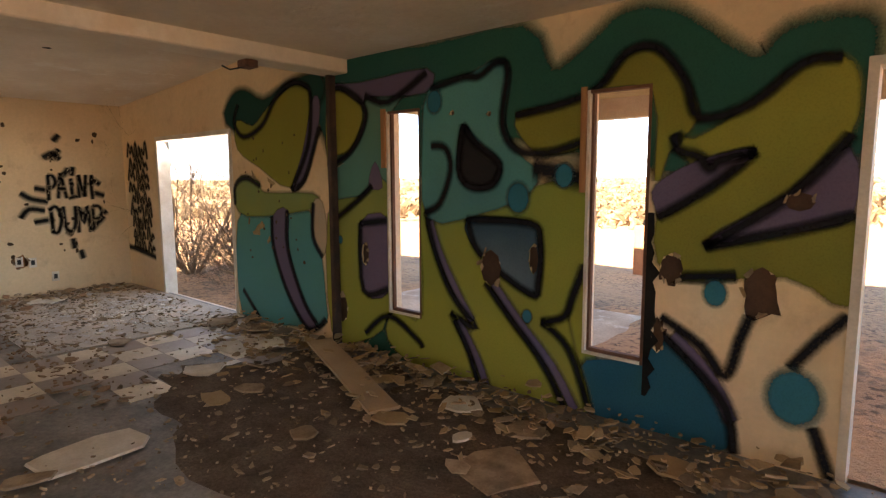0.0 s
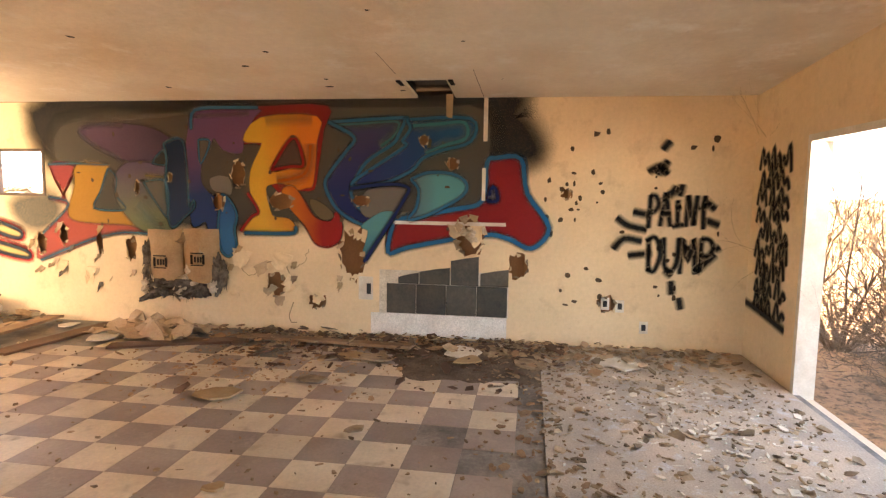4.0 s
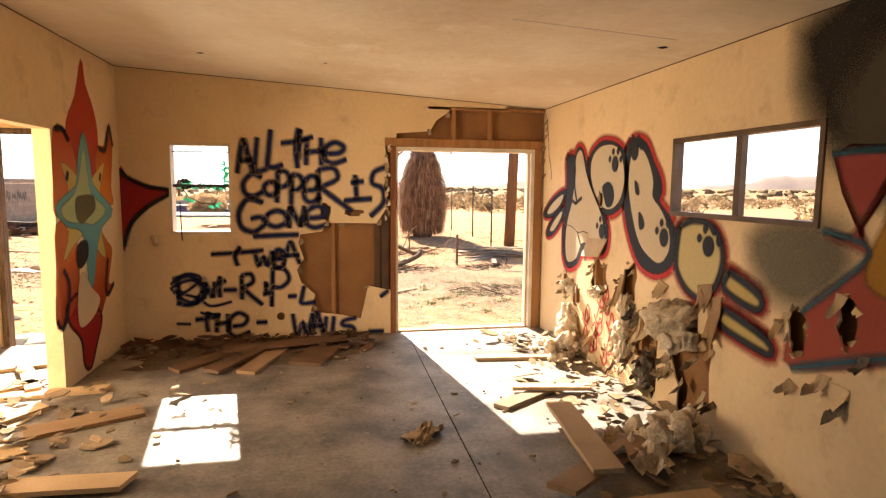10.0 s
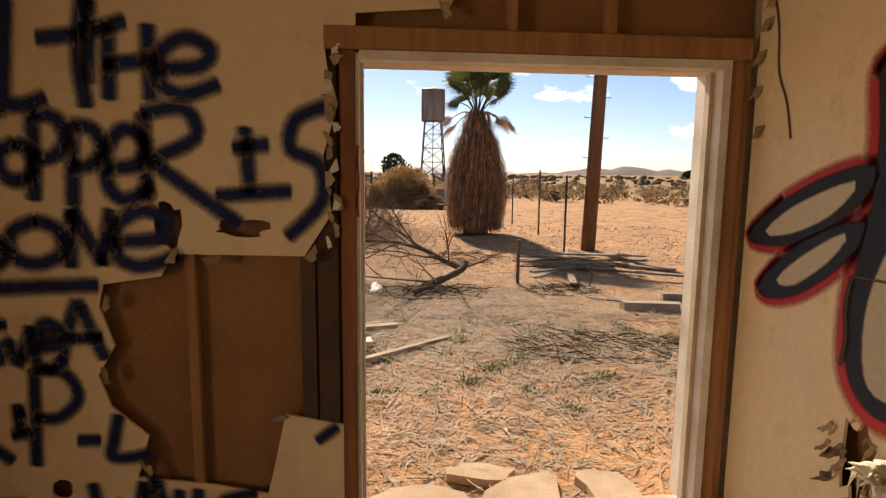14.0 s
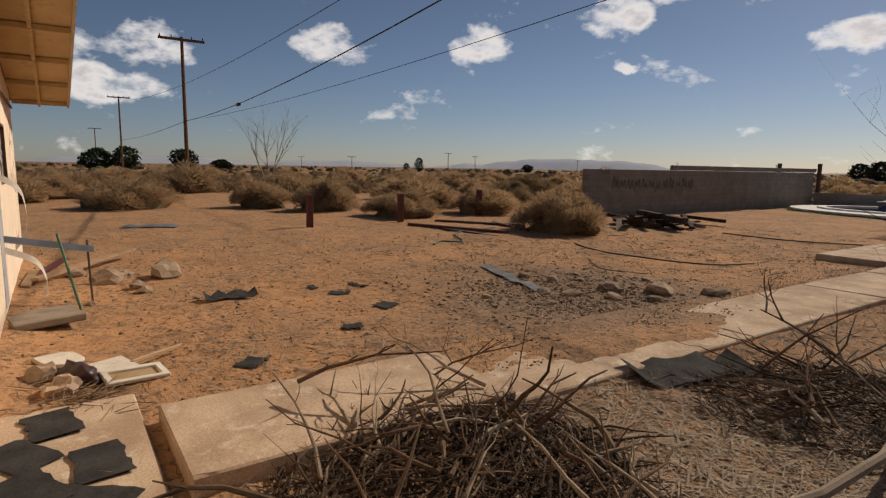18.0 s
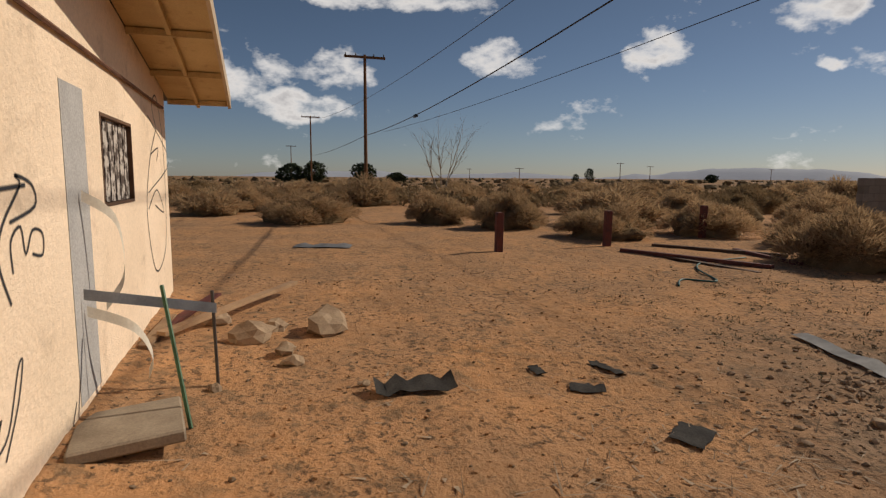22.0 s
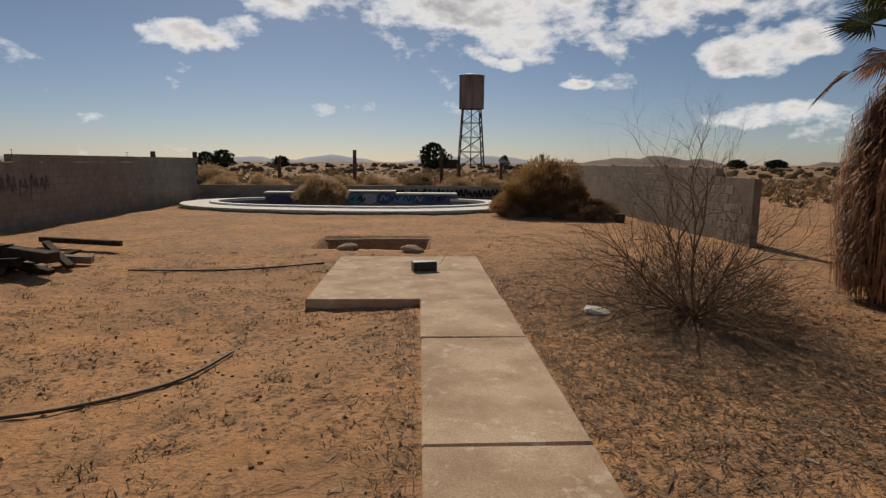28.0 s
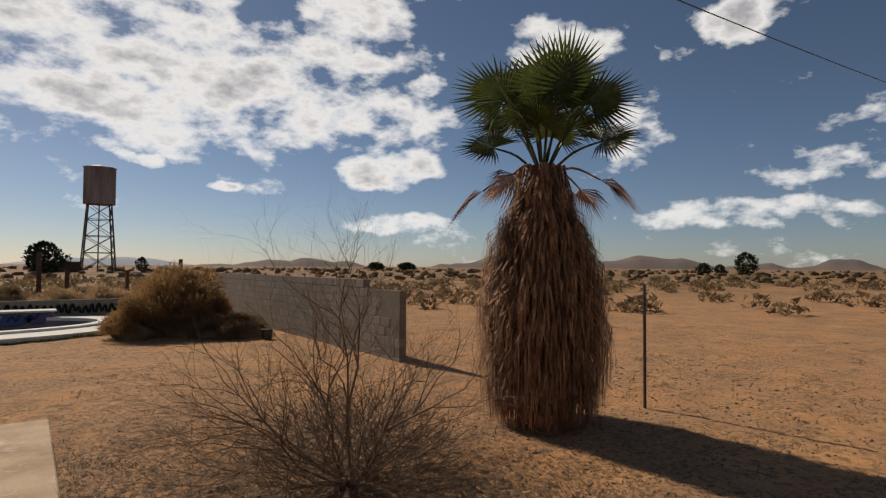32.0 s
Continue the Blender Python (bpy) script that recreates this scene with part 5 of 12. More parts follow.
part("highlight", stroke(Shape(), "L", [(-7.86, 2.15), (-8.14, 2.17), (-8.37, 2.18), (-8.39, 2.03), (-8.18, 1.96), (-7.99, 1.88)], 0.06, 0.0105, 1.0), paint(TEAL, strength=0.75), big, dens=True)
patch(big, "L", "letter_fill", [(-7.84, 1.62), (-8.01, 1.69), (-8.26, 1.68), (-8.4, 1.59), (-8.37, 1.47), (-8.16, 1.34), (-7.97, 1.25), (-7.82, 1.22), (-7.9, 1.34), (-7.92, 1.52)], 0.01, paint((0.10, 0.03, 0.05), TEAL, 1, -7.75, -8.1), 0.025, paint((0.03, 0.13, 0.22)), 0.03)
patch(big, "L", "counter", [(-7.4, 1.51), (-7.77, 1.54), (-7.78, 1.46), (-7.67, 1.26), (-7.53, 1.28), (-7.42, 1.23), (-7.32, 1.31)], 0.0105, paint((0.135, 0.12, 0.10), (0.16, 0.145, 0.12)), 0.015)
patch(big, "L", "letter_fill", [(-7.33, 1.14), (-7.53, 1.28), (-7.68, 1.28), (-7.63, 1.17), (-7.4, 0.81), (-7.33, 0.82), (-7.38, 0.98), (-7.4, 1.1)], 0.011, paint(TEAL, (0.05, 0.17, 0.2), 2, 1.1, 0.8), 0.015)
part("outline", stroke(Shape(), "L", [(-7.21, 1.52), (-7.47, 1.56), (-7.7, 1.57), (-7.82, 1.53), (-7.79, 1.45), (-7.66, 1.23), (-7.48, 0.96), (-7.36, 0.77)], 0.042, 0.012, 0.62), paint(NAVY), big, dens=True)
patch(big, "L", "letter_fill", [(-7.67, 1.21), (-8.28, 1.33), (-8.56, 1.42), (-8.60, 1.79), (-8.70, 1.84), (-8.93, 1.83), (-9.00, 1.50), (-9.22, 1.17), (-9.06, 0.96), (-8.82, 1.05), (-8.56, 1.08), (-7.84, 0.94), (-7.61, 0.88)], 0.006, paint(RED, (0.20, 0.01, 0.012)), 0.02, paint(BLUE), 0.045)
patch(big, "L", "letter_fill", [(-8.61, 1.42), (-8.67, 1.56), (-8.71, 1.43)], 0.009, paint((0.4, 0.38, 0.35)), 0.01, paint(NAVY), 0.045)

bub = mural("bubble_mural", "cream bubble letters outlined in black and red with paw prints")
BUBINK = paint((0.03, 0.035, 0.05))


def bubble(pts, fill_, halo=0.066, width=0.034):
    part("halo", stroke(Shape(), "L", pts + pts[:2], halo, 0.002), paint((0.50, 0.05, 0.05)), bub, dens=True)
    patch(bub, "L", "letter_fill", pts, 0.004, fill_, 0.02, BUBINK, width)


BUBCREAM = paint(CREAM, (0.56, 0.47, 0.34))
patch(bub, "L", "grey_haze", [(-3.3, 1.28), (-3.53, 1.36), (-3.77, 1.35), (-3.81, 1.2), (-3.63, 1.06), (-3.44, 1.09)], 0.0025, paint((0.16, 0.145, 0.10), (0.10, 0.10, 0.085), strength=0.75), 0.16)
BUBRED = paint((0.52, 0.045, 0.05))


def letter(outer, inner, halo=0.085):
    """A letter: red rim, thick black body, cream face."""
    part("halo", stroke(Shape(), "L", outer + outer[:2], halo, 0.002, 0.35), BUBRED, bub, dens=True)
    part("letter_body", fill(Shape(), "L", outer, 0.0036, 0.014), BUBINK, bub, dens=True)
    part("letter_face", fill(Shape(), "L", inner, 0.0052, 0.012), BUBCREAM, bub, dens=True)


letter([(-0.63, 1.83), (-0.68, 1.88), (-0.76, 1.89), (-0.84, 1.87), (-0.86, 1.93), (-0.94, 1.95), (-1.02, 1.90), (-1.08, 1.79), (-1.14, 1.68), (-1.24, 1.57), (-1.35, 1.45), (-1.45, 1.36), (-1.53, 1.26), (-1.56, 1.15), (-1.50, 1.02), (-1.25, 0.98), (-1.05, 0.96), (-0.96, 0.86), (-0.78, 0.79), (-0.67, 0.82), (-0.61, 0.92), (-0.60, 1.11), (-0.62, 1.26), (-0.65, 1.44), (-0.65, 1.65)],
       [(-0.86, 1.85), (-0.94, 1.92), (-1.01, 1.86), (-1.08, 1.71), (-1.19, 1.57), (-1.32, 1.44), (-1.42, 1.33), (-1.47, 1.22), (-1.48, 1.13), (-1.24, 1.08), (-1.04, 1.06), (-0.93, 0.91), (-0.77, 0.85), (-0.69, 0.90), (-0.67, 1.08), (-0.71, 1.26), (-0.79, 1.41), (-0.84, 1.58), (-0.86, 1.72)])
letter([(-1.13, 1.71), (-1.15, 1.84), (-1.24, 1.92), (-1.39, 1.97), (-1.59, 1.95), (-1.72, 1.90), (-1.80, 1.83), (-1.86, 1.70), (-1.84, 1.56), (-1.79, 1.46), (-1.68, 1.38), (-1.53, 1.35), (-1.42, 1.38), (-1.27, 1.51), (-1.17, 1.61)],
       [(-1.19, 1.74), (-1.22, 1.84), (-1.33, 1.91), (-1.48, 1.93), (-1.63, 1.91), (-1.73, 1.84), (-1.78, 1.72), (-1.79, 1.61), (-1.74, 1.49), (-1.64, 1.42), (-1.53, 1.40), (-1.42, 1.43), (-1.30, 1.52), (-1.22, 1.63)])
letter([(-1.81, 1.84), (-1.88, 1.93), (-1.98, 1.95), (-2.11, 1.90), (-2.21, 1.77), (-2.31, 1.65), (-2.34, 1.55), (-2.31, 1.48), (-2.45, 1.38), (-2.54, 1.26), (-2.54, 1.12), (-2.45, 1.01), (-2.28, 0.96), (-2.08, 1.01), (-1.94, 1.16), (-1.84, 1.35), (-1.81, 1.58)],
       [(-1.89, 1.79), (-1.94, 1.87), (-2.05, 1.86), (-2.15, 1.76), (-2.22, 1.62), (-2.22, 1.51), (-2.35, 1.41), (-2.45, 1.28), (-2.46, 1.15), (-2.36, 1.05), (-2.21, 1.08), (-2.07, 1.17), (-1.96, 1.35), (-1.88, 1.58)])
letter([(-0.04, 1.27), (-0.23, 1.42), (-0.46, 1.52), (-0.64, 1.55), (-0.61, 1.46), (-0.48, 1.36), (-0.24, 1.26)], [(-0.15, 1.30), (-0.31, 1.41), (-0.57, 1.50), (-0.47, 1.39), (-0.28, 1.31)], 0.06)
letter([(-0.13, 1.07), (-0.25, 1.20), (-0.44, 1.32), (-0.62, 1.37), (-0.56, 1.25), (-0.38, 1.11), (-0.22, 1.05)], [(-0.24, 1.12), (-0.37, 1.23), (-0.55, 1.33), (-0.49, 1.24), (-0.34, 1.13)], 0.06)
bubble([(-2.58, 1.32), (-2.72, 1.37), (-2.87, 1.36), (-2.98, 1.29), (-3.03, 1.15), (-2.97, 0.97), (-2.85, 0.88), (-2.68, 0.92), (-2.56, 1.06)], paint((0.55, 0.46, 0.24), (0.50, 0.40, 0.20)))
bubble([(-3.09, 1.09), (-3.35, 0.99), (-3.32, 0.91), (-3.06, 0.98)], paint((0.55, 0.42, 0.16)), 0.07, 0.032)
bubble([(-3.06, 0.86), (-3.41, 0.77), (-3.43, 0.69), (-3.04, 0.76)], paint((0.55, 0.42, 0.16)), 0.07, 0.032)
part("arrow", stroke(Shape(), "L", [(-0.85, 1.77), (-0.85, 1.58), (-0.91, 1.43), (-0.8, 1.45)], 0.022, 0.008), BUBINK, bub, dens=True)
part("arrow", stroke(Shape(), "L", [(-0.9, 1.43), (-1.02, 1.48)], 0.022, 0.008), BUBINK, bub, dens=True)
part("pupil", fill(Shape(), "L", [(-1.43, 1.58), (-1.53, 1.62), (-1.61, 1.58), (-1.64, 1.50), (-1.60, 1.43), (-1.52, 1.42), (-1.47, 1.49)], 0.0075, 0.012), BUBINK, bub, dens=True)
part("counter", fill(Shape(), "L", [(-1.97, 1.63), (-2.02, 1.59), (-2.04, 1.53), (-1.99, 1.54)], 0.008, 0.012), BUBINK, bub, dens=True)
part("counter", fill(Shape(), "L", [(-2.05, 1.39), (-2.11, 1.35), (-2.13, 1.29), (-2.07, 1.27)], 0.008, 0.012), BUBINK, bub, dens=True)
for u, v in ((-1.64, 1.77), (-1.95, 1.85), (-2.40, 1.23), (-2.89, 1.22), (-1.45, 1.20)):
    s = Shape()
    fill(s, "L", [(u + 0.05 * math.cos(a), v + 0.06 * math.sin(a)) for a in [k * 1.05 for k in range(6)]], 0.008, 0.015)
    for k in range(4):
        a = 0.4 + k * 0.8
        fill(s, "L", [(u + 0.10 * math.cos(a) + 0.02 * math.cos(b), v + 0.11 * math.sin(a) + 0.025 * math.sin(b)) for b in (0, 1.57, 3.14, 4.71)], 0.008, 0.012)
    part("paw_print", s, paint((0.03, 0.035, 0.05)), bub, dens=True)
rr = random.Random(8)
for k in range(14):
    s = Shape()
    u, v = rr.uniform(-1.68, -1.14), rr.uniform(0.08, 0.62)
    q = rr.uniform(0.6, 1.2)
    stroke(s, "L", [(u, v), (u - 0.05 * q, v + 0.12), (u - 0.10 * q, v + 0.02), (u - 0.02, v - 0.05 * q), (u + 0.05, v + 0.02)], 0.013, 0.006)
    part("scrawl", s, paint((0.55, 0.06, 0.05)), bub, dens=True)


star = mural("star_mural", "pointed star painted in red, orange and teal on the pillar")
patch(star, "P", "flame", [(-0.75, 2.58), (-0.70, 2.39), (-0.57, 2.22), (-0.50, 2.02), (-0.54, 1.70), (-0.82, 1.55), (-1.02, 1.60), (-1.11, 1.81), (-1.08, 2.05), (-0.90, 2.27)], 0.002, paint((0.36, 0.025, 0.02), (0.42, 0.05, 0.025)), 0.02)
patch(star, "P", "flame", [(-1.28, 0.63), (-1.05, 0.70), (-0.79, 0.55), (-0.62, 0.41), (-0.76, 0.20), (-0.90, 0.04), (-1.02, 0.10), (-1.05, 0.32), (-1.23, 0.48)], 0.0025, paint((0.34, 0.02, 0.018), (0.40, 0.04, 0.02)), 0.02, paint((0.10, 0.012, 0.015)), 0.02)
patch(star, "P", "flame", [(-1.30, 1.97), (-1.10, 1.94), (-0.96, 1.73), (-1.04, 1.46), (-1.35, 1.34), (-1.36, 1.55)], 0.003, paint((0.50, 0.10, 0.04), (0.55, 0.17, 0.05), 2, 1.9, 1.5), 0.03)
patch(star, "P", "flame", [(-0.51, 1.88), (-0.35, 1.90), (-0.23, 2.09), (-0.17, 1.92), (-0.25, 1.55), (-0.22, 1.39), (-0.48, 1.45), (-0.57, 1.70)], 0.003, paint((0.45, 0.09, 0.02), (0.58, 0.18, 0.03), 2, 1.9, 1.5), 0.02)
patch(star, "P", "flame", [(-1.36, 1.26), (-1.08, 1.24), (-1.02, 0.92), (-1.11, 0.62), (-1.37, 0.50), (-1.45, 0.56), (-1.40, 0.93)], 0.003, paint((0.58, 0.16, 0.03), (0.42, 0.06, 0.02), 2, 1.1, 0.6), 0.02)
patch(star, "P", "flame", [(-0.69, 1.22), (-0.40, 1.04), (-0.31, 0.95), (-0.43, 0.68), (-0.32, 0.64), (-0.50, 0.57), (-0.65, 0.44), (-0.85, 0.56), (-0.82, 0.89)], 0.003, paint((0.56, 0.17, 0.03), (0.42, 0.06, 0.02), 2, 1.1, 0.6), 0.02)
patch(star, "P", "star_point", [(-1.22, 1.72), (-1.02, 1.66), (-0.82, 1.55), (-0.60, 1.65), (-0.39, 1.75), (-0.52, 1.50), (-0.36, 1.35), (-0.54, 1.20), (-0.47, 0.92), (-0.72, 1.07), (-0.90, 1.16), (-1.10, 1.09), (-1.27, 1.00), (-1.16, 1.20), (-1.34, 1.38), (-1.12, 1.51)], 0.005, paint((0.52, 0.45, 0.12), (0.55, 0.36, 0.10)), 0.02)
patch(star, "P", "star_ring", [(-0.80, 1.99), (-0.70, 1.74), (-0.65, 1.55), (-0.25, 1.33), (-0.51, 1.20), (-0.63, 1.06), (-0.76, 0.74), (-0.84, 0.75), (-0.88, 1.09), (-0.98, 1.21), (-1.19, 1.25), (-1.36, 1.39), (-1.12, 1.50), (-0.98, 1.57), (-0.92, 1.78)], 0.007, paint((0.10, 0.30, 0.32), (0.14, 0.34, 0.30)), 0.02)
patch(star, "P", "star_core", [(-0.82, 1.85), (-0.77, 1.64), (-0.72, 1.48), (-0.43, 1.34), (-0.69, 1.24), (-0.88, 1.26), (-1.17, 1.29), (-1.27, 1.38), (-1.04, 1.48), (-0.92, 1.64)], 0.009, paint((0.40, 0.42, 0.16), (0.34, 0.42, 0.22)), 0.02)
for q in ([(-0.50, 1.88), (-0.34, 1.88), (-0.24, 2.10), (-0.17, 1.92)], [(-1.30, 1.97), (-1.18, 1.98), (-1.09, 1.90)], [(-0.32, 0.66), (-0.46, 0.58), (-0.50, 0.66), (-0.43, 0.90)], [(-1.45, 0.56), (-1.37, 0.48), (-1.26, 0.62), (-1.22, 0.80), (-1.30, 0.92)], [(-1.16, 1.60), (-1.13, 1.66)], [(-0.52, 1.60), (-0.49, 1.66)]):
    part("outline", stroke(Shape(), "P", q, 0.03, 0.010), paint((0.02, 0.025, 0.05)), star, dens=True)
patch(star, "P", "hole_scar", [(-1.02, 1.44), (-0.90, 1.47), (-0.68, 1.46), (-0.66, 1.36), (-0.80, 1.30), (-0.92, 1.26), (-1.02, 1.30)], 0.011, paint((0.17, 0.15, 0.05), (0.08, 0.06, 0.03)), 0.015)
patch(star, "P", "hole_scar", [(-1.03, 1.08), (-0.86, 1.10), (-0.85, 0.98), (-0.97, 0.90), (-1.05, 0.92)], 0.011, paint((0.03, 0.02, 0.015)), 0.01)
patch(star, "P", "bare_plaster", [(-1.05, 0.78), (-0.95, 0.85), (-0.82, 0.70), (-0.66, 0.58), (-0.80, 0.46), (-1.05, 0.42), (-1.10, 0.55)], 0.011, paint((0.66, 0.52, 0.34), (0.5, 0.36, 0.2)), 0.01)
patch(star, "D", "dart", [(-4.295, 1.70), (-4.24, 1.63), (-4.04, 1.54), (-3.86, 1.50), (-4.05, 1.36), (-4.21, 1.20), (-4.28, 1.05), (-4.295, 0.95)], 0.003, paint((0.33, 0.022, 0.02)), 0.02)
part("outline", stroke(Shape(), "D", [(-4.29, 1.70), (-4.24, 1.64), (-4.04, 1.545), (-3.84, 1.50), (-4.05, 1.36), (-4.21, 1.20), (-4.29, 0.97)], 0.03, 0.005), paint((0.02, 0.02, 0.03)), star, dens=True)

# hand lettering: each letter as strokes in a unit box
GLYPH = {
    "A": [[(0, 0), (0.35, 1), (0.5, 1)], [(0.5, 1), (0.75, 0.4), (0.95, 0)], [(0.15, 0.4), (0.9, 0.42)]],
    "L": [[(0.35, 1), (0.2, 0.4), (0.15, 0.05), (0.5, 0.0), (1, 0.08)]],
    "T": [[(0, 0.62), (0.5, 0.68), (1, 0.8)], [(0.55, 1), (0.45, 0.5), (0.5, 0)]],
    "H": [[(0.1, 1), (0.05, 0)], [(0.85, 1), (0.85, 0)], [(0, 0.45), (1, 0.55)]],
    "E": [[(0.05, 0.45), (0.7, 0.5), (0.9, 0.8), (0.5, 1), (0.1, 0.7), (0.1, 0.2), (0.45, 0), (1, 0.2)]],
    "C": [[(0.95, 0.85), (0.5, 1), (0.08, 0.6), (0.15, 0.15), (0.55, 0), (1, 0.2)]],
    "O": [[(0.5, 1), (0.08, 0.7), (0.1, 0.2), (0.5, 0), (0.92, 0.3), (0.85, 0.8), (0.5, 1)]],
    "P": [[(0.2, 1), (0.15, 0.5), (0.1, 0)], [(0.2, 1), (0.75, 0.95), (0.95, 0.7), (0.6, 0.5), (0.15, 0.5)]],
    "R": [[(0.1, 0.95), (0.1, 0.2)], [(0.1, 0.95), (0.5, 1), (0.6, 0.75), (0.12, 0.55)], [(0.15, 0.55), (0.6, 0.25), (1, 0)]],
    "I": [[(0.4, 0.85), (0.45, 0.1)], [(0, 0.05), (1, 0.12)], [(0.25, 0.62), (0.7, 0.66)]],
    "S": [[(0.95, 0.95), (0.3, 0.85), (0.2, 0.65), (0.75, 0.55), (0.8, 0.3), (0.1, 0.05)]],
    "G": [[(0.95, 0.9), (0.4, 1), (0.05, 0.6), (0.15, 0.15), (0.6, 0), (1, 0.25), (0.85, 0.45), (0.5, 0.4)]],
    "N": [[(0.05, 0), (0.15, 1)], [(0.15, 1), (0.75, 0.05)], [(0.75, 0.05), (1, 1)]],
    "W": [[(0, 1), (0.2, 0), (0.5, 0.65), (0.7, 0), (1, 1)]],
    "D": [[(0.15, 0.95), (0.2, 0.05)], [(0.0, 0.9), (0.6, 1), (0.95, 0.55), (0.6, 0.05), (0.1, 0.1)]],
    "U": [[(0, 1), (0.1, 0.2), (0.5, 0), (0.9, 0.25), (1, 1)]],
    "-": [[(0, 0.5), (1, 0.5)]],
    "_": [[(0, 0.2), (0.5, 0.6), (1, 0.9)]],
}


def letter(sh, wall, c, u0, v0, u1, v1, w, off, flip=False):
    for st_ in GLYPH[c]:
        stroke(sh, wall, [((u1 - (u1 - u0) * a) if flip else (u0 + (u1 - u0) * a), v0 + (v1 - v0) * b) for a, b in st_], w, off)


note = mural("wall_writing", "dark blue sprayed hand lettering filling the wall beside the door")
INK = paint((0.010, 0.016, 0.065), (0.012, 0.020, 0.08))

part("letter", (lambda s_: (letter(s_, "D", "A", -3.22, 1.69, -3.06, 2.00, 0.040, 0.004), s_)[1])(Shape()), INK, note, dens=True)
part("letter", (lambda s_: (letter(s_, "D", "L", -3.07, 1.71, -2.93, 2.04, 0.040, 0.004), s_)[1])(Shape()), INK, note, dens=True)
part("letter", (lambda s_: (letter(s_, "D", "L", -2.95, 1.75, -2.78, 2.12, 0.040, 0.004), s_)[1])(Shape()), INK, note, dens=True)
part("letter", (lambda s_: (letter(s_, "D", "T", -2.79, 1.75, -2.48, 2.14, 0.040, 0.004), s_)[1])(Shape()), INK, note, dens=True)
part("letter", (lambda s_: (letter(s_, "D", "H", -2.56, 1.78, -2.37, 2.05, 0.040, 0.004), s_)[1])(Shape()), INK, note, dens=True)
part("letter", (lambda s_: (letter(s_, "D", "E", -2.38, 1.80, -2.15, 2.01, 0.040, 0.004), s_)[1])(Shape()), INK, note, dens=True)
part("letter", (lambda s_: (letter(s_, "D", "C", -3.18, 1.46, -2.98, 1.68, 0.040, 0.004), s_)[1])(Shape()), INK, note, dens=True)
part("letter", (lambda s_: (letter(s_, "D", "O", -2.97, 1.47, -2.83, 1.61, 0.040, 0.004), s_)[1])(Shape()), INK, note, dens=True)
part("letter", (lambda s_: (letter(s_, "D", "P", -2.86, 1.40, -2.71, 1.72, 0.040, 0.004), s_)[1])(Shape()), INK, note, dens=True)
part("letter", (lambda s_: (letter(s_, "D", "P", -2.72, 1.38, -2.58, 1.68, 0.040, 0.004), s_)[1])(Shape()), INK, note, dens=True)
part("letter", (lambda s_: (letter(s_, "D", "E", -2.59, 1.40, -2.41, 1.67, 0.040, 0.004), s_)[1])(Shape()), INK, note, dens=True)
part("letter", (lambda s_: (letter(s_, "D", "R", -2.47, 1.31, -2.09, 1.75, 0.040, 0.004), s_)[1])(Shape()), INK, note, dens=True)
part("letter", (lambda s_: (letter(s_, "D", "I", -2.17, 1.40, -1.89, 1.73, 0.040, 0.004), s_)[1])(Shape()), INK, note, dens=True)
part("letter", (lambda s_: (letter(s_, "D", "S", -1.92, 1.23, -1.73, 1.80, 0.040, 0.004), s_)[1])(Shape()), INK, note, dens=True)
part("letter", (lambda s_: (letter(s_, "D", "G", -3.23, 1.10, -2.97, 1.43, 0.040, 0.004), s_)[1])(Shape()), INK, note, dens=True)
part("letter", (lambda s_: (letter(s_, "D", "O", -2.96, 1.15, -2.74, 1.32, 0.040, 0.004), s_)[1])(Shape()), INK, note, dens=True)
part("letter", (lambda s_: (letter(s_, "D", "N", -2.74, 1.14, -2.57, 1.36, 0.040, 0.004), s_)[1])(Shape()), INK, note, dens=True)
part("letter", (lambda s_: (letter(s_, "D", "E", -2.58, 1.14, -2.33, 1.36, 0.040, 0.004), s_)[1])(Shape()), INK, note, dens=True)
part("letter", (lambda s_: (letter(s_, "D", "_", -3.08, 1.05, -2.64, 1.07, 0.040, 0.004), s_)[1])(Shape()), INK, note, dens=True)
part("letter", (lambda s_: (letter(s_, "D", "T", -3.49, 0.76, -2.99, 0.95, 0.035, 0.004), s_)[1])(Shape()), INK, note, dens=True)
part("letter", (lambda s_: (letter(s_, "D", "W", -3.07, 0.75, -2.90, 0.90, 0.035, 0.004), s_)[1])(Shape()), INK, note, dens=True)
part("letter", (lambda s_: (letter(s_, "D", "E", -2.90, 0.73, -2.78, 0.92, 0.035, 0.004), s_)[1])(Shape()), INK, note, dens=True)
part("letter", (lambda s_: (letter(s_, "D", "A", -2.79, 0.77, -2.62, 0.98, 0.035, 0.004), s_)[1])(Shape()), INK, note, dens=True)
part("letter", (lambda s_: (letter(s_, "D", "D", -3.86, 0.36, -3.57, 0.66, 0.035, 0.004), s_)[1])(Shape()), INK, note, dens=True)
part("letter", (lambda s_: (letter(s_, "D", "N", -3.58, 0.43, -3.46, 0.59, 0.035, 0.004), s_)[1])(Shape()), INK, note, dens=True)
part("letter", (lambda s_: (letter(s_, "D", "T", -3.48, 0.44, -3.36, 0.65, 0.035, 0.004), s_)[1])(Shape()), INK, note, dens=True)
part("letter", (lambda s_: (letter(s_, "D", "-", -3.38, 0.50, -3.26, 0.52, 0.035, 0.004), s_)[1])(Shape()), INK, note, dens=True)
part("letter", (lambda s_: (letter(s_, "D", "R", -3.23, 0.35, -3.01, 0.67, 0.035, 0.004), s_)[1])(Shape()), INK, note, dens=True)
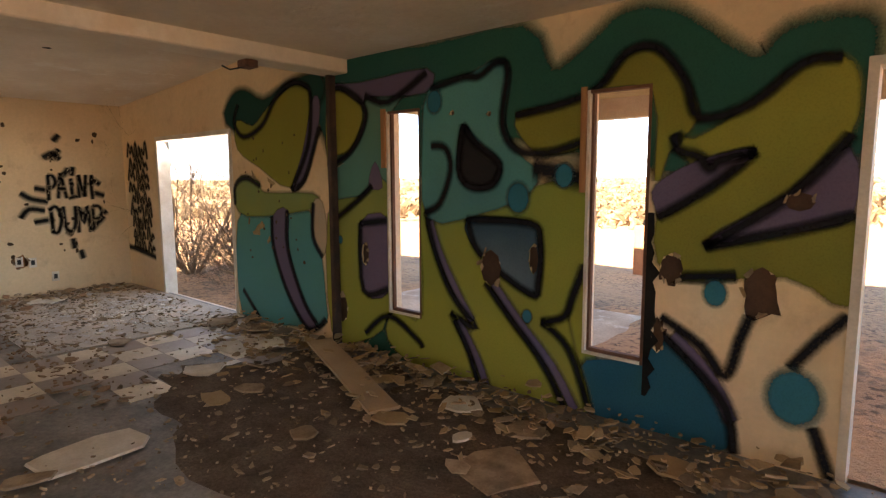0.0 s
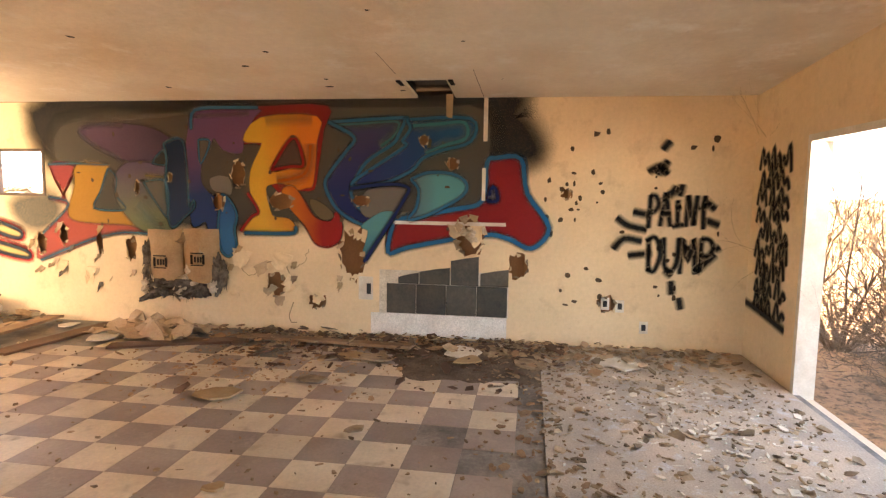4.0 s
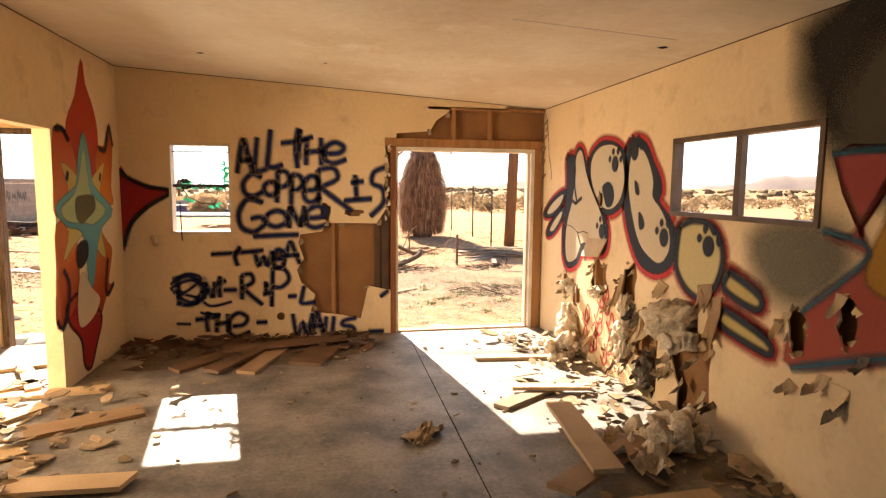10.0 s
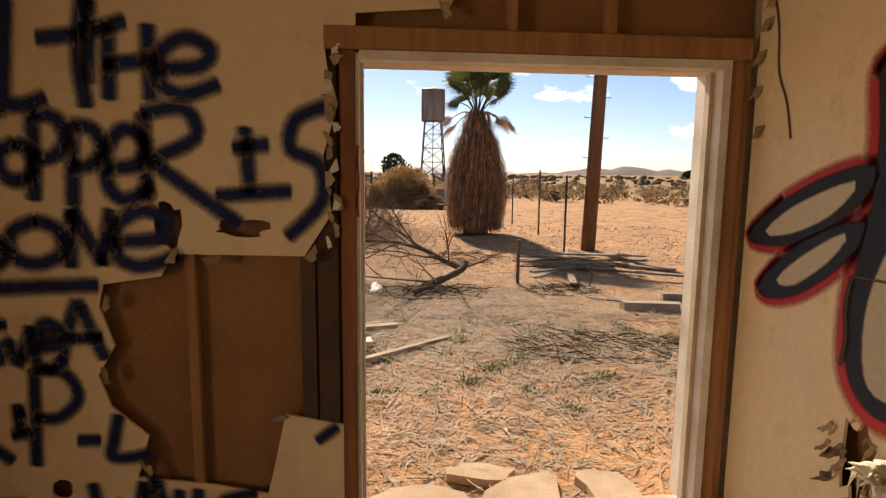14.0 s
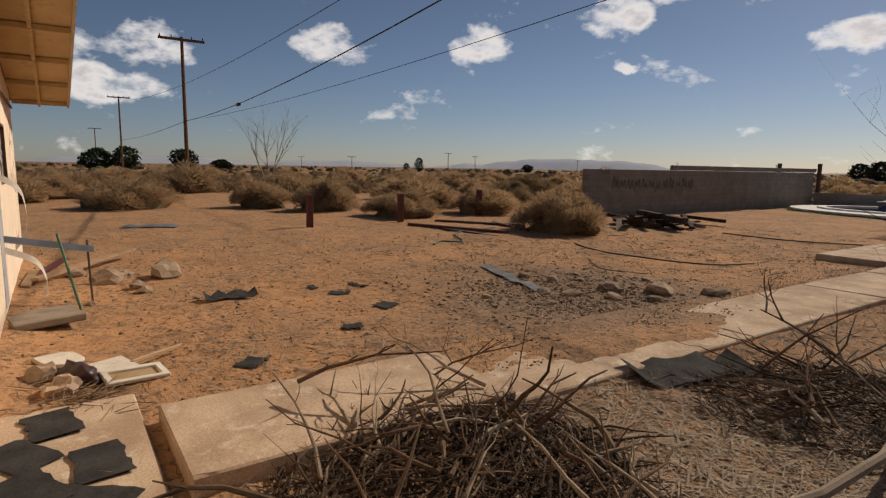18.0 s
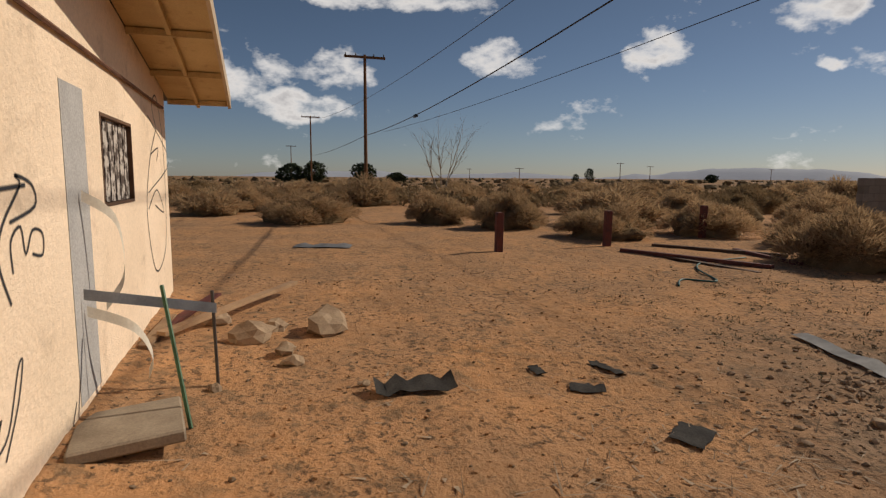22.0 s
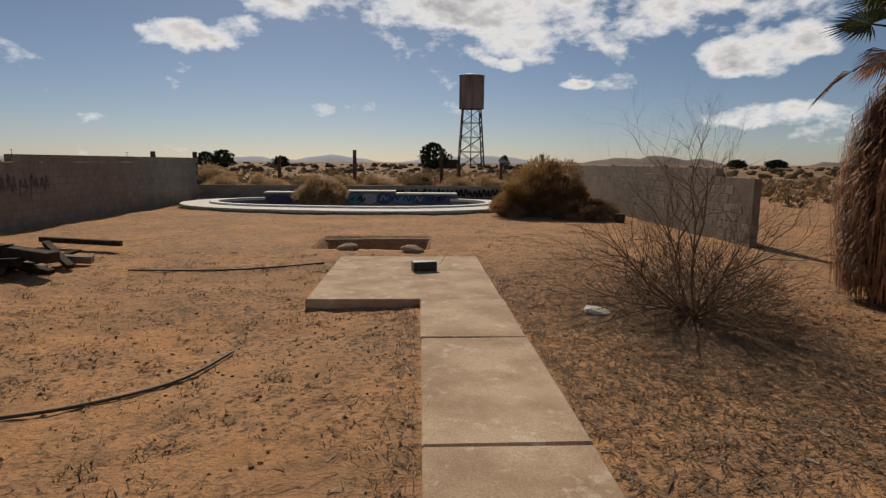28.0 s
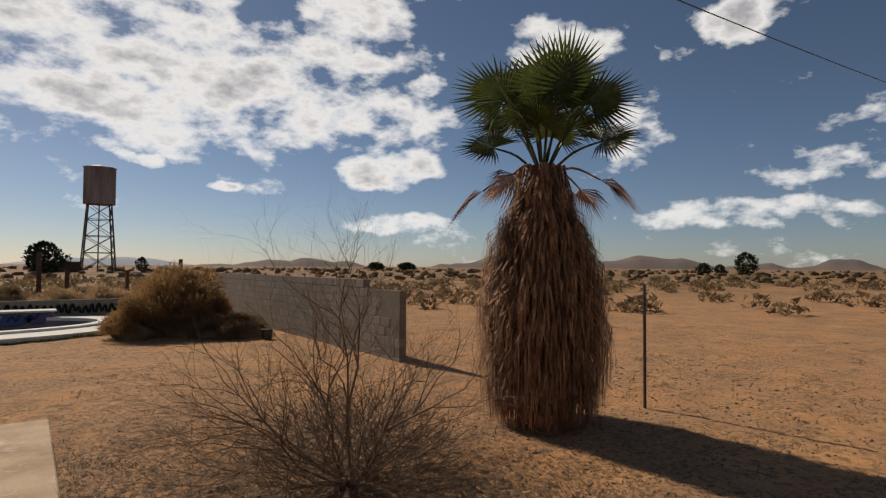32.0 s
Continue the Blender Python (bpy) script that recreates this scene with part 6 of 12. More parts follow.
part("letter", (lambda s_: (letter(s_, "D", "I", -3.00, 0.45, -2.93, 0.61, 0.035, 0.004), s_)[1])(Shape()), INK, note, dens=True)
part("letter", (lambda s_: (letter(s_, "D", "P", -2.94, 0.33, -2.73, 0.73, 0.035, 0.004), s_)[1])(Shape()), INK, note, dens=True)
part("letter", (lambda s_: (letter(s_, "D", "-", -2.75, 0.42, -2.67, 0.44, 0.035, 0.004), s_)[1])(Shape()), INK, note, dens=True)
part("letter", (lambda s_: (letter(s_, "D", "L", -2.65, 0.35, -2.48, 0.53, 0.035, 0.004), s_)[1])(Shape()), INK, note, dens=True)
part("letter", (lambda s_: (letter(s_, "D", "T", -3.66, 0.09, -3.43, 0.29, 0.035, 0.004), s_)[1])(Shape()), INK, note, dens=True)
part("letter", (lambda s_: (letter(s_, "D", "H", -3.47, 0.08, -3.33, 0.26, 0.035, 0.004), s_)[1])(Shape()), INK, note, dens=True)
part("letter", (lambda s_: (letter(s_, "D", "E", -3.36, 0.02, -3.14, 0.27, 0.035, 0.004), s_)[1])(Shape()), INK, note, dens=True)
part("letter", (lambda s_: (letter(s_, "D", "-", -3.07, 0.16, -2.97, 0.17, 0.035, 0.004), s_)[1])(Shape()), INK, note, dens=True)
part("letter", (lambda s_: (letter(s_, "D", "W", -2.71, -0.00, -2.51, 0.24, 0.035, 0.004), s_)[1])(Shape()), INK, note, dens=True)
part("letter", (lambda s_: (letter(s_, "D", "A", -2.52, 0.01, -2.39, 0.24, 0.035, 0.004), s_)[1])(Shape()), INK, note, dens=True)
part("letter", (lambda s_: (letter(s_, "D", "L", -2.40, 0.00, -2.31, 0.20, 0.035, 0.004), s_)[1])(Shape()), INK, note, dens=True)
part("letter", (lambda s_: (letter(s_, "D", "L", -2.32, -0.00, -2.24, 0.20, 0.035, 0.004), s_)[1])(Shape()), INK, note, dens=True)
part("letter", (lambda s_: (letter(s_, "D", "S", -2.24, -0.05, -2.05, 0.19, 0.035, 0.004), s_)[1])(Shape()), INK, note, dens=True)
part("letter", (lambda s_: (letter(s_, "D", "-", -1.93, 0.01, -1.77, 0.04, 0.035, 0.004), s_)[1])(Shape()), INK, note, dens=True)
for u0, v0, u1, v1 in ((-2.62, 1.84, -2.60, 2.13), (-1.80, 0.40, -1.72, 0.46)):
    s = Shape()
    stroke(s, "D", [(u0, v0), (u1, v1)], 0.035, 0.004)
    part("dash", s, INK, note, dens=True)
for q in ([(-3.88, 0.58), (-3.74, 0.68), (-3.6, 0.64), (-3.75, 0.5), (-3.88, 0.54), (-3.69, 0.62), (-3.55, 0.53), (-3.64, 0.38), (-3.83, 0.46)], [(-3.86, 0.5), (-3.64, 0.44), (-3.51, 0.35), (-3.31, 0.39)], [(-3.84, 0.18), (-3.71, 0.17)], [(-3.61, 0.29), (-3.56, 0.27), (-3.42, 0.26)]):
    part("scribble", stroke(Shape(), "D", q, 0.022, 0.0045), INK, note, dens=True)
dark = paint((0.014, 0.013, 0.012))
tag = mural("wall_writing", "fuzzy black sprayed tag of two short words")
GLYPH["M"] = [[(0, 0), (0.12, 1), (0.5, 0.35), (0.85, 1), (1, 0)]]
for word, u0, u1, v0, v1 in (("PAINT", -10.14, -10.71, 1.19, 1.5), ("DUMP", -10.14, -10.77, 0.76, 1.1)):
    n = len(word)
    for i, c in enumerate(word):
        a, b = u0 + (u1 - u0) * i / n, u0 + (u1 - u0) * (i + 0.86) / n
        s = Shape()
        letter(s, "L", c, a, v0 + 0.02 * (i % 2), b, v1, 0.034, 0.004)
        part("letter", s, dark, tag, dens=True)
for q in ([(-10.13, 1.17), (-9.96, 1.21), (-9.86, 1.28)], [(-10.15, 1.31), (-10.01, 1.34)], [(-10.09, 1.06), (-9.93, 1.08), (-9.84, 0.98)], [(-10.19, 0.95), (-9.98, 0.92)], [(-10.74, 1.38), (-10.64, 1.46)], [(-10.78, 1.23), (-10.67, 1.27)], [(-10.76, 1.0), (-10.8, 1.02)], [(-10.6, 0.78), (-10.76, 0.95)], [(-10.32, 1.49), (-10.39, 1.58)], [(-10.42, 1.5), (-10.44, 1.6)], [(-10.3, 1.82), (-10.21, 1.7)], [(-10.31, 2.0), (-10.25, 1.93)], [(-10.13, 1.72), (-10.23, 1.77), (-10.3, 1.7)], [(-10.38, 0.68), (-10.39, 0.56)], [(-10.46, 0.52), (-10.48, 0.42)], [(-10.32, 0.79), (-10.38, 0.74)]):
    part("mark", stroke(Shape(), "L", q, 0.05, 0.004), dark, tag, dens=True)
tag2 = mural("wall_writing", "column of illegible black tags beside the open doorway")
rr = random.Random(21)
for k in range(9):
    v = 0.50 + 0.155 * k
    for j in range(3):
        u = -0.18 - 0.21 * j + rr.uniform(-0.04, 0.04)
        s = stroke(Shape(), "G", [(u, v), (u - 0.05, v + rr.uniform(0.08, 0.20)), (u - 0.10, v + rr.uniform(-0.05, 0.06)), (u - 0.16, v + rr.uniform(0.05, 0.18)), (u - 0.20, v + rr.uniform(-0.04, 0.04))], 0.042, 0.004)
        part("stroke", s, dark, tag2, dens=True)
s = Shape()
stroke(s, "G", [(-0.02, 0.52), (-0.3, 0.50), (-0.85, 0.44)], 0.05, 0.005)
part("arrow", s, dark, tag2, dens=True)

green = mural("green_mural", "wall-high lime and teal letter mural with black outlines and dots")

patch(green, "G", "letter_fill", [(-5.05, 0.50), (-5.05, 0.02), (-6.0, 0.0), (-6.95, 0.0), (-6.95, 0.5), (-6.85, 0.9), (-5.9, 1.0), (-5.3, 0.8)], 0.0032, paint(LIME, (0.19, 0.22, 0.04)), 0.03)
patch(green, "G", "letter_fill", [(-4.52, 2.40), (-5.60, 2.36), (-6.44, 2.36), (-6.65, 2.07), (-6.89, 2.17), (-7.12, 2.32), (-7.40, 2.26), (-7.76, 1.99), (-7.92, 2.10), (-8.19, 2.10), (-8.22, 1.94), (-8.22, 1.57), (-7.96, 1.39), (-7.55, 1.45), (-6.76, 1.62), (-6.34, 1.71), (-5.65, 1.50), (-4.49, 1.71)], 0.002, paint(DKGREEN, (0.02, 0.10, 0.07)), 0.1)
patch(green, "G", "letter_fill", [(-4.51, 2.16), (-4.68, 2.17), (-4.90, 2.06), (-4.95, 1.90), (-4.78, 1.66), (-4.48, 1.57)], 0.004, paint(LIME), 0.03)
patch(green, "G", "letter_fill", [(-4.48, 1.57), (-4.78, 1.66), (-4.95, 1.90), (-4.99, 2.05), (-5.57, 2.08), (-5.24, 1.94), (-5.21, 1.07), (-4.88, 0.96), (-4.59, 1.14)], 0.004, paint(SEA, (0.10, 0.22, 0.16)), 0.03)
patch(green, "G", "letter_fill", [(-4.46, 1.13), (-4.89, 1.28), (-5.22, 1.38), (-5.20, 0.38), (-4.85, 0.08), (-4.47, 0.09)], 0.005, paint(LIME, (0.14, 0.22, 0.08)), 0.03)
patch(green, "G", "letter_fill", [(-4.53, 2.22), (-4.92, 2.19), (-5.63, 2.21), (-5.61, 2.06), (-5.02, 2.09), (-4.92, 2.05), (-4.68, 2.18)], 0.005, paint(LILAC), 0.03)
patch(green, "G", "letter_fill", [(-5.07, 1.57), (-4.99, 1.38), (-5.15, 1.37)], 0.006, paint(LILAC), 0.01)
patch(green, "G", "letter_fill", [(-4.88, 1.07), (-5.22, 1.11), (-5.21, 0.56), (-4.92, 0.51)], 0.007, paint(LILAC), 0.02)
patch(green, "G", "letter_fill", [(-5.66, 2.05), (-5.97, 2.10), (-6.25, 2.18), (-6.34, 2.10), (-6.30, 1.79), (-6.40, 1.60), (-6.56, 1.46), (-6.46, 1.33), (-6.12, 1.21), (-5.64, 1.15), (-5.60, 1.67)], 0.006, paint((0.07, 0.18, 0.19), SEA), 0.04)
patch(green, "G", "letter_fill", [(-5.60, 1.38), (-6.12, 1.27), (-6.56, 1.37), (-6.91, 1.39), (-6.90, 0.95), (-6.78, 0.58), (-6.97, -0.01), (-6.79, -0.01), (-6.22, -0.03), (-5.58, -0.03), (-5.20, 0.15), (-5.27, 0.37), (-5.59, 0.40)], 0.005, paint(LIME, (0.19, 0.26, 0.05)), 0.05)
patch(green, "G", "letter_fill", [(-5.97, 1.80), (-6.09, 1.67), (-6.28, 1.53), (-6.22, 1.39), (-6.03, 1.38), (-5.93, 1.50)], 0.009, paint((0.02, 0.017, 0.018)), 0.02)
patch(green, "G", "letter_fill", [(-6.01, 1.15), (-6.52, 1.15), (-6.60, 1.03), (-6.59, 0.77), (-6.53, 0.69), (-6.12, 0.92)], 0.008, paint((0.035, 0.075, 0.11), (0.12, 0.17, 0.20), 2, 1.1, 0.8), 0.02)
patch(green, "G", "letter_fill", [(-6.41, 1.83), (-6.75, 1.86), (-6.97, 1.94), (-7.13, 2.09), (-7.29, 2.10), (-7.44, 1.92), (-7.51, 1.74), (-7.37, 1.57), (-7.32, 1.42), (-7.29, 1.90), (-6.90, 1.92), (-6.89, 1.65), (-6.64, 1.59), (-6.50, 1.65)], 0.006, paint(LIME, (0.2, 0.2, 0.03)), 0.03)
patch(green, "G", "letter_fill", [(-7.41, 1.66), (-7.51, 1.62), (-7.77, 1.77), (-7.97, 1.93), (-8.12, 1.95), (-8.18, 1.84), (-8.16, 1.62), (-7.96, 1.37), (-7.59, 1.08), (-8.21, 1.24), (-8.22, 0.86), (-7.96, 0.97), (-7.43, 0.90), (-7.34, 1.20), (-7.58, 1.35), (-7.80, 1.56), (-7.57, 1.47)], 0.006, paint((0.15, 0.15, 0.025), LIME), 0.04)
patch(green, "G", "letter_fill", [(-7.32, 1.39), (-7.52, 1.51), (-7.80, 1.57), (-7.63, 1.42), (-7.38, 1.24), (-7.32, 1.29)], 0.008, paint(LILAC), 0.02)
patch(green, "G", "letter_fill", [(-7.59, 1.09), (-7.96, 1.35), (-8.17, 1.56), (-8.20, 1.27), (-7.97, 1.20)], 0.008, paint(LILAC), 0.03)
patch(green, "G", "letter_fill", [(-6.94, 0.32), (-7.27, 0.39), (-7.38, 0.55), (-7.66, 0.32), (-7.74, 0.03), (-7.44, -0.03), (-7.02, -0.01), (-6.91, 0.14)], 0.004, paint((0.018, 0.10, 0.15), (0.03, 0.15, 0.2)), 0.05)
patch(green, "G", "letter_fill", [(-4.92, 0.10), (-5.27, 0.35), (-5.57, -0.03), (-5.19, -0.09), (-4.84, -0.12)], 0.004, paint(DKGREEN, (0.04, 0.12, 0.08)), 0.05)
patch(green, "G", "letter_fill", [(-2.80, 2.03), (-2.93, 2.27), (-3.18, 2.30), (-3.50, 2.18), (-3.88, 2.28), (-4.22, 2.33), (-4.41, 2.28), (-4.34, 2.09), (-3.55, 1.78)], 0.003, paint(DKGREEN), 0.08)
patch(green, "G", "letter_fill", [(-2.94, 0.99), (-3.39, 1.12), (-4.18, 1.13), (-4.37, 0.34), (-4.31, 0.13), (-3.77, 0.04), (-2.96, -0.02)], 0.003, paint(SEA, (0.10, 0.30, 0.30), 2, 0.9, 0.2), 0.04)
patch(green, "G", "letter_fill", [(-2.90, 1.25), (-3.04, 1.45), (-3.36, 1.39), (-3.46, 1.29), (-4.24, 1.29), (-4.18, 1.18), (-3.12, 1.08)], 0.004, paint(LIME, (0.15, 0.25, 0.12)), 0.05)
patch(green, "G", "letter_fill", [(-3.01, 2.02), (-3.30, 1.95), (-3.56, 2.09), (-3.97, 2.26), (-4.16, 2.23), (-4.23, 2.14), (-4.18, 1.73), (-3.90, 1.37), (-3.40, 1.56), (-3.00, 1.75)], 0.005, paint(LIME), 0.03)
patch(green, "G", "letter_fill", [(-4.28, 2.11), (-4.37, 2.11), (-4.34, 1.88), (-4.14, 1.44), (-3.93, 1.34), (-4.12, 1.68)], 0.006, paint(LILAC), 0.02)
patch(green, "G", "letter_fill", [(-3.61, 1.09), (-3.84, 1.14), (-3.83, 0.77), (-4.04, 0.29), (-4.23, 0.08), (-4.06, 0.07), (-3.78, 0.38), (-3.59, 0.78)], 0.006, paint(LILAC), 0.02)
patch(green, "G", "letter_fill", [(-4.25, 1.22), (-4.37, 1.23), (-4.42, 0.97), (-4.36, 0.75), (-4.25, 0.93)], 0.006, paint(CREAM), 0.02)
for leg in ([(-5.66, 1.12), (-5.76, 0.88), (-5.93, 0.60), (-6.05, 0.44)], [(-5.93, 0.42), (-6.09, 0.18), (-6.19, -0.03)], [(-6.24, 0.72), (-6.44, 0.50), (-6.70, 0.24), (-6.86, 0.0)], [(-7.45, 0.58), (-7.64, 0.40), (-7.76, 0.18)]):
    part("shading", stroke(Shape(), "G", leg, 0.055, 0.009), paint(LILAC), green, dens=True)
for a_, c_ in (([(-6.55, 1.50), (-6.75, 1.46), (-6.95, 1.42)], (0.012, 0.011, 0.014)),):
    part("shading", stroke(Shape(), "G", a_, 0.09, 0.0085), paint(c_), green, dens=True)
part("outline", stroke(Shape(), "G", [(-4.51, 2.16), (-4.68, 2.18), (-4.92, 2.05), (-4.97, 1.90), (-4.78, 1.66), (-4.48, 1.54)], 0.040, 0.011), paint(BLACKP), green, dens=True)
part("outline", stroke(Shape(), "G", [(-4.97, 2.09), (-5.24, 2.02), (-5.63, 2.19)], 0.040, 0.011), paint(BLACKP), green, dens=True)
part("outline", stroke(Shape(), "G", [(-5.03, 1.38), (-4.89, 1.28), (-4.59, 1.11)], 0.040, 0.011), paint(BLACKP), green, dens=True)
part("outline", stroke(Shape(), "G", [(-4.88, 1.07), (-5.22, 1.11)], 0.040, 0.011), paint(BLACKP), green, dens=True)
part("outline", stroke(Shape(), "G", [(-4.88, 1.07), (-4.90, 0.51), (-5.21, 0.56)], 0.040, 0.011), paint(BLACKP), green, dens=True)
part("outline", stroke(Shape(), "G", [(-5.68, 1.67), (-5.81, 1.65), (-5.86, 1.50), (-5.76, 1.26), (-5.62, 1.19)], 0.040, 0.011), paint(BLACKP), green, dens=True)
part("outline", stroke(Shape(), "G", [(-5.62, 1.19), (-5.70, 0.92), (-5.86, 0.61), (-6.09, 0.39), (-5.86, 0.46)], 0.040, 0.011), paint(BLACKP), green, dens=True)
part("outline", stroke(Shape(), "G", [(-5.86, 0.46), (-6.02, 0.21), (-6.12, -0.06)], 0.040, 0.011), paint(BLACKP), green, dens=True)
part("outline", stroke(Shape(), "G", [(-5.68, 2.07), (-5.97, 2.12), (-6.11, 2.11), (-6.25, 2.18), (-6.34, 2.12), (-6.30, 1.79), (-6.41, 1.62), (-6.64, 1.59), (-6.89, 1.65)], 0.040, 0.011), paint(BLACKP), green, dens=True)
part("outline", stroke(Shape(), "G", [(-5.97, 1.80), (-6.09, 1.67), (-6.28, 1.53), (-6.22, 1.39), (-6.03, 1.38), (-5.93, 1.50), (-5.97, 1.80)], 0.040, 0.011), paint(BLACKP), green, dens=True)
part("outline", stroke(Shape(), "G", [(-6.01, 1.15), (-6.52, 1.15), (-6.60, 1.03), (-6.59, 0.77), (-6.53, 0.69), (-6.12, 0.92), (-6.01, 1.15)], 0.040, 0.011), paint(BLACKP), green, dens=True)
part("outline", stroke(Shape(), "G", [(-6.17, 0.72), (-6.36, 0.52), (-6.62, 0.26), (-6.79, -0.01)], 0.040, 0.011), paint(BLACKP), green, dens=True)
part("outline", stroke(Shape(), "G", [(-6.62, 0.52), (-6.82, 0.37), (-6.97, -0.01)], 0.040, 0.011), paint(BLACKP), green, dens=True)
part("outline", stroke(Shape(), "G", [(-6.62, 0.52), (-6.78, 0.58), (-6.84, 0.73), (-6.91, 0.91)], 0.040, 0.011), paint(BLACKP), green, dens=True)
part("outline", stroke(Shape(), "G", [(-6.41, 1.83), (-6.75, 1.88), (-6.97, 1.95), (-7.13, 2.12), (-7.30, 2.12), (-7.45, 1.94), (-7.53, 1.74), (-7.77, 1.79), (-7.97, 1.95), (-8.12, 1.96)], 0.040, 0.011), paint(BLACKP), green, dens=True)
part("outline", stroke(Shape(), "G", [(-7.41, 1.66), (-7.43, 1.58), (-7.54, 1.54), (-7.59, 1.48), (-7.64, 1.52), (-7.80, 1.56)], 0.040, 0.011), paint(BLACKP), green, dens=True)
part("outline", stroke(Shape(), "G", [(-7.80, 1.56), (-7.61, 1.39), (-7.34, 1.22)], 0.040, 0.011), paint(BLACKP), green, dens=True)
part("outline", stroke(Shape(), "G", [(-7.59, 1.08), (-7.96, 1.35), (-8.18, 1.62)], 0.040, 0.011), paint(BLACKP), green, dens=True)
part("outline", stroke(Shape(), "G", [(-7.59, 1.08), (-7.97, 1.18), (-8.21, 1.26)], 0.040, 0.011), paint(BLACKP), green, dens=True)
part("outline", stroke(Shape(), "G", [(-7.43, 0.90), (-7.74, 0.94)], 0.040, 0.011), paint(BLACKP), green, dens=True)
part("outline", stroke(Shape(), "G", [(-7.38, 0.67), (-7.59, 0.55), (-7.72, 0.41), (-7.78, 0.62), (-7.82, 0.74)], 0.040, 0.011), paint(BLACKP), green, dens=True)
part("outline", stroke(Shape(), "G", [(-7.38, 0.58), (-7.57, 0.42), (-7.73, 0.24), (-7.78, 0.01)], 0.040, 0.011), paint(BLACKP), green, dens=True)
part("outline", stroke(Shape(), "G", [(-8.01, 0.52), (-8.12, 0.68), (-8.22, 0.80)], 0.040, 0.011), paint(BLACKP), green, dens=True)
part("outline", stroke(Shape(), "G", [(-8.12, 0.24), (-8.20, 0.01)], 0.040, 0.011), paint(BLACKP), green, dens=True)
part("outline", stroke(Shape(), "G", [(-4.92, 0.15), (-5.20, 0.34), (-5.52, 0.20), (-5.57, 0.15)], 0.040, 0.011), paint(BLACKP), green, dens=True)
part("outline", stroke(Shape(), "G", [(-3.05, 2.18), (-2.96, 2.01), (-3.13, 1.86), (-3.47, 1.95), (-3.71, 2.18), (-3.96, 2.29), (-4.18, 2.26), (-4.26, 2.14), (-4.20, 1.73), (-3.93, 1.34)], 0.040, 0.011), paint(BLACKP), green, dens=True)
part("outline", stroke(Shape(), "G", [(-3.93, 1.34), (-4.14, 1.44), (-4.37, 1.88)], 0.040, 0.011), paint(BLACKP), green, dens=True)
part("outline", stroke(Shape(), "G", [(-2.91, 1.18), (-2.93, 1.37), (-3.14, 1.45), (-3.39, 1.37)], 0.040, 0.011), paint(BLACKP), green, dens=True)
part("outline", stroke(Shape(), "G", [(-3.58, 1.07), (-3.59, 0.78), (-3.78, 0.38), (-4.06, 0.07), (-4.24, 0.07), (-4.38, 0.18)], 0.040, 0.011), paint(BLACKP), green, dens=True)
part("outline", stroke(Shape(), "G", [(-3.84, 1.14), (-3.83, 0.77), (-4.06, 0.30), (-4.27, 0.10)], 0.040, 0.011), paint(BLACKP), green, dens=True)
part("outline", stroke(Shape(), "G", [(-4.25, 1.22), (-4.23, 0.92), (-4.36, 0.75)], 0.040, 0.011), paint(BLACKP), green, dens=True)
part("outline", stroke(Shape(), "G", [(-2.99, 0.28), (-3.30, 0.01)], 0.040, 0.011), paint(BLACKP), green, dens=True)
for (u, v), r in zip([(-7.65, 0.84), (-8.03, 0.37), (-6.43, 1.31), (-6.76, 1.45), (-6.51, 0.54), (-5.71, 1.98), (-4.62, 0.92)], (0.075, 0.15, 0.11, 0.08, 0.05, 0.09, 0.04)):
    part("dot", fill(Shape(), "G", [(u + r * 0.6 * math.cos(k), v + r * 0.75 * math.sin(k)) for k in [i * 0.785 for i in range(8)]], 0.013, r * 0.4), paint(DOT), green, dens=True)

# ---------------- ground ----------------


def ground_z(x, y):
    z = -0.14 - 0.14 * math.exp(-((x + 8.2) ** 2 / 8 + (y - 12.6) ** 2 / 9))
    # spoil-lined pit beyond the slab
    if -8.2 < x < -4.8 and 17.6 < y < 20.4:
        a = max(0.0, 1 - max(abs((x + 6.5) / 1.25), abs((y - 19.0) / 0.95)) ** 6)
        z -= 0.42 * min(1, a * 1.3)
    if y < 1.4 and -13.5 < x < -5.9:
        z += 0.13 * math.exp(-max(0.0, y - 0.15) / 0.30) * min(1.0, (-5.9 - x) / 0.5)
    z += 0.035 * noise.noise((x * 0.6, y * 0.6, 0)) + 0.018 * noise.noise((x * 2.1, y * 2.1, 3)) + 0.012 * noise.noise((x * 6, y * 6, 7))
    if -13 < x < 4 and 0 < y < 17:
        z += 0.011 * noise.noise((x * 11, y * 11, 1)) + 0.007 * noise.noise((x * 19, y * 19, 5))
    d = math.hypot(x, y - 10)
    if d > 40:
        z += min(1.0, (d - 40) / 160) * (0.5 * noise.noise((x * 0.02, y * 0.02, 9)))
    return z


def in_pool(x, y):
    return ((x + 8.2) / 5.6) ** 2 + ((y - 29.9) / 3.0) ** 2 < 1.0


def axis_lines(lo, hi, step, far):
    core = [lo + step * i for i in range(int((hi - lo) / step) + 1)]
    out, d, p = [], step, hi
    while p < far:
        d *= 1.28
        p += d
        out.append(p)
    neg, d, p = [], step, lo
    while p > -far:
        d *= 1.28
        p -= d
        neg.append(p)
    return neg[::-1] + core + out


def refine(lines, lo, hi, k):
    """Closer lines where the path runs, for trodden relief."""
    out = []
    for a, b in zip(lines, lines[1:]):
        m = k if lo <= a < hi else 1
        out += [a + (b - a) * i / m for i in range(m)]
    return out + [lines[-1]]


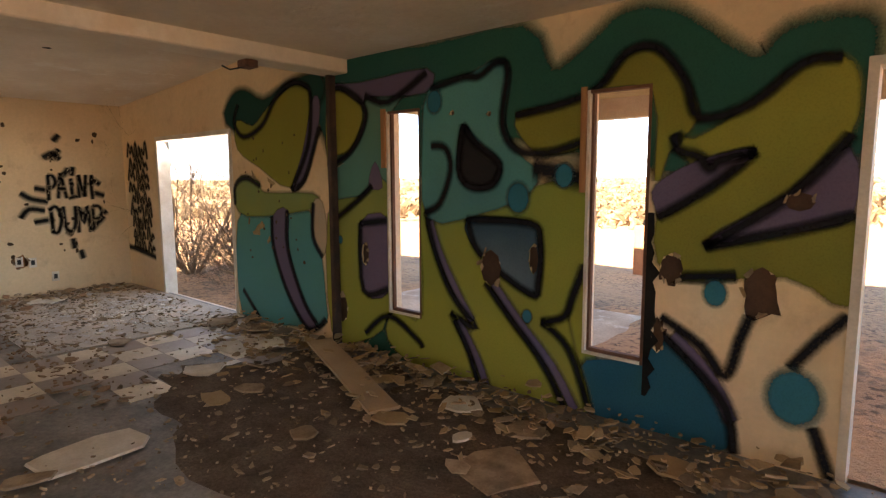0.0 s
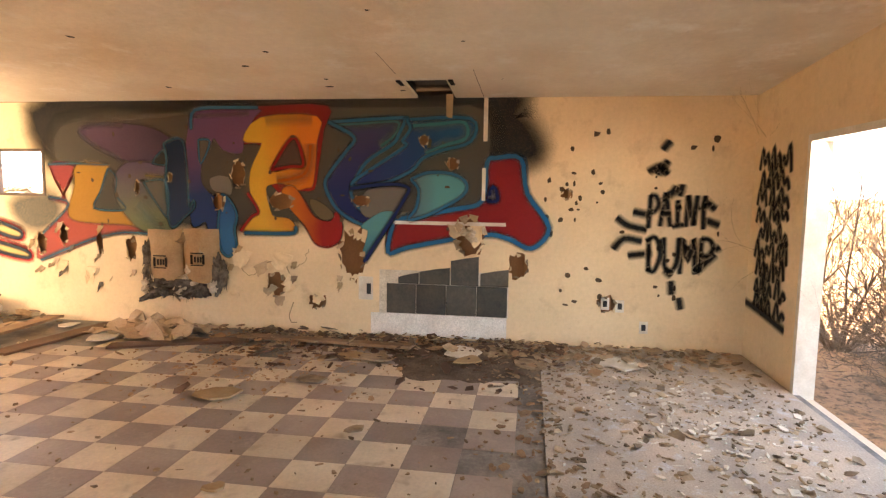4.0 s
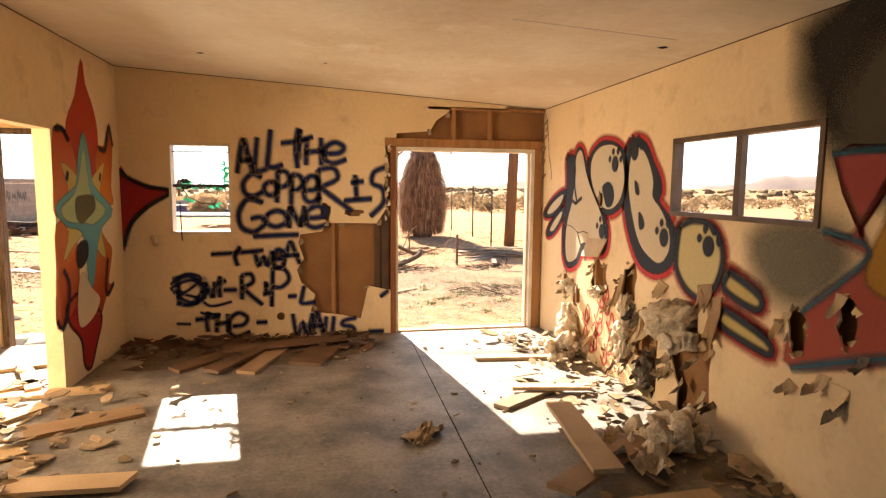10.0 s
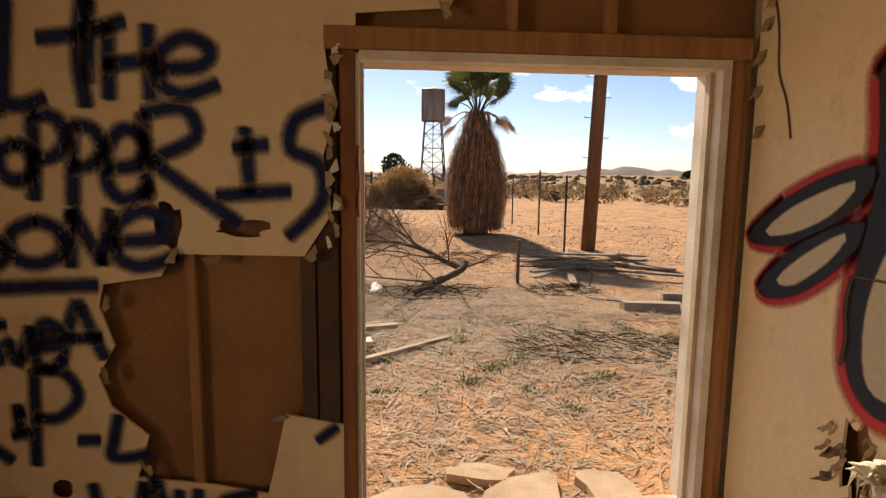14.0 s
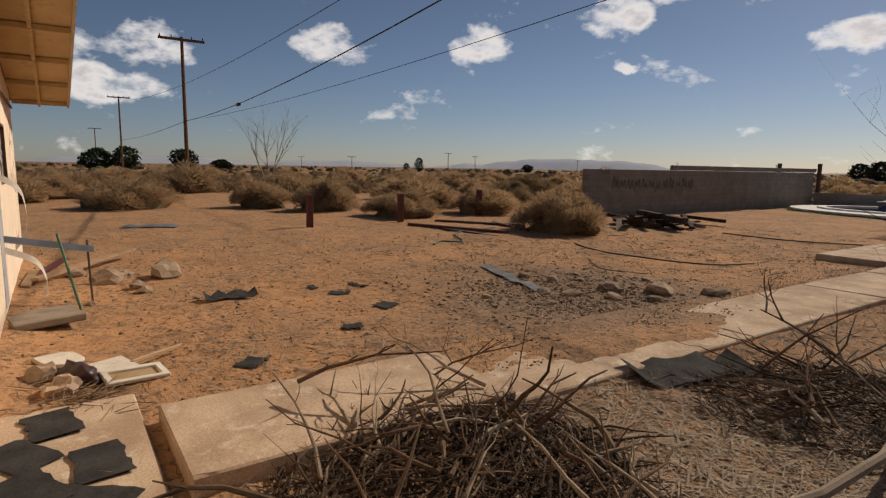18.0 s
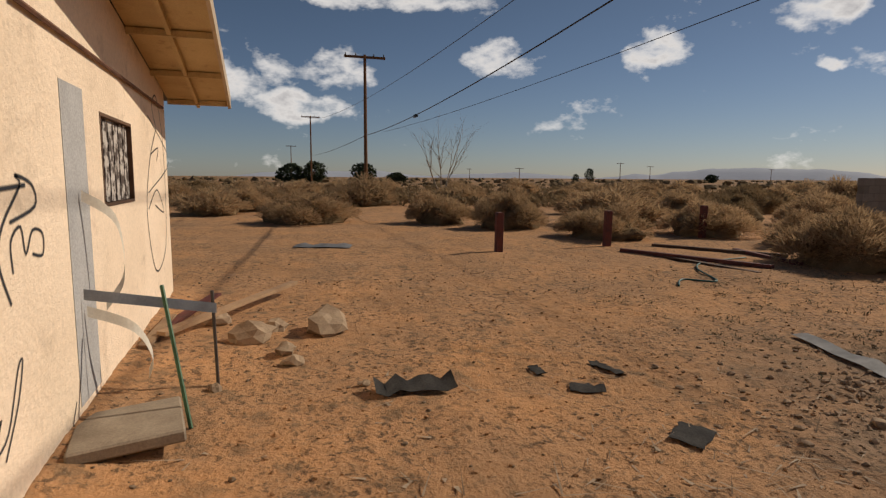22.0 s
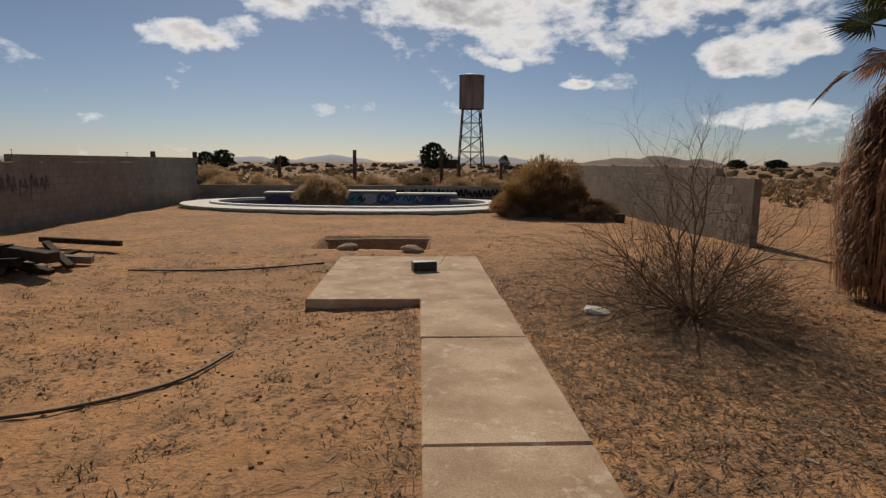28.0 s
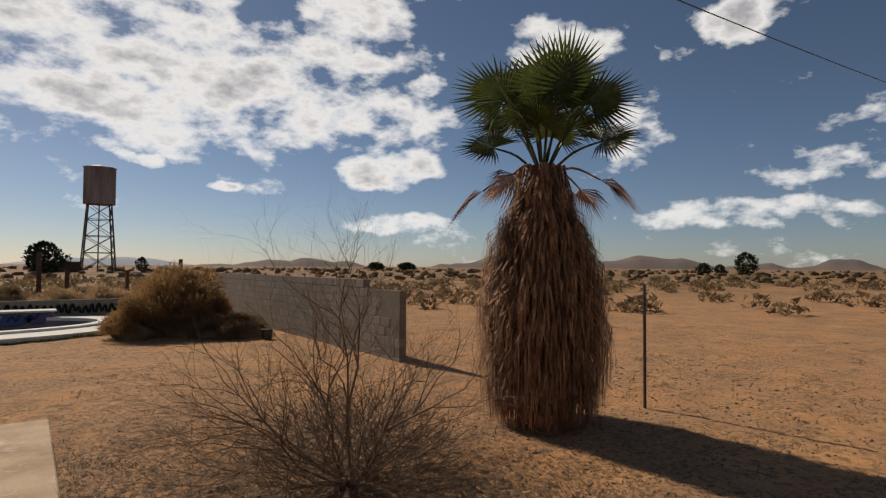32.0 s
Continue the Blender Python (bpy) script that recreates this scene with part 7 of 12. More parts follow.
xs = refine(axis_lines(-18.0, 5.0, 0.16, 4200), -11.0, 2.6, 3)
ys = refine(axis_lines(-14.0, 34.0, 0.16, 4200), 0.2, 14.5, 3)
verts = [(x, y, ground_z(x, y)) for y in ys for x in xs]
nx = len(xs)
faces = []
for j in range(len(ys) - 1):
    for i in range(nx - 1):
        cx, cy = (xs[i] + xs[i + 1]) / 2, (ys[j] + ys[j + 1]) / 2
        if -12.8 < cx < 0.0 and -11.1 < cy < 0.0 or in_pool(cx, cy):
            continue
        faces.append((j * nx + i, j * nx + i + 1, (j + 1) * nx + i + 1, (j + 1) * nx + i))
g = Shape()
g.v, g.f = verts, faces
thing("ground", g, M_SOIL, "bare orange desert soil with footprints and stones", "ground", kind="structure", smooth=True)


def hills(name, dist, a0, a1, h, seed, material, label):
    s = Shape()
    n = 160
    vs = []
    for i in range(n + 1):
        a = radians(a0 + (a1 - a0) * i / n)
        e = min(1, i / 12, (n - i) / 12)
        k = max(0.0, 0.30 + 0.9 * noise.noise((i * 0.045, seed, 0)) + 0.35 * noise.noise((i * 0.16, seed, 2)) + 0.1 * noise.noise((i * 0.5, seed, 4))) * h * e
        c, sn = -math.sin(a), math.cos(a)
        vs += [(c * dist, sn * dist, -2), (c * dist * 1.04, sn * dist * 1.04, k * 0.6), (c * dist * 1.1, sn * dist * 1.1, k), (c * dist * 1.3, sn * dist * 1.3, -2)]
    fs = [(4 * i + j, 4 * i + j + 1, 4 * i + 5 + j, 4 * i + 4 + j) for i in range(n) for j in range(3)]
    s.add(vs, fs)
    thing(name, s, material, label, "hills", kind="structure", smooth=True)


hills("hills_near", 2100, -95, -12, 72, 3, M_HILL, "low brown desert hills on the horizon")
# both far ranges carry their haze as base colour
hills("hills_far", 3600, -20, 110, 95, 11, M_HILLFAR, "far mountains with blue haze mixed into their colour")
hills("hills_south", 2800, 120, 260, 120, 17, M_HILLFAR, "mountains behind the house, haze mixed into their colour")

# ---------------- paving ----------------
walkway = thing("walkway", None, None, "cracked concrete garden path of poured slabs", "path", kind="structure")
yy = [1.08, 3.2, 6.3, 9.62, 11.86, 13.47]
for a, b in zip(yy, yy[1:]):
    s = Shape()
    t = -0.02 if a < 2 else -0.105
    m = Matrix.Translation((-4.98, (a + b) / 2, 0)) @ Euler((0.006 * math.sin(a * 7), 0.01 * math.sin(a * 5), 0.004 * math.sin(a * 3))).to_matrix().to_4x4()
    s.box(-0.535, 0.535, -(b - a) / 2 + 0.007, (b - a) / 2 - 0.007, t - 0.16, t, m, bev=0.012)
    part("slab", s, M_CONCOUT, walkway)
s = Shape()
nx_, ny_ = 30, 90
for i in range(nx_ + 1):
    for j in range(ny_ + 1):
        x, y = -5.72 + 1.2 * i / nx_, 2.9 + 4.6 * j / ny_
        f = 1.25 - 1.55 * (i / nx_) - 1.1 * abs((y - 5.1) / 2.4) ** 2 + 0.9 * noise.noise((x * 1.7, y * 1.1, 4.0)) + 0.35 * noise.noise((x * 7, y * 7, 2.0))
        s.v.append((x, y, -0.108 + 0.045 * max(-0.6, min(f, 1.1)) + 0.006 * noise.noise((x * 25, y * 25, 1.0))))
s.f += [(i * (ny_ + 1) + j, (i + 1) * (ny_ + 1) + j, (i + 1) * (ny_ + 1) + j + 1, i * (ny_ + 1) + j + 1) for i in range(nx_) for j in range(ny_)]
thing("soil_drift", s, M_SOIL, "loose soil and gravel washed over the edge of the path", "soil", kind="structure", smooth=True)
s = Shape()
s.box(-6.98, -4.45, 13.50, 16.90, -0.34, -0.115, bev=0.015)
thing("concrete_pad", s, M_CONCOUT, "flat square concrete pad at the end of the path", "slab")
s = Shape()
s.box(-6.0, -4.35, 0.155, 1.0, -0.3, -0.10, bev=0.01)
thing("door_step", s, M_CONCOUT, "low concrete step with slate-grey shingles lying on it", "step")
s = Shape()
tilt = Matrix.Translation((-8.45, 0.47, -0.05)) @ Euler((0.05, -0.06, 0.16)).to_matrix().to_4x4()
s.box(-0.36, 0.34, -0.30, 0.30, -0.03, 0.045, tilt, bev=0.012)
s.box(-8.75, -8.3, 0.2, 0.55, -0.3, -0.085, bev=0.01)
thing("concrete_block_step", s, mat("grey_concrete", (0.33, 0.27, 0.20), (0.24, 0.19, 0.14), 4, 0.95, 0.6, 50, 0.2), "thin tilted concrete step below the walled-up door", "step")


def block_wall(name, p0, p1, courses, label, cap=None, missing=()):
    """A wall of grey blocks laid in running bond; each block its own piece."""
    ob = thing(name, None, None, label, "wall", kind="structure")
    p0, p1 = Vector((*p0, 0)), Vector((*p1, 0))
    d = (p1 - p0).normalized()
    ang = math.atan2(d.y, d.x)
    n = int((p1 - p0).length / 0.40)
    s = Shape()
    s.box(-0.193, 0.193, -0.09, 0.09, 0.003, 0.190, bev=0.008)
    me = s.mesh("block", M_BLOCK)
    s = Shape()
    base = Matrix.Translation(p0 + Vector((0, 0, -0.25))) @ Euler((0, 0, ang)).to_matrix().to_4x4()
    s.box(0.02, n * 0.4 - 0.05, -0.082, 0.082, -0.1, courses * 0.2 - 0.02 - (0.2 if missing else 0), base)
    part("mortar", s, M_MORTAR, ob)
    rest_, k = Shape(), 0
    for c in range(courses):
        for i in range(n):
            if any(a <= i < b and c >= cc for a, b, cc in missing):
                continue
            m = base @ pose((i + (0.5 if c % 2 else 0) + 0.5) * 0.4, 0, c * 0.2, 0, 0, 0)
            if k < 290:
                shared("block", me, ob, m)
                k += 1
            else:
                rest_.box(-0.193, 0.193, -0.09, 0.09, 0.003, 0.190, m)
    if rest_.v:
        tagged(part("block_rest", rest_, M_BLOCK, ob), kind="stuff")
    return ob


block_wall("wall_block_west", (-15.6, 16.0), (-15.6, 32.9), 10, "grey concrete block garden wall with faded tags", missing=[(0, 12, 9), (2, 3, 8)])
block_wall("wall_block_east", (1.62, 18.2), (1.62, 32.9), 9, "grey concrete block garden wall, stepped at its broken end", missing=[(0, 1, 3), (1, 2, 5), (2, 3, 7), (3, 4, 8)])
block_wall("wall_block_back", (-15.6, 33.2), (1.6, 33.2), 4, "low back wall of grey blocks with dark graffiti")

# ---------------- pool ----------------
pool = thing("pool", None, None, "empty kidney-shaped pool with pale deck and blue graffiti inside", "pool", kind="structure")
def ring(rx, ry, z, n=72, cx=-8.2, cy=29.9):
    out = []
    for i in range(n):
        a = 2 * math.pi * i / n
        k = 1 + 0.06 * math.cos(2 * a + 0.6) - 0.07 * math.exp(-((a - 4.4) / 0.5) ** 2)
        out.append((cx + rx * k * math.cos(a), cy + ry * k * math.sin(a), z))
    return out
def rings(*rs):
    s = Shape()
    n = len(rs[0])
    s.add([p for r in rs for p in r], [(j * n + i, j * n + (i + 1) % n, (j + 1) * n + (i + 1) % n, (j + 1) * n + i) for j in range(len(rs) - 1) for i in range(n)])
    return s
M_DECK = mat("pool_deck", (0.84, 0.79, 0.72), (0.76, 0.70, 0.62), 1.5, 0.9, 0.3, 50, 0.1)
M_BASIN = mat("pool_plaster", (0.20, 0.185, 0.19), (0.13, 0.12, 0.13), 1.5, 0.8, 0.2, 40, 0.15)
part("deck", rings(ring(6.5, 4.55, -0.30), ring(6.5, 4.55, -0.02), ring(5.35, 3.15, -0.02), ring(5.33, 3.13, -0.10)), M_DECK, pool, "pale concrete deck")
part("coping", rings(ring(5.45, 3.28, -0.02), ring(5.45, 3.28, 0.045), ring(5.12, 2.92, 0.045), ring(5.12, 2.92, -0.06)), M_DECK, pool)
s = rings(ring(5.14, 2.94, 0.02), ring(4.9, 2.75, -0.9), ring(4.2, 2.2, -1.5))
n_ = len(s.v)
s.add(ring(4.2, 2.2, -1.5), [tuple(range(72))])
part("basin", s, M_BASIN, pool, smooth=True)
s = Shape()
for x0, x1, z1 in ((-12.2, -9.8, 0.22), (-9.8, -6.6, 0.30), (-6.6, -3.9, 0.20)):
    s.box(x0, x1, 31.6, 32.4, -0.3, z1, bev=0.02)
part("raised_ledge", s, M_BASIN, pool)
s = Shape()
for x0, x1, z1 in ((-12.25, -9.8, 0.24), (-9.8, -6.55, 0.32), (-6.55, -3.85, 0.22)):
    s.box(x0, x1, 31.55, 32.45, z1, z1 + 0.06, bev=0.015)
part("ledge_cap", s, M_DECK, pool)
WALLS["K"] = lambda u, v, o: (u, 31.6 - o, v)
rr = random.Random(12)
tagk = mural("pool_graffiti", "blue and black spray scribbles on the pool ledge")
for u0, u1, v0, v1, c_ in ((-12.1, -11.0, -0.25, 0.16, (0.10, 0.085, 0.17)), (-11.2, -9.9, -0.25, 0.06, (0.15, 0.19, 0.33)), (-10.4, -9.4, -0.1, 0.26, (0.10, 0.075, 0.14)), (-8.7, -8.0, -0.2, 0.27, (0.10, 0.26, 0.27)), (-8.1, -7.3, -0.2, 0.24, (0.42, 0.40, 0.38)),
                           (-7.4, -6.7, -0.2, 0.26, (0.06, 0.09, 0.17)), (-6.6, -5.6, -0.2, 0.16, (0.16, 0.24, 0.34)), (-5.8, -4.6, -0.2, 0.17, (0.075, 0.11, 0.20)), (-4.7, -3.95, -0.15, 0.15, (0.13, 0.11, 0.20))):
    pts = [(u0 + (u1 - u0) * (0.5 + 0.5 * math.cos(a) * rr.uniform(0.8, 1.1)), v0 + (v1 - v0) * (0.5 + 0.5 * math.sin(a) * rr.uniform(0.8, 1.05))) for a in [k * 0.785 for k in range(8)]]
    part("patch", fill(Shape(), "K", pts, 0.003, 0.06), paint(c_), tagk, dens=True)
for k in range(9):
    u = -8.7 + k * 0.5
    part("stroke", stroke(Shape(), "K", [(u, -0.05), (u + 0.12, rr.uniform(0.1, 0.2)), (u + 0.22, rr.uniform(-0.1, 0.05)), (u + 0.34, rr.uniform(0.08, 0.2))], 0.035, 0.006), paint(rr.choice([(0.015, 0.015, 0.02), (0.45, 0.45, 0.45), (0.02, 0.05, 0.14)])), tagk, dens=True)
WALLS["B"] = lambda u, v, o: (u, 33.11 - o, v)
tagb = mural("wall_graffiti", "dark illegible tags along the low back wall")
for k in range(26):
    u = -11 + k * 0.42
    s = Shape()
    stroke(s, "B", [(u, 0.05), (u + 0.1, rr.uniform(0.25, 0.42)), (u + 0.2, rr.uniform(0.05, 0.2)), (u + 0.3, rr.uniform(0.25, 0.42)), (u + 0.36, 0.06)], 0.06, 0.004)
    part("stroke", s, dark, tagb, dens=True)
WALLS["W"] = lambda u, v, o: (-15.51 + o, u, v)
tagw = mural("wall_graffiti", "faded black tags on the block wall")
for k in range(12):
    u = 17.4 + k * 0.42
    s = Shape()
    stroke(s, "W", [(u, rr.uniform(0.7, 0.9)), (u + 0.06, rr.uniform(1.05, 1.3)), (u + 0.16, rr.uniform(0.8, 0.95)), (u + 0.24, rr.uniform(1.05, 1.2)), (u + 0.3, 0.85)], 0.05, 0.004)
    part("stroke", s, paint((0.014, 0.013, 0.012), strength=0.4), tagw, dens=True)

# ---------------- plants ----------------


def bush_mesh(name, seed, material, n=12000, high=0.5, leaf=0.05, wild=0.25, lumps=16):
    """A dry fluffy shrub one metre across: fine slivers springing from many small mounds, with gaps and an uneven outline."""
    rnd = random.Random(seed)
    s = Shape()
    mounds = []
    for k in range(lumps):
        a, q = k * 2.4 + rnd.uniform(-0.3, 0.3), math.sqrt((k + 0.5) / lumps)
        q *= 0.36
        r = rnd.uniform(0.11, 0.17) * (1 + wild * rnd.uniform(-0.6, 0.8))
        zc = high * (1 - (q / 0.46) ** 2) * 0.72 * (1 + wild * rnd.uniform(-0.7, 0.6))
        mounds.append((Vector((q * math.cos(a), q * math.sin(a), max(0.02, zc - r * 0.3))), r))
    for c, r in mounds:
        for _ in range(n // lumps):
            a, u = rnd.uniform(0, 6.283), rnd.uniform(-0.45, 1)
            h = math.sqrt(1 - u * u)
            d = Vector((math.cos(a) * h, math.sin(a) * h, u))
            p = c + d * r * (rnd.random() ** 0.4)
            if p.z < 0:
                p.z = rnd.uniform(0, 0.03)
            t = (d * 0.8 + Vector((p.x, p.y, 0.25)) * 0.9 + Vector((rnd.uniform(-1, 1), rnd.uniform(-1, 1), rnd.uniform(-0.7, 0.7))) * 0.75).normalized()
            w = t.cross(Vector((rnd.uniform(-1, 1), rnd.uniform(-1, 1), rnd.uniform(-1, 1)))).normalized() * leaf * rnd.uniform(0.04, 0.08)
            l = leaf * rnd.uniform(0.5, 1.3)
            m = p + t * l * 0.55 + Vector((0, 0, 0.12 * l))
            s.add([p - w, p + w, m + w * 0.8, m - w * 0.8, p + t * l], [(0, 1, 2, 3), (3, 2, 4)])
    return s.mesh(name, material)


BUSH = [bush_mesh("scrub", 1, M_BUSH, 15000, 0.5, 0.05), bush_mesh("scrub", 2, M_BUSH, 15000, 0.5, 0.05, 0.4, 13), bush_mesh("scrub", 3, M_BUSHDARK, 12000, 0.46, 0.055, 0.5, 14), bush_mesh("scrub", 4, M_BUSHRUST, 18000, 0.58, 0.055, 0.55, 22)]
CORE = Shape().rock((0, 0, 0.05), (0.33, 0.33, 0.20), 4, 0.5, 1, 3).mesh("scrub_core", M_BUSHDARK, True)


def bush(x, y, w, kind=0, h=1.0, turn=0.0, label="dry golden tumbleweed bush rooted in the sand"):
    ob = new("desert_bush", None)
    ob.matrix_world = Matrix.Translation((x, y, ground_z(x, y) - 0.03)) @ Euler((0, 0, turn)).to_matrix().to_4x4() @ Matrix.Diagonal((w, w, w * h, 1))
    tagged(ob, label, "bush", "desert bushes")
    shared("foliage", BUSH[kind], ob, Matrix.Identity(4))
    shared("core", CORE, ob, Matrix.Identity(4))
    return ob


for i, (x, y, w, k, h) in enumerate(((-12.7, 12.0, 2.8, 0, 0.9), (-25.6, 2.9, 3.9, 0, 0.62), (-24.3, 7.4, 2.7, 1, 0.9), (-21.9, 9.0, 2.7, 0, 1.0), (-18.4, 10.3, 2.7, 1, 0.75), (-18.4, 13.9, 3.0, 0, 0.72),
                                     (-15.4, 14.2, 2.2, 1, 0.9), (-33.0, 0.5, 3.4, 0, 0.7), (-30.5, 12.5, 3.0, 0, 0.7), (-27.5, 15.5, 3.2, 1, 0.7), (-22.5, 18.5, 3.0, 2, 0.8), (-20.2, 20.5, 3.2, 0, 0.8),
                                     (-37.0, 6.0, 3.4, 0, 0.75), (-42.0, 1.0, 4.2, 1, 0.7), (-45.0, -3.0, 5.0, 2, 0.6), (-46.0, 4.0, 4.6, 0, 0.65), (-41.0, 14.0, 3.8, 1, 0.7), (-34.0, 20.0, 3.6, 0, 0.75), (-27.0, 24.0, 3.6, 2, 0.9), (-21.5, 26.0, 3.4, 0, 0.95),
                                     (-50.0, 9.0, 4.4, 0, 0.6), (-52.0, 18.0, 4.6, 1, 0.6), (-38.0, 26.0, 4.0, 0, 0.75))):
    bush(x, y, w, k, h, i * 1.7)
bush(-1.0, 26.3, 3.2, 3, 1.05, 0.4, "tall russet bush growing over the pool deck")
bush(-2.2, 25.6, 2.2, 3, 0.9, 2.0, "russet bush at the pool deck")
bush(0.0, 24.6, 2.2, 2, 0.7, 3.0, "greyish dead shrub beside the pool")
bush(-9.6, 30.6, 2.6, 0, 1.0, 1.0, "tumbleweed bush caught in the empty pool")
for i in range(10):
    bush(-15 + i * 1.9, 35.0 + (i % 3), 2.8, i % 3, 0.85, i * 2.1, "scrub bush behind the low back wall")
BUSH.append(bush_mesh("scrub", 5, M_BUSH, 5200, 0.5, 0.085, 0.35, 15))
rb_ = random.Random(64)
near_ = [(-51, 16), (-63, 11)]
while len(near_) < 40:
    x, y = rb_.uniform(-62, -19), rb_.uniform(-5, 46)
    if x > -28 and y < 12.5 or any((x - a) ** 2 + (y - b) ** 2 < 14 for a, b in near_):
        continue
    near_.append((x, y))
    bush(x, y, rb_.uniform(2.6, 4.4), len(BUSH) - 1, rb_.uniform(0.55, 0.85), rb_.uniform(0, 6.28), "dry golden scrub bush on the open plain")
# far scrub, beyond counting
rnd = random.Random(77)
s = Shape()
placed = 0
while placed < 5200:
    a = rnd.uniform(-math.pi, math.pi)
    r = 30 * math.exp(2.9 * rnd.random() ** 1.35)
    x, y = -6 + r * math.sin(a), 5 + r * math.cos(a)
    if -17 < x < 4 and -16 < y < 40 or (x > -16 and x < 60 and 4 < y < 34 and rnd.random() < 0.8):
        continue
    placed += 1
    w = rnd.uniform(0.6, 1.9) * (1 if r < 150 else 1.5)
    z = ground_z(x, y)
    if r < 90:
        for _ in range(46):
            b, u = rnd.uniform(0, 6.28), rnd.uniform(0, 1)
            d = Vector((math.cos(b) * math.sqrt(1 - u * u), math.sin(b) * math.sqrt(1 - u * u), u * 0.8)) * w * 0.5 * rnd.uniform(0.6, 1.1)
            p = Vector((x, y, z)) + d
            q = Vector((rnd.uniform(-1, 1), rnd.uniform(-1, 1), rnd.uniform(0, 1))) * w * 0.2
            e = Vector((rnd.uniform(-1, 1), rnd.uniform(-1, 1), rnd.uniform(-1, 1))) * w * 0.09
            s.add([p - e, p + e, p + q], [(0, 1, 2)])
    else:
        s.rock((x, y, z + w * 0.12), (w * 0.6, w * 0.6, w * 0.36), placed, 0.7, 1, 1)
thing("far_scrub", s, M_BUSHDARK, "low scrub dotted over the plain to the horizon", "scrub", kind="stuff")


def branch(sh, p, d, l, r, depth, rnd, curl=0.35, split=3, up=0.0, n=5):
    pts, rad = [Vector(p)], [r]
    d = Vector(d).normalized()
    steps = 4
    for i in range(steps):
        d = (d + Vector((rnd.uniform(-1, 1), rnd.uniform(-1, 1), rnd.uniform(-1, 1) + up)) * curl).normalized()
        pts.append(pts[-1] + d * l / steps)
        rad.append(r * (1 - 0.6 * (i + 1) / steps))
        if depth > 0 and i > 0:
            for _ in range(split if i > 1 else 1):
                e = (d + Vector((rnd.uniform(-1, 1), rnd.uniform(-1, 1), rnd.uniform(-0.6, 1) + up)) * 0.75).normalized()
                branch(sh, pts[-1], e, l * rnd.uniform(0.4, 0.7), rad[-1] * 0.7, depth - 1, rnd, curl, split, up, 4 if n > 4 else 3)
    sh.tube(pts, rad, n, cap=False)


def bare_shrub(name, x, y, h, stems, seed, label, category="shrub", material=None, depth=2, r=0.02, spread=0.7, vary=(0.75, 1.1), curl=0.16, fuzz=0, haze=None, low=0):
    rnd = random.Random(seed)
    ob = thing(name, None, None, label, category, at=(x, y, ground_z(x, y)))
    for k in range(stems):
        s = Shape()
        a = 2 * math.pi * k / stems + rnd.uniform(-0.4, 0.4)
        branch(s, (x + 0.06 * math.cos(a), y + 0.06 * math.sin(a), ground_z(x, y) - 0.03), (math.cos(a) * spread, math.sin(a) * spread, 1), h * rnd.uniform(*vary), r * rnd.uniform(0.7, 1.2), depth, rnd, curl, 2, 0.12)
        part("stem", s, material or M_TWIG, ob)
    for k in range(low):
        s = Shape()
        a = 2.4 * k
        branch(s, (x + 0.08 * math.cos(a), y + 0.08 * math.sin(a), ground_z(x, y) - 0.02), (math.cos(a) * 1.9, math.sin(a) * 1.9, rnd.uniform(0.3, 1.6)), h * rnd.uniform(0.45, 0.9), r * rnd.uniform(0.4, 0.8), depth - 1, rnd, 0.42, 3, 0.04)
        part("stem", s, material or M_TWIG, ob)
    s = Shape()
    for _ in range(fuzz):
        a, q, t = rnd.uniform(0, 6.28), rnd.uniform(0.1, 0.62) * h, rnd.random() ** 0.8
        p = Vector((x + q * math.cos(a), y + q * math.sin(a), ground_z(x, y) + t * h * 0.52 * (1.15 - q / h)))
        e = Vector((math.cos(a) * 0.5 + rnd.uniform(-0.8, 0.8), math.sin(a) * 0.5 + rnd.uniform(-0.8, 0.8), rnd.uniform(-0.2, 1.0))).normalized() * rnd.uniform(0.08, 0.26)
        w = e.cross(Vector((rnd.uniform(-1, 1), rnd.uniform(-1, 1), 0.3))).normalized() * 0.0028
        m = p + e * 0.5 + Vector((rnd.uniform(-1, 1), rnd.uniform(-1, 1), rnd.uniform(-1, 1))) * 0.02
        s.add([p - w, p + w, m + w, m - w, p + e], [(0, 1, 2, 3), (3, 2, 4)])
    if fuzz:
        tagged(part("twig_haze", s, haze or material or M_TWIG, ob), kind="stuff")
    return ob


bare_shrub("bare_shrub", -2.25, 12.85, 1.55, 8, 3, "leafless spreading shrub with fine pale twigs", depth=3, r=0.017, spread=0.50, vary=(0.55, 1.05), curl=0.42, low=34, fuzz=2600, haze=mat("fine_twig", (0.30, 0.21, 0.14), (0.19, 0.13, 0.085), 6, 0.95, 0, 40, 0.3))
bare_shrub("bare_shrub", -0.15, -12.75, 1.65, 20, 6, "leafless bush outside the wide doorway", depth=3, r=0.020, spread=0.6, vary=(0.6, 1.1), curl=0.26, fuzz=2600, low=10)
bare_shrub("bare_shrub", 0.95, -12.35, 1.75, 20, 16, "dense leafless brush near the wide doorway", depth=3, r=0.018, spread=0.55, vary=(0.5, 1.05), curl=0.30, fuzz=3000, low=8)
bare_shrub("bare_tree", -51.0, 16.0, 4.0, 5, 9, "thin leafless tree standing among the scrub", "tree", M_TWIGPALE, 2, 0.07, 0.35)

M_STONE = mat("field_stone", (0.42, 0.305, 0.20), (0.27, 0.19, 0.125), 5, 0.95, 0.7, 30, 0.2, per=0.15)

# ---------------- palm ----------------
PX, PY = 0.72, 13.35


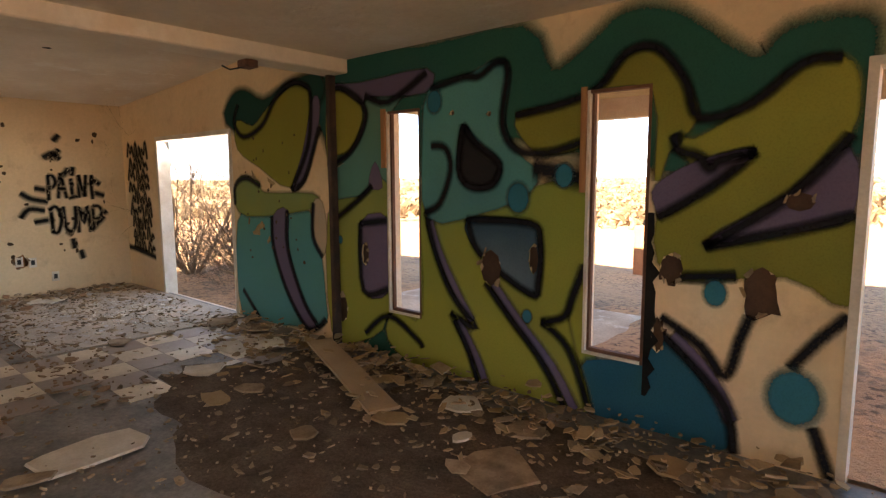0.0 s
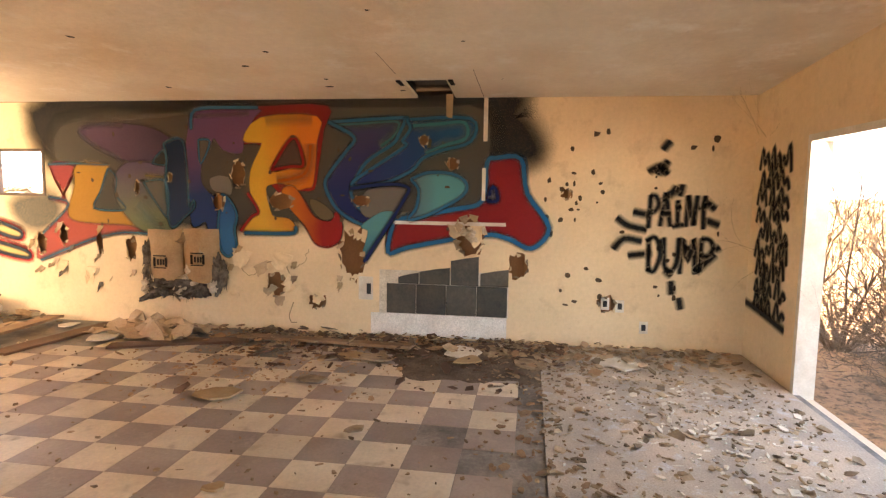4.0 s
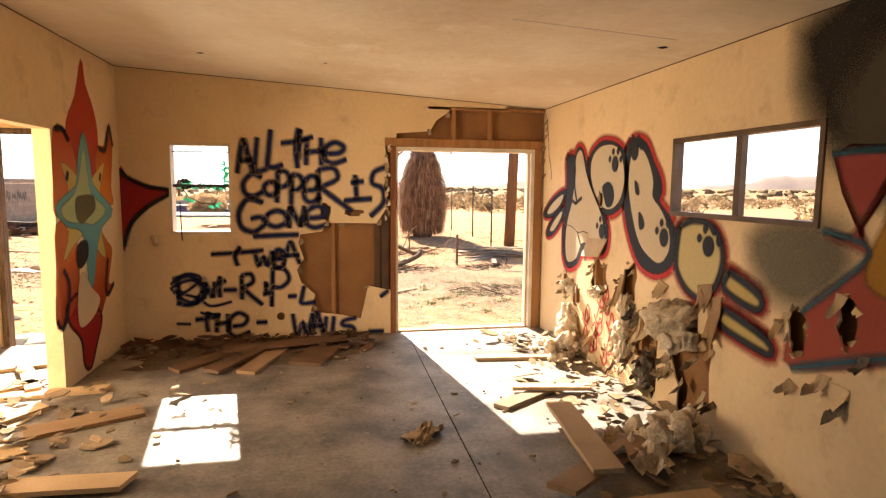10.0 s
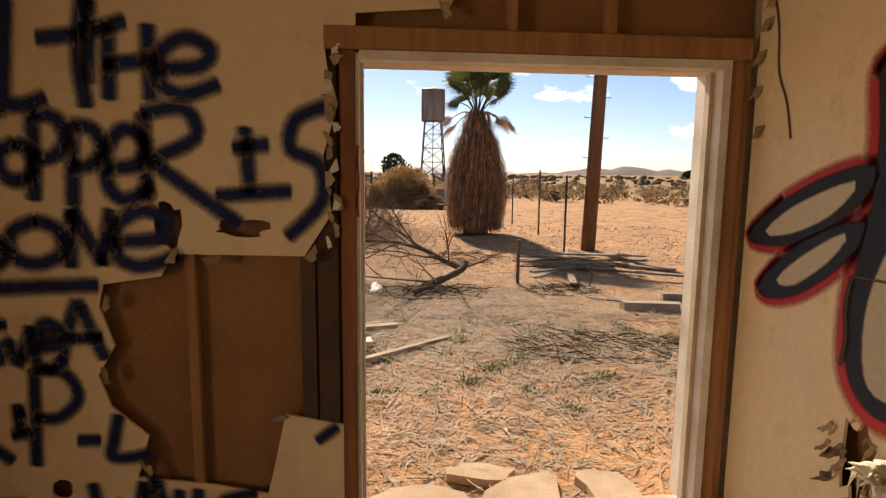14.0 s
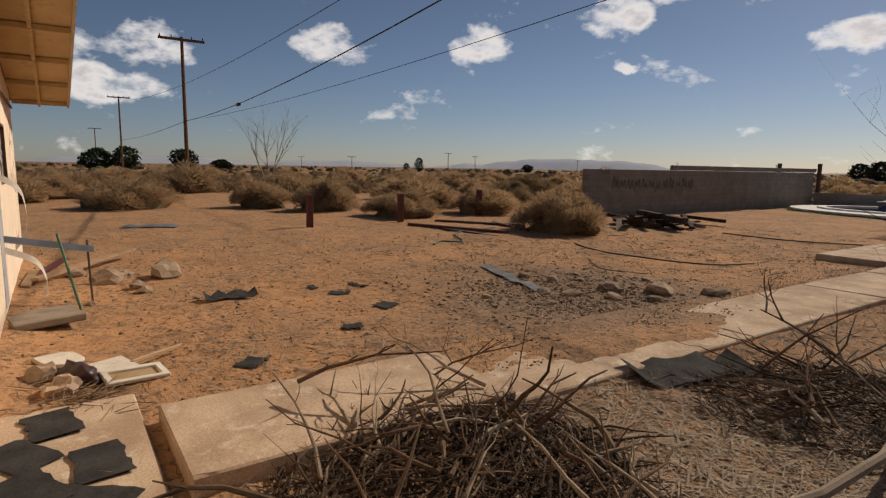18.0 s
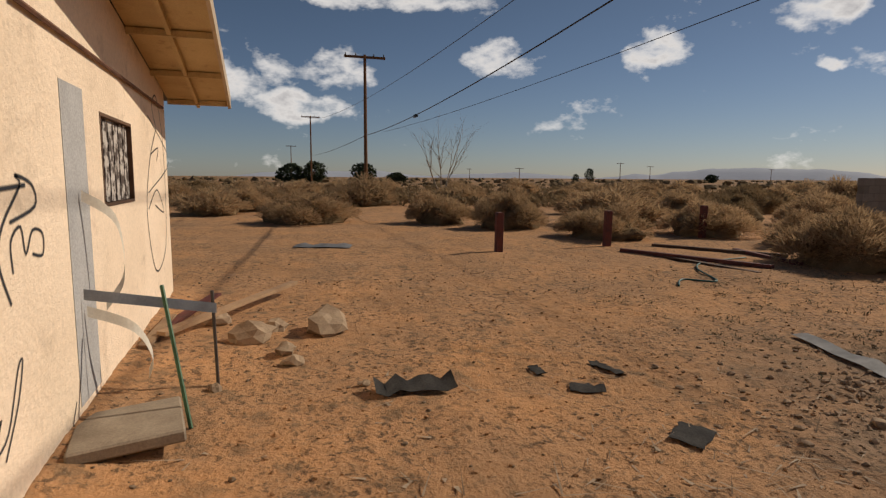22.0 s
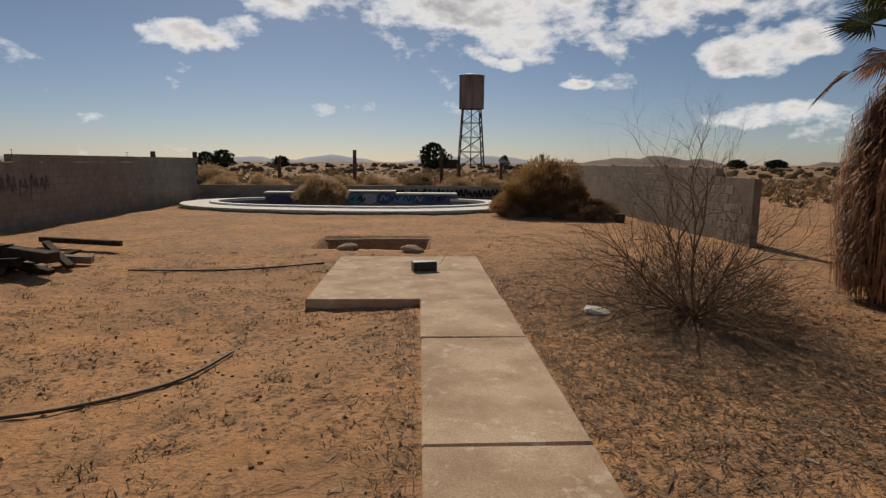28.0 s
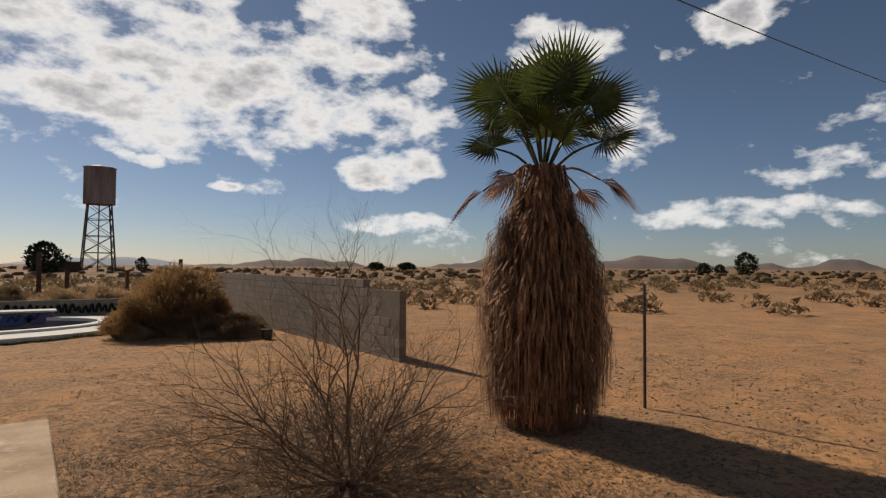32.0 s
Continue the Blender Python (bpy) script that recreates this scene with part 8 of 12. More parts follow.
def palm():
    rnd = random.Random(41)
    gz = ground_z(PX, PY)
    ob = thing("fan_palm", None, None, "fan palm with green crown over a thick skirt of dead fronds", "palm tree", at=(PX, PY, gz))
    s = Shape()
    s.tube([(PX, PY, gz - 0.1), (PX, PY, gz + 1.5), (PX, PY, gz + 3.3)], [0.34, 0.30, 0.22], 12)
    part("trunk", s, M_DARKWOOD, ob)
    # skirt: overlapping tiers of hanging dead fronds
    for tier in range(9):
        s = Shape()
        z0 = gz + 3.15 - tier * 0.33
        prof = [0.40, 0.60, 0.72, 0.80, 0.84, 0.85, 0.82, 0.76, 0.70][tier]
        inner = [0.15, 0.3, 0.45, 0.55, 0.6, 0.62, 0.6, 0.56, 0.5][tier]
        for k in range(560):
            a = rnd.uniform(0, 6.283)
            c, sn = math.cos(a), math.sin(a)
            lump = 1 + 0.10 * noise.noise((c * 2.2, sn * 2.2, tier * 0.7)) + rnd.uniform(-0.12, 0.06)
            r0, r1 = inner * lump * rnd.uniform(0.75, 1.0), prof * lump
            l = rnd.uniform(0.45, 1.05)
            zt = z0 + rnd.uniform(-0.16, 0.16)
            zb = max(gz + rnd.uniform(0.0, 0.12), zt - l)
            sw = rnd.uniform(-0.10, 0.10)
            w = rnd.uniform(0.004, 0.014)
            t = Vector((-sn, c, 0))
            p0, p1, p2 = Vector((PX + c * r0, PY + sn * r0, zt)), Vector((PX + c * r1, PY + sn * r1, (zt + zb) / 2)) + t * sw * 0.5, Vector((PX + c * (r1 + rnd.uniform(-0.08, 0.03)), PY + sn * (r1 + rnd.uniform(-0.08, 0.03)), zb)) + t * sw
            s.add([p0 - t * w, p0 + t * w, p1 + t * w, p1 - t * w, p2], [(0, 1, 2, 3), (3, 2, 4)])
        part("frond_skirt", s, M_FROND, ob, "grey-brown hanging dead fronds")
    # crown of pleated fan leaves: fused near the stalk, split into stiff points
    right, ahead, up_z = Vector((0.69, -0.72, 0)), Vector((0.72, 0.69, 0)), Vector((0, 0, 1))

    def leaf(name, side_, high, deep, size, material, twist, droop=0.05, blades=40, close=1.0):
        base = Vector((PX, PY, gz + 3.12))
        hub = base + right * side_ + up_z * high + ahead * deep
        d = (hub - base).normalized()
        mid = base.lerp(hub, 0.5) + Vector((0, 0, 0.10 if high > 0 else 0.16))
        side = d.cross(up_z)
        side = side.normalized() if side.length > 0.05 else right.copy()
        up = side.cross(d)
        side, up = side * math.cos(twist) + up * math.sin(twist), up * math.cos(twist) - side * math.sin(twist)
        d = (hub - mid).normalized()
        s = Shape()
        half = radians(128) * close / (blades - 1)

        def at(an, r, lift):
            return hub + (d * math.cos(an) + side * math.sin(an)) * r + up * lift - up_z * (droop * (r / size) ** 2 * size)

        for i in range(blades):
            f = (i / (blades - 1) - 0.5) * 2
            an = f * radians(128) * close
            l = size * (1 - 0.22 * f * f) * rnd.uniform(0.90, 1.05)
            q = l * rnd.uniform(0.50, 0.58)
            bow = 0.10 * size * abs(f)
            p0, p1, m_ = at(an - half, q, bow), at(an + half, q, bow), at(an, q * 1.02, bow + 0.022 * size)
            tip = at(an + rnd.uniform(-0.4, 0.4) * half, l, bow * 1.2) - up_z * rnd.uniform(0, 0.09) * size
            s.add([hub, p0, m_, p1, tip], [(0, 1, 2), (0, 2, 3), (1, 4, 2), (2, 4, 3)])
        lf = part(name, s, material, ob, "withered folded frond" if name == "dead_leaf" else "")
        part("leaf_stem", Shape().tube(spline([base, mid, hub], False, 4), [0.022 - 0.0013 * k for k in range(9)], 5, cap=False), M_FROND if name == "dead_leaf" else M_PALM, lf)

    for row in ((-0.52, 1.12, 0.10, 0.80, 1.1), (0.30, 1.22, -0.10, 0.86, 0.5), (-0.12, 1.28, 0.45, 0.82, 0.2), (0.10, 1.05, -0.45, 0.76, -0.3), (0.62, 1.02, 0.15, 0.74, -1.0), (-0.66, 0.46, 0.05, 0.54, 0.8), (0.76, 0.48, -0.10, 0.54, -0.8),
                (-0.05, 0.62, -0.55, 0.52, 0.3), (0.05, 0.72, 0.62, 0.66, -0.2), (-0.36, 0.80, -0.40, 0.56, 0.7), (0.40, 0.82, 0.45, 0.60, -0.6), (0.46, 0.78, -0.40, 0.56, -0.7), (-0.45, 0.85, 0.50, 0.68, 0.6), (-0.16, 0.92, 0.05, 0.62, 1.3), (0.14, 0.62, 0.1, 0.5, -1.2)):
        leaf("leaf", *row[:4], M_PALM, row[4])
    for row in ((-0.80, -0.12, 0.05, 0.46, 0.4), (0.72, -0.02, -0.10, 0.46, -0.4), (-0.50, 0.02, 0.40, 0.40, 0.2), (0.20, -0.02, 0.75, 0.42, 0.0), (-0.35, 0.0, -0.6, 0.40, 0.5), (0.5, -0.05, 0.5, 0.40, 0.1)):
        leaf("dead_leaf", *row[:3], row[3] * 1.25, M_FROND, row[4], 0.35, 22, 0.42)
    s = Shape()
    for k in range(40):
        a = rnd.uniform(0, 6.28)
        r = rnd.uniform(0.3, 0.55)
        s.tube([(PX + 0.1 * math.cos(a), PY + 0.1 * math.sin(a), gz + 3.2), (PX + 0.28 * math.cos(a), PY + 0.28 * math.sin(a), gz + 3.3), (PX + r * math.cos(a), PY + r * math.sin(a), gz + 2.75)], [0.02, 0.016, 0.008], 4, cap=False)
    tagged(part("leaf_stalk", s, M_FROND, ob), kind="stuff")


palm()

# ---------------- poles, wires, fences ----------------
gz = ground_z(2.72, 9.88)
up_ = thing("utility_pole", None, None, "thick weathered wooden utility pole with climbing spikes", "utility pole", at=(2.72, 9.88, gz))
s = Shape()
s.tube([(2.72, 9.88, gz - 0.3), (2.86, 9.9, gz + 4), (2.98, 9.92, gz + 8.6)], [0.155, 0.14, 0.12], 14)
part("pole", s, M_POLE, up_, smooth=True)
for k in range(8):
    z = gz + 2.0 + k * 0.42
    sd = 1 if k % 2 else -1
    s = Shape()
    s.tube([(2.80, 9.88, z), (2.80 + 0.27 * sd, 9.86, z), (2.80 + 0.28 * sd, 9.86, z + 0.03)], 0.008, 5)
    part("spike", s, M_RUST, up_)


def power_pole(x, y, h, arm=True):
    gz = ground_z(x, y)
    ob = thing("power_pole", None, None, "dark wooden power pole with a crossarm", "utility pole", "power poles", at=(x, y, gz))
    s = Shape()
    s.tube([(x, y, gz - 0.5), (x, y, gz + h)], [0.2, 0.14], 8)
    part("pole", s, M_POLE, ob)
    if arm:
        s = Shape()
        s.box(x - 0.08, x + 0.08, y - 2.05, y + 2.05, gz + h - 0.35, gz + h - 0.12)
        arm_ob = part("crossarm", s, M_POLE, ob)
        for d in (-1.9, -0.9, 0.9, 1.9):
            s = Shape()
            s.tube([(x, y + d, gz + h - 0.12), (x, y + d, gz + h + 0.12)], [0.06, 0.05], 6)
            part("insulator", s, M_DARKSTEEL, arm_ob)


power_pole(-63.0, 11.7, 13.6)
power_pole(-139.0, 12.9, 15.0)
power_pole(-250.0, 14.5, 14.0)
for az, dist, h in ((65.3, 260, 6), (55.7, 300, 9), (53.0, 320, 8), (43, 420, 8), (34, 500, 8), (26, 460, 7), (70, 420, 8)):
    power_pole(-5 - dist * math.sin(radians(az)), 4 + dist * math.cos(radians(az)), h)


def wire(name, pts, r, label, material=None):
    s = Shape()
    line = []
    for (a, b, sag) in pts:
        a, b = Vector(a), Vector(b)
        for i in range(25):
            t = i / 24
            line.append(a.lerp(b, t) - Vector((0, 0, sag * 4 * t * (1 - t))))
    s.tube(line, r, 5)
    return thing(name, s, material or M_PLASTIC, label, "cable")


wire("cable", [((-139, 12.9, 6.2), (-63, 11.7, 5.6), 0.4), ((-63, 11.7, 5.6), (2.95, 9.92, 7.9), 1.0)], 0.026, "thick black overhead cable hanging between the poles")
wire("cable", [((-139, 11.0, 14.9), (-63, 9.9, 8.2), 0.8), ((-63, 9.9, 8.2), (2.95, 9.92, 8.5), 0.8)], 0.016, "thin black overhead wire between poles")
wire("cable", [((-63, 13.5, 6.0), (30, 15.0, 9.0), 1.2)], 0.014, "thin black overhead wire between poles")
s = Shape()
s.box(-41.75, -41.15, 11.02, 11.20, 5.33, 5.52, bev=0.03)
thing("splice_box", s, M_PLASTIC, "small black splice case hung on the cable", "splice case")


def post(x, y, h, r, material, label, name="fence_post", square=False, lean=(0, 0)):
    gz = ground_z(x, y)
    s = Shape()
    m = Matrix.Translation((x, y, gz)) @ Euler((lean[0], lean[1], 0)).to_matrix().to_4x4()
    if square:
        s.box(-r, r, -r, r, -0.2, h, m, bev=0.006)
    else:
        # rolled steel T section
        s.box(-r, r, -0.003, 0.003, -0.2, h, m)
        s.box(-0.003, 0.003, -0.003, r * 1.3, -0.2, h, m)
        for k in range(int(h / 0.08)):
            s.box(-0.006, 0.006, -0.008, -0.003, k * 0.08, k * 0.08 + 0.03, m)
    return thing(name, s, material, label, "post", "posts")


post(2.05, 9.39, 1.62, 0.022, M_DARKSTEEL, "dark steel fence post without wire")
post(2.40, 12.99, 1.75, 0.024, M_DARKSTEEL, "tall dark steel fence post by the palm")
post(2.35, 16.3, 1.6, 0.02, M_DARKSTEEL, "dark steel fence post without wire")
post(0.36, 6.1, 0.68, 0.024, M_RUST, "short rusty steel stake with a bent top", "stake", True)
M_RED = mat("red_paint_post", (0.15, 0.034, 0.022), (0.085, 0.026, 0.018), 7, 0.75, 0.3, 40, 0.2)
for x, y, h in ((-16.25, 6.24, 0.86), (-16.66, 9.25, 0.86), (-17.8, 13.09, 0.9)):
    post(x, y, h, 0.075, M_RED, "short dark red painted wooden post", "red_post", True, (0.0, 0.02))
for x, y, h in ((-4.3, 38, 2.5), (-9.0, 38, 2.4), (-3.2, 40, 1.7), (-0.6, 41, 1.7), (1.4, 41, 1.6), (-17.5, 38, 2.2), (-18.8, 36, 2.2), (-14, 42, 2.0), (2.3, 43, 2.3)):
    post(x, y, h, 0.09, M_DARKWOOD, "dark wooden post beyond the back wall", "wooden_post", True)

# water tower
tw = thing("water_tower", None, None, "rust-streaked water tank on a tall steel lattice tower", "water tower", at=(10.9, 190, 0))
tx, ty, zb, zt = 10.9, 190.0, 18.2, 28.2
s = Shape()
n_ = 28
for i in range(n_):
    a = 2 * math.pi * i / n_
    k = 1.0 if i % 2 else 0.99
    s.v += [(tx + 3.9 * k * math.cos(a), ty + 3.9 * k * math.sin(a), zb), (tx + 3.9 * k * math.cos(a), ty + 3.9 * k * math.sin(a), zt)]
    s.d += [1, 1]
s.f = [(2 * i, 2 * ((i + 1) % n_), 2 * ((i + 1) % n_) + 1, 2 * i + 1) for i in range(n_)] + [tuple(range(1, 2 * n_, 2)), tuple(range(0, 2 * n_, 2))[::-1]]
part("tank", s, mat("rusty_tank", (0.30, 0.26, 0.235), (0.13, 0.07, 0.055), 0.28, 0.8, 0.1, 4, 0.1, 3, stretch=(1.6, 1.6, 0.22)), tw, "grey corrugated tank with rust streaks")
s = Shape()
for i in range(n_):
    a0, a1 = 2 * math.pi * i / n_, 2 * math.pi * (i + 1) / n_
    s.add([(tx + 4.1 * math.cos(a0), ty + 4.1 * math.sin(a0), zt), (tx + 4.1 * math.cos(a1), ty + 4.1 * math.sin(a1), zt), (tx, ty, zt + 0.9)], [(0, 1, 2)])
part("tank_roof", s, M_GALV, tw)
cs = [(-1, -1), (1, -1), (1, 1), (-1, 1)]
lv = [0, 5, 9.5, 14, zb]
def leg_at(c, z):
    k = 3.9 - 1.2 * z / zb
    return Vector((tx + c[0] * k, ty + c[1] * k, z))
for c in cs:
    s = Shape()
    s.tube([leg_at(c, 0), leg_at(c, zb)], 0.22, 6)
    part("leg", s, M_DARKSTEEL, tw)
for i in range(4):
    for j in range(4):
        a, b = cs[j], cs[(j + 1) % 4]
        s = Shape()
        s.tube([leg_at(a, lv[i]), leg_at(b, lv[i + 1])], 0.09, 4)
        part("brace", s, M_DARKSTEEL, tw)
        s = Shape()
        s.tube([leg_at(b, lv[i]), leg_at(a, lv[i + 1])], 0.09, 4)
        part("brace", s, M_DARKSTEEL, tw)
        s = Shape()
        s.tube([leg_at(a, lv[i + 1]), leg_at(b, lv[i + 1])], 0.10, 4)
        part("strut", s, M_DARKSTEEL, tw)
s = Shape()
s.tube([(tx, ty, 0), (tx, ty, zb)], 0.18, 6)
part("riser_pipe", s, M_DARKSTEEL, tw)


def far_tree(az, dist, h, w, seed, cam_=(-5, 5)):
    rnd = random.Random(seed)
    x, y = cam_[0] - dist * math.sin(radians(az)), cam_[1] + dist * math.cos(radians(az))
    z = ground_z(x, y)
    ob = thing("far_tree", None, None, "dark evergreen tree on the far plain", "tree", "far trees", at=(x, y, z))
    s = Shape()
    s.tube([(x, y, z - 0.5), (x, y, z + h * 0.6)], [w * 0.06, w * 0.03], 6)
    part("trunk", s, M_DARKWOOD, ob)
    s = Shape()
    for k in range(900):
        a, u = rnd.uniform(0, 6.28), rnd.uniform(-0.95, 1)
        r = math.sqrt(max(0, 1 - u * u)) * w * 0.5 * rnd.uniform(0.5, 1.05) * (1 + 0.5 * noise.noise((math.cos(a) * 1.5, math.sin(a) * 1.5, u * 1.5 + seed)))
        p = Vector((x + r * math.cos(a), y + r * math.sin(a), z + h * 0.5 + u * h * 0.5))
        e, q = Vector((rnd.uniform(-1, 1), rnd.uniform(-1, 1), rnd.uniform(-1, 1))) * w * 0.07, Vector((rnd.uniform(-1, 1), rnd.uniform(-1, 1), rnd.uniform(-1, 1))) * w * 0.1
        s.add([p - e, p + e, p + q], [(0, 1, 2)])
    part("crown", s, M_TREE, ob)


for i, (az, dist, h, w) in enumerate(((88.4, 150, 4.5, 6.5), (86.2, 150, 5, 6), (81.3, 170, 5.5, 6.5), (77.9, 180, 3, 6), (58.9, 210, 5, 3.4), (60.2, 215, 3, 2.5), (-1.2, 150, 6.5, 7.5), (18.4, 170, 4.5, 6), (19.8, 175, 4, 5),
                                      (-8.2, 190, 4, 3.2), (13.2, 190, 3.2, 5), (-62.8, 180, 6.5, 5.5), (-59.5, 190, 3.5, 4), (-60.8, 190, 3.2, 3), (-80, 200, 4, 6), (48, 260, 3.2, 5), (-32, 320, 4, 9), (-29, 330, 4, 9))):
    far_tree(az, dist, h, w, i + 3)
hb = thing("far_shed", None, None, "low dark shed near the water tower", "shed", at=(2.5, 175, 0))
s = Shape()
s.box(0.0, 6.0, 173, 178, -0.5, 2.2)
part("wall", s, M_DARKWOOD, hb)
s = Shape()
s.box(-0.3, 6.3, 172.6, 178.4, 2.2, 2.5)
part("roof", s, M_ROOF, hb)

# ---------------- porch side ----------------
porch = thing("porch", None, None, "flat porch roof on brown wooden posts over a slab", "porch", kind="structure")
s = Shape()
s.box(-12.9, -3.2, -13.9, -11.2, -0.3, -0.05)
part("porch_slab", s, M_CONCOUT, porch)
s = Shape()
s.box(-12.9, -3.2, -13.9, -11.2, 2.26, 2.34)
part("porch_roof", s, M_PLY, porch)
s = Shape()
s.box(-12.9, -3.2, -13.9, -13.75, 2.05, 2.26)
part("porch_beam", s, M_TRIMTAN, porch)
M_ORANGE = mat("orange_post", (0.42, 0.16, 0.055), (0.34, 0.12, 0.04), 4, 0.7, 0.2)
s = Shape()
s.box(-12.85, -12.75, -13.88, -13.78, -0.05, 2.05, bev=0.006)
part("post", s, M_ORANGE, porch)
s = Shape()
s.box(-4.94, -4.77, -17.06, -16.92, -0.3, 0.66, bev=0.008)
thing("bollard", s, M_ORANGE, "square orange-brown bollard standing in the sand", "bollard")


def pickup(x, y, turn):
    m = Matrix.Translation((x, y, ground_z(x, y))) @ Euler((0, 0, turn)).to_matrix().to_4x4()
    blue = mat("blue_car_paint", (0.03, 0.13, 0.42), (0.025, 0.11, 0.36), 3, 0.3, 0, 40, 0.03)
    ob = thing("parked_pickup", None, None, "blue pickup truck parked on the sand beyond the porch", "pickup truck", at=(x, y, ground_z(x, y)))
    s = Shape()
    s.box(-2.7, 2.7, -0.95, 0.95, 0.45, 1.05, m, bev=0.12)
    part("body", s, blue, ob)
    s = Shape()
    s.box(-0.4, 1.2, -0.85, 0.85, 1.05, 1.75, m, bev=0.22)
    part("cab", s, blue, ob)
    for sy in (-0.87, 0.87):
        s = Shape()
        s.box(-0.2, 1.0, sy - 0.01, sy + 0.01, 1.15, 1.6, m)
        part("window", s, M_PLASTIC, ob)
    for wx in (-1.7, 1.7):
        for wy in (-0.86, 0.86):
            s = Shape()
            s.tube([m @ Vector((wx, wy - 0.12, 0.38)), m @ Vector((wx, wy + 0.12, 0.38))], 0.38, 16)
            w = part("wheel", s, M_PLASTIC, ob)
            s = Shape()
            s.tube([m @ Vector((wx, wy - 0.125, 0.38)), m @ Vector((wx, wy + 0.125, 0.38))], 0.21, 12)
            part("rim", s, M_GALV, w)
    return ob


pickup(-15.5, -38.0, 0.4)

# ---------------- brush and litter on the ground ----------------


def lying(sh, x, y, l, r, turn, rnd, lift=0.02, tilt=0.0):
    d = Vector((math.cos(turn), math.sin(turn), tilt))
    p = Vector((x, y, ground_z(x, y) + lift + r))
    q = Vector((-d.y, d.x, 0))
    pts = [p + d * l * t + q * l * rnd.uniform(-0.05, 0.05) + Vector((0, 0, rnd.uniform(0, 0.03) * l)) for t in (0, 0.33, 0.66, 1)]
    sh.tube(pts, [r, r * 0.9, r * 0.75, r * 0.4], 5, cap=False)


def stick(sh, p, d, l, r, rnd, spurs=2, bend=0.32):
    """A crooked broken stick with a blunt end and a few short spurs."""
    p, d = Vector(p), Vector(d).normalized()
    n = max(3, int(l / 0.16))
    pts, rad = [p], [r]
    for i in range(n):
        d = (d + Vector((rnd.uniform(-1, 1), rnd.uniform(-1, 1), rnd.uniform(-1, 0.8))) * bend).normalized()
        q = pts[-1] + d * (l / n) * rnd.uniform(0.7, 1.3)
        q.z = max(q.z, ground_z(q.x, q.y) + r * 0.6)
        pts.append(q)
        rad.append(r * (1 - 0.72 * (i + 1) / n))
    sh.tube(pts, rad, 6 if r > 0.009 else 4)
    for _ in range(spurs):
        i = rnd.randrange(1, len(pts))
        e = (d + Vector((rnd.uniform(-1, 1), rnd.uniform(-1, 1), rnd.uniform(-0.5, 0.9)))).normalized()
        m = pts[i] + e * rnd.uniform(0.05, 0.22)
        sh.tube([pts[i], pts[i].lerp(m, 0.5) + Vector((rnd.uniform(-1, 1), rnd.uniform(-1, 1), rnd.uniform(-1, 1))) * 0.012, m], [rad[i] * 0.6, rad[i] * 0.5, rad[i] * 0.32], 4)


def brush_pile(cx, cy, rx, ry, n, seed, h, label, big=14, thick=(0.007, 0.020), lean=None):
    """Broken crooked branches heaped over a mat of short twigs, coloured dark for shaded gaps."""
    rnd = random.Random(seed)
    ob = thing("brush_pile", None, None, label, "brush pile", at=(cx, cy, ground_z(cx, cy)))
    s = Shape()
    for _ in range(n):
        a, k = rnd.uniform(0, 6.28), math.sqrt(rnd.random())
        x, y = cx + rx * k * math.cos(a), cy + ry * k * math.sin(a)
        turn = rnd.uniform(0, 6.28) if lean is None or rnd.random() < 0.5 else lean + rnd.gauss(0, 0.5)
        lying(s, x, y, rnd.uniform(0.06, 0.26), rnd.uniform(0.002, 0.007), turn, rnd, rnd.uniform(0, h * 0.75) * (1 - k * 0.85), rnd.uniform(-0.3, 0.35))
    tagged(part("twig_layer", s, M_TWIGDARK, ob), kind="stuff")
    for i in range(big):
        s = Shape()
        a, k = rnd.uniform(0, 6.28), rnd.random() ** 0.7
        x, y = cx + rx * k * math.cos(a), cy + ry * k * math.sin(a)
        b = rnd.uniform(0, 6.28) if lean is None or i % 2 == 0 else lean + rnd.gauss(0, 0.6)
        d = Vector((math.cos(b), math.sin(b), rnd.uniform(-0.12, 0.22) if i % 8 else rnd.uniform(0.35, 0.9)))
        r = rnd.uniform(*thick) * (1 if i % 7 else 1.25)
        l = rnd.uniform(0.22, 0.6) if i % 4 else rnd.uniform(0.5, 0.95)
        stick(s, (x, y, ground_z(x, y) + 0.02 + rnd.uniform(0, h * 0.9) * (1 - k)), d, l * min(1, 0.6 + h * 2), r, rnd, rnd.choice((0, 1, 1, 2, 3)))
        part("branch", s, rnd.choice([M_BARKBROWN, M_TWIGDARK, M_BARKBROWN, M_TWIGDARK, M_TWIG, M_TWIGGREY, M_TWIGPALE] if r > 0.012 else [M_TWIGDARK, M_TWIGDARK, M_BARKBROWN, M_TWIG]), ob)
    return ob


M_BARKBROWN = mat("brown_bark", (0.19, 0.115, 0.07), (0.10, 0.06, 0.038), 9, 0.95, 0.8, 40, 0.35, dist=0.006)
M_TWIGDARK = mat("dark_twig", (0.115, 0.075, 0.048), (0.055, 0.036, 0.024), 7, 0.9, 0.3, 60, 0.25)
M_TWIGGREY = mat("grey_twig", (0.31, 0.235, 0.165), (0.19, 0.14, 0.095), 7, 0.9, 0.4, 60, 0.25, per=0.2)
brush_pile(-4.0, 2.35, 1.05, 0.95, 2600, 1, 0.30, "heap of dry broken branches beside the path", 170, (0.007, 0.019), 2.3)
brush_pile(-2.75, 2.45, 0.95, 0.7, 1100, 2, 0.16, "heap of dry broken branches near the door", 44, (0.006, 0.016), 2.3)
brush_pile(-3.35, 5.1, 0.80, 0.95, 1100, 3, 0.20, "dark tangled brush beside the path", 50, (0.006, 0.015), 2.4)
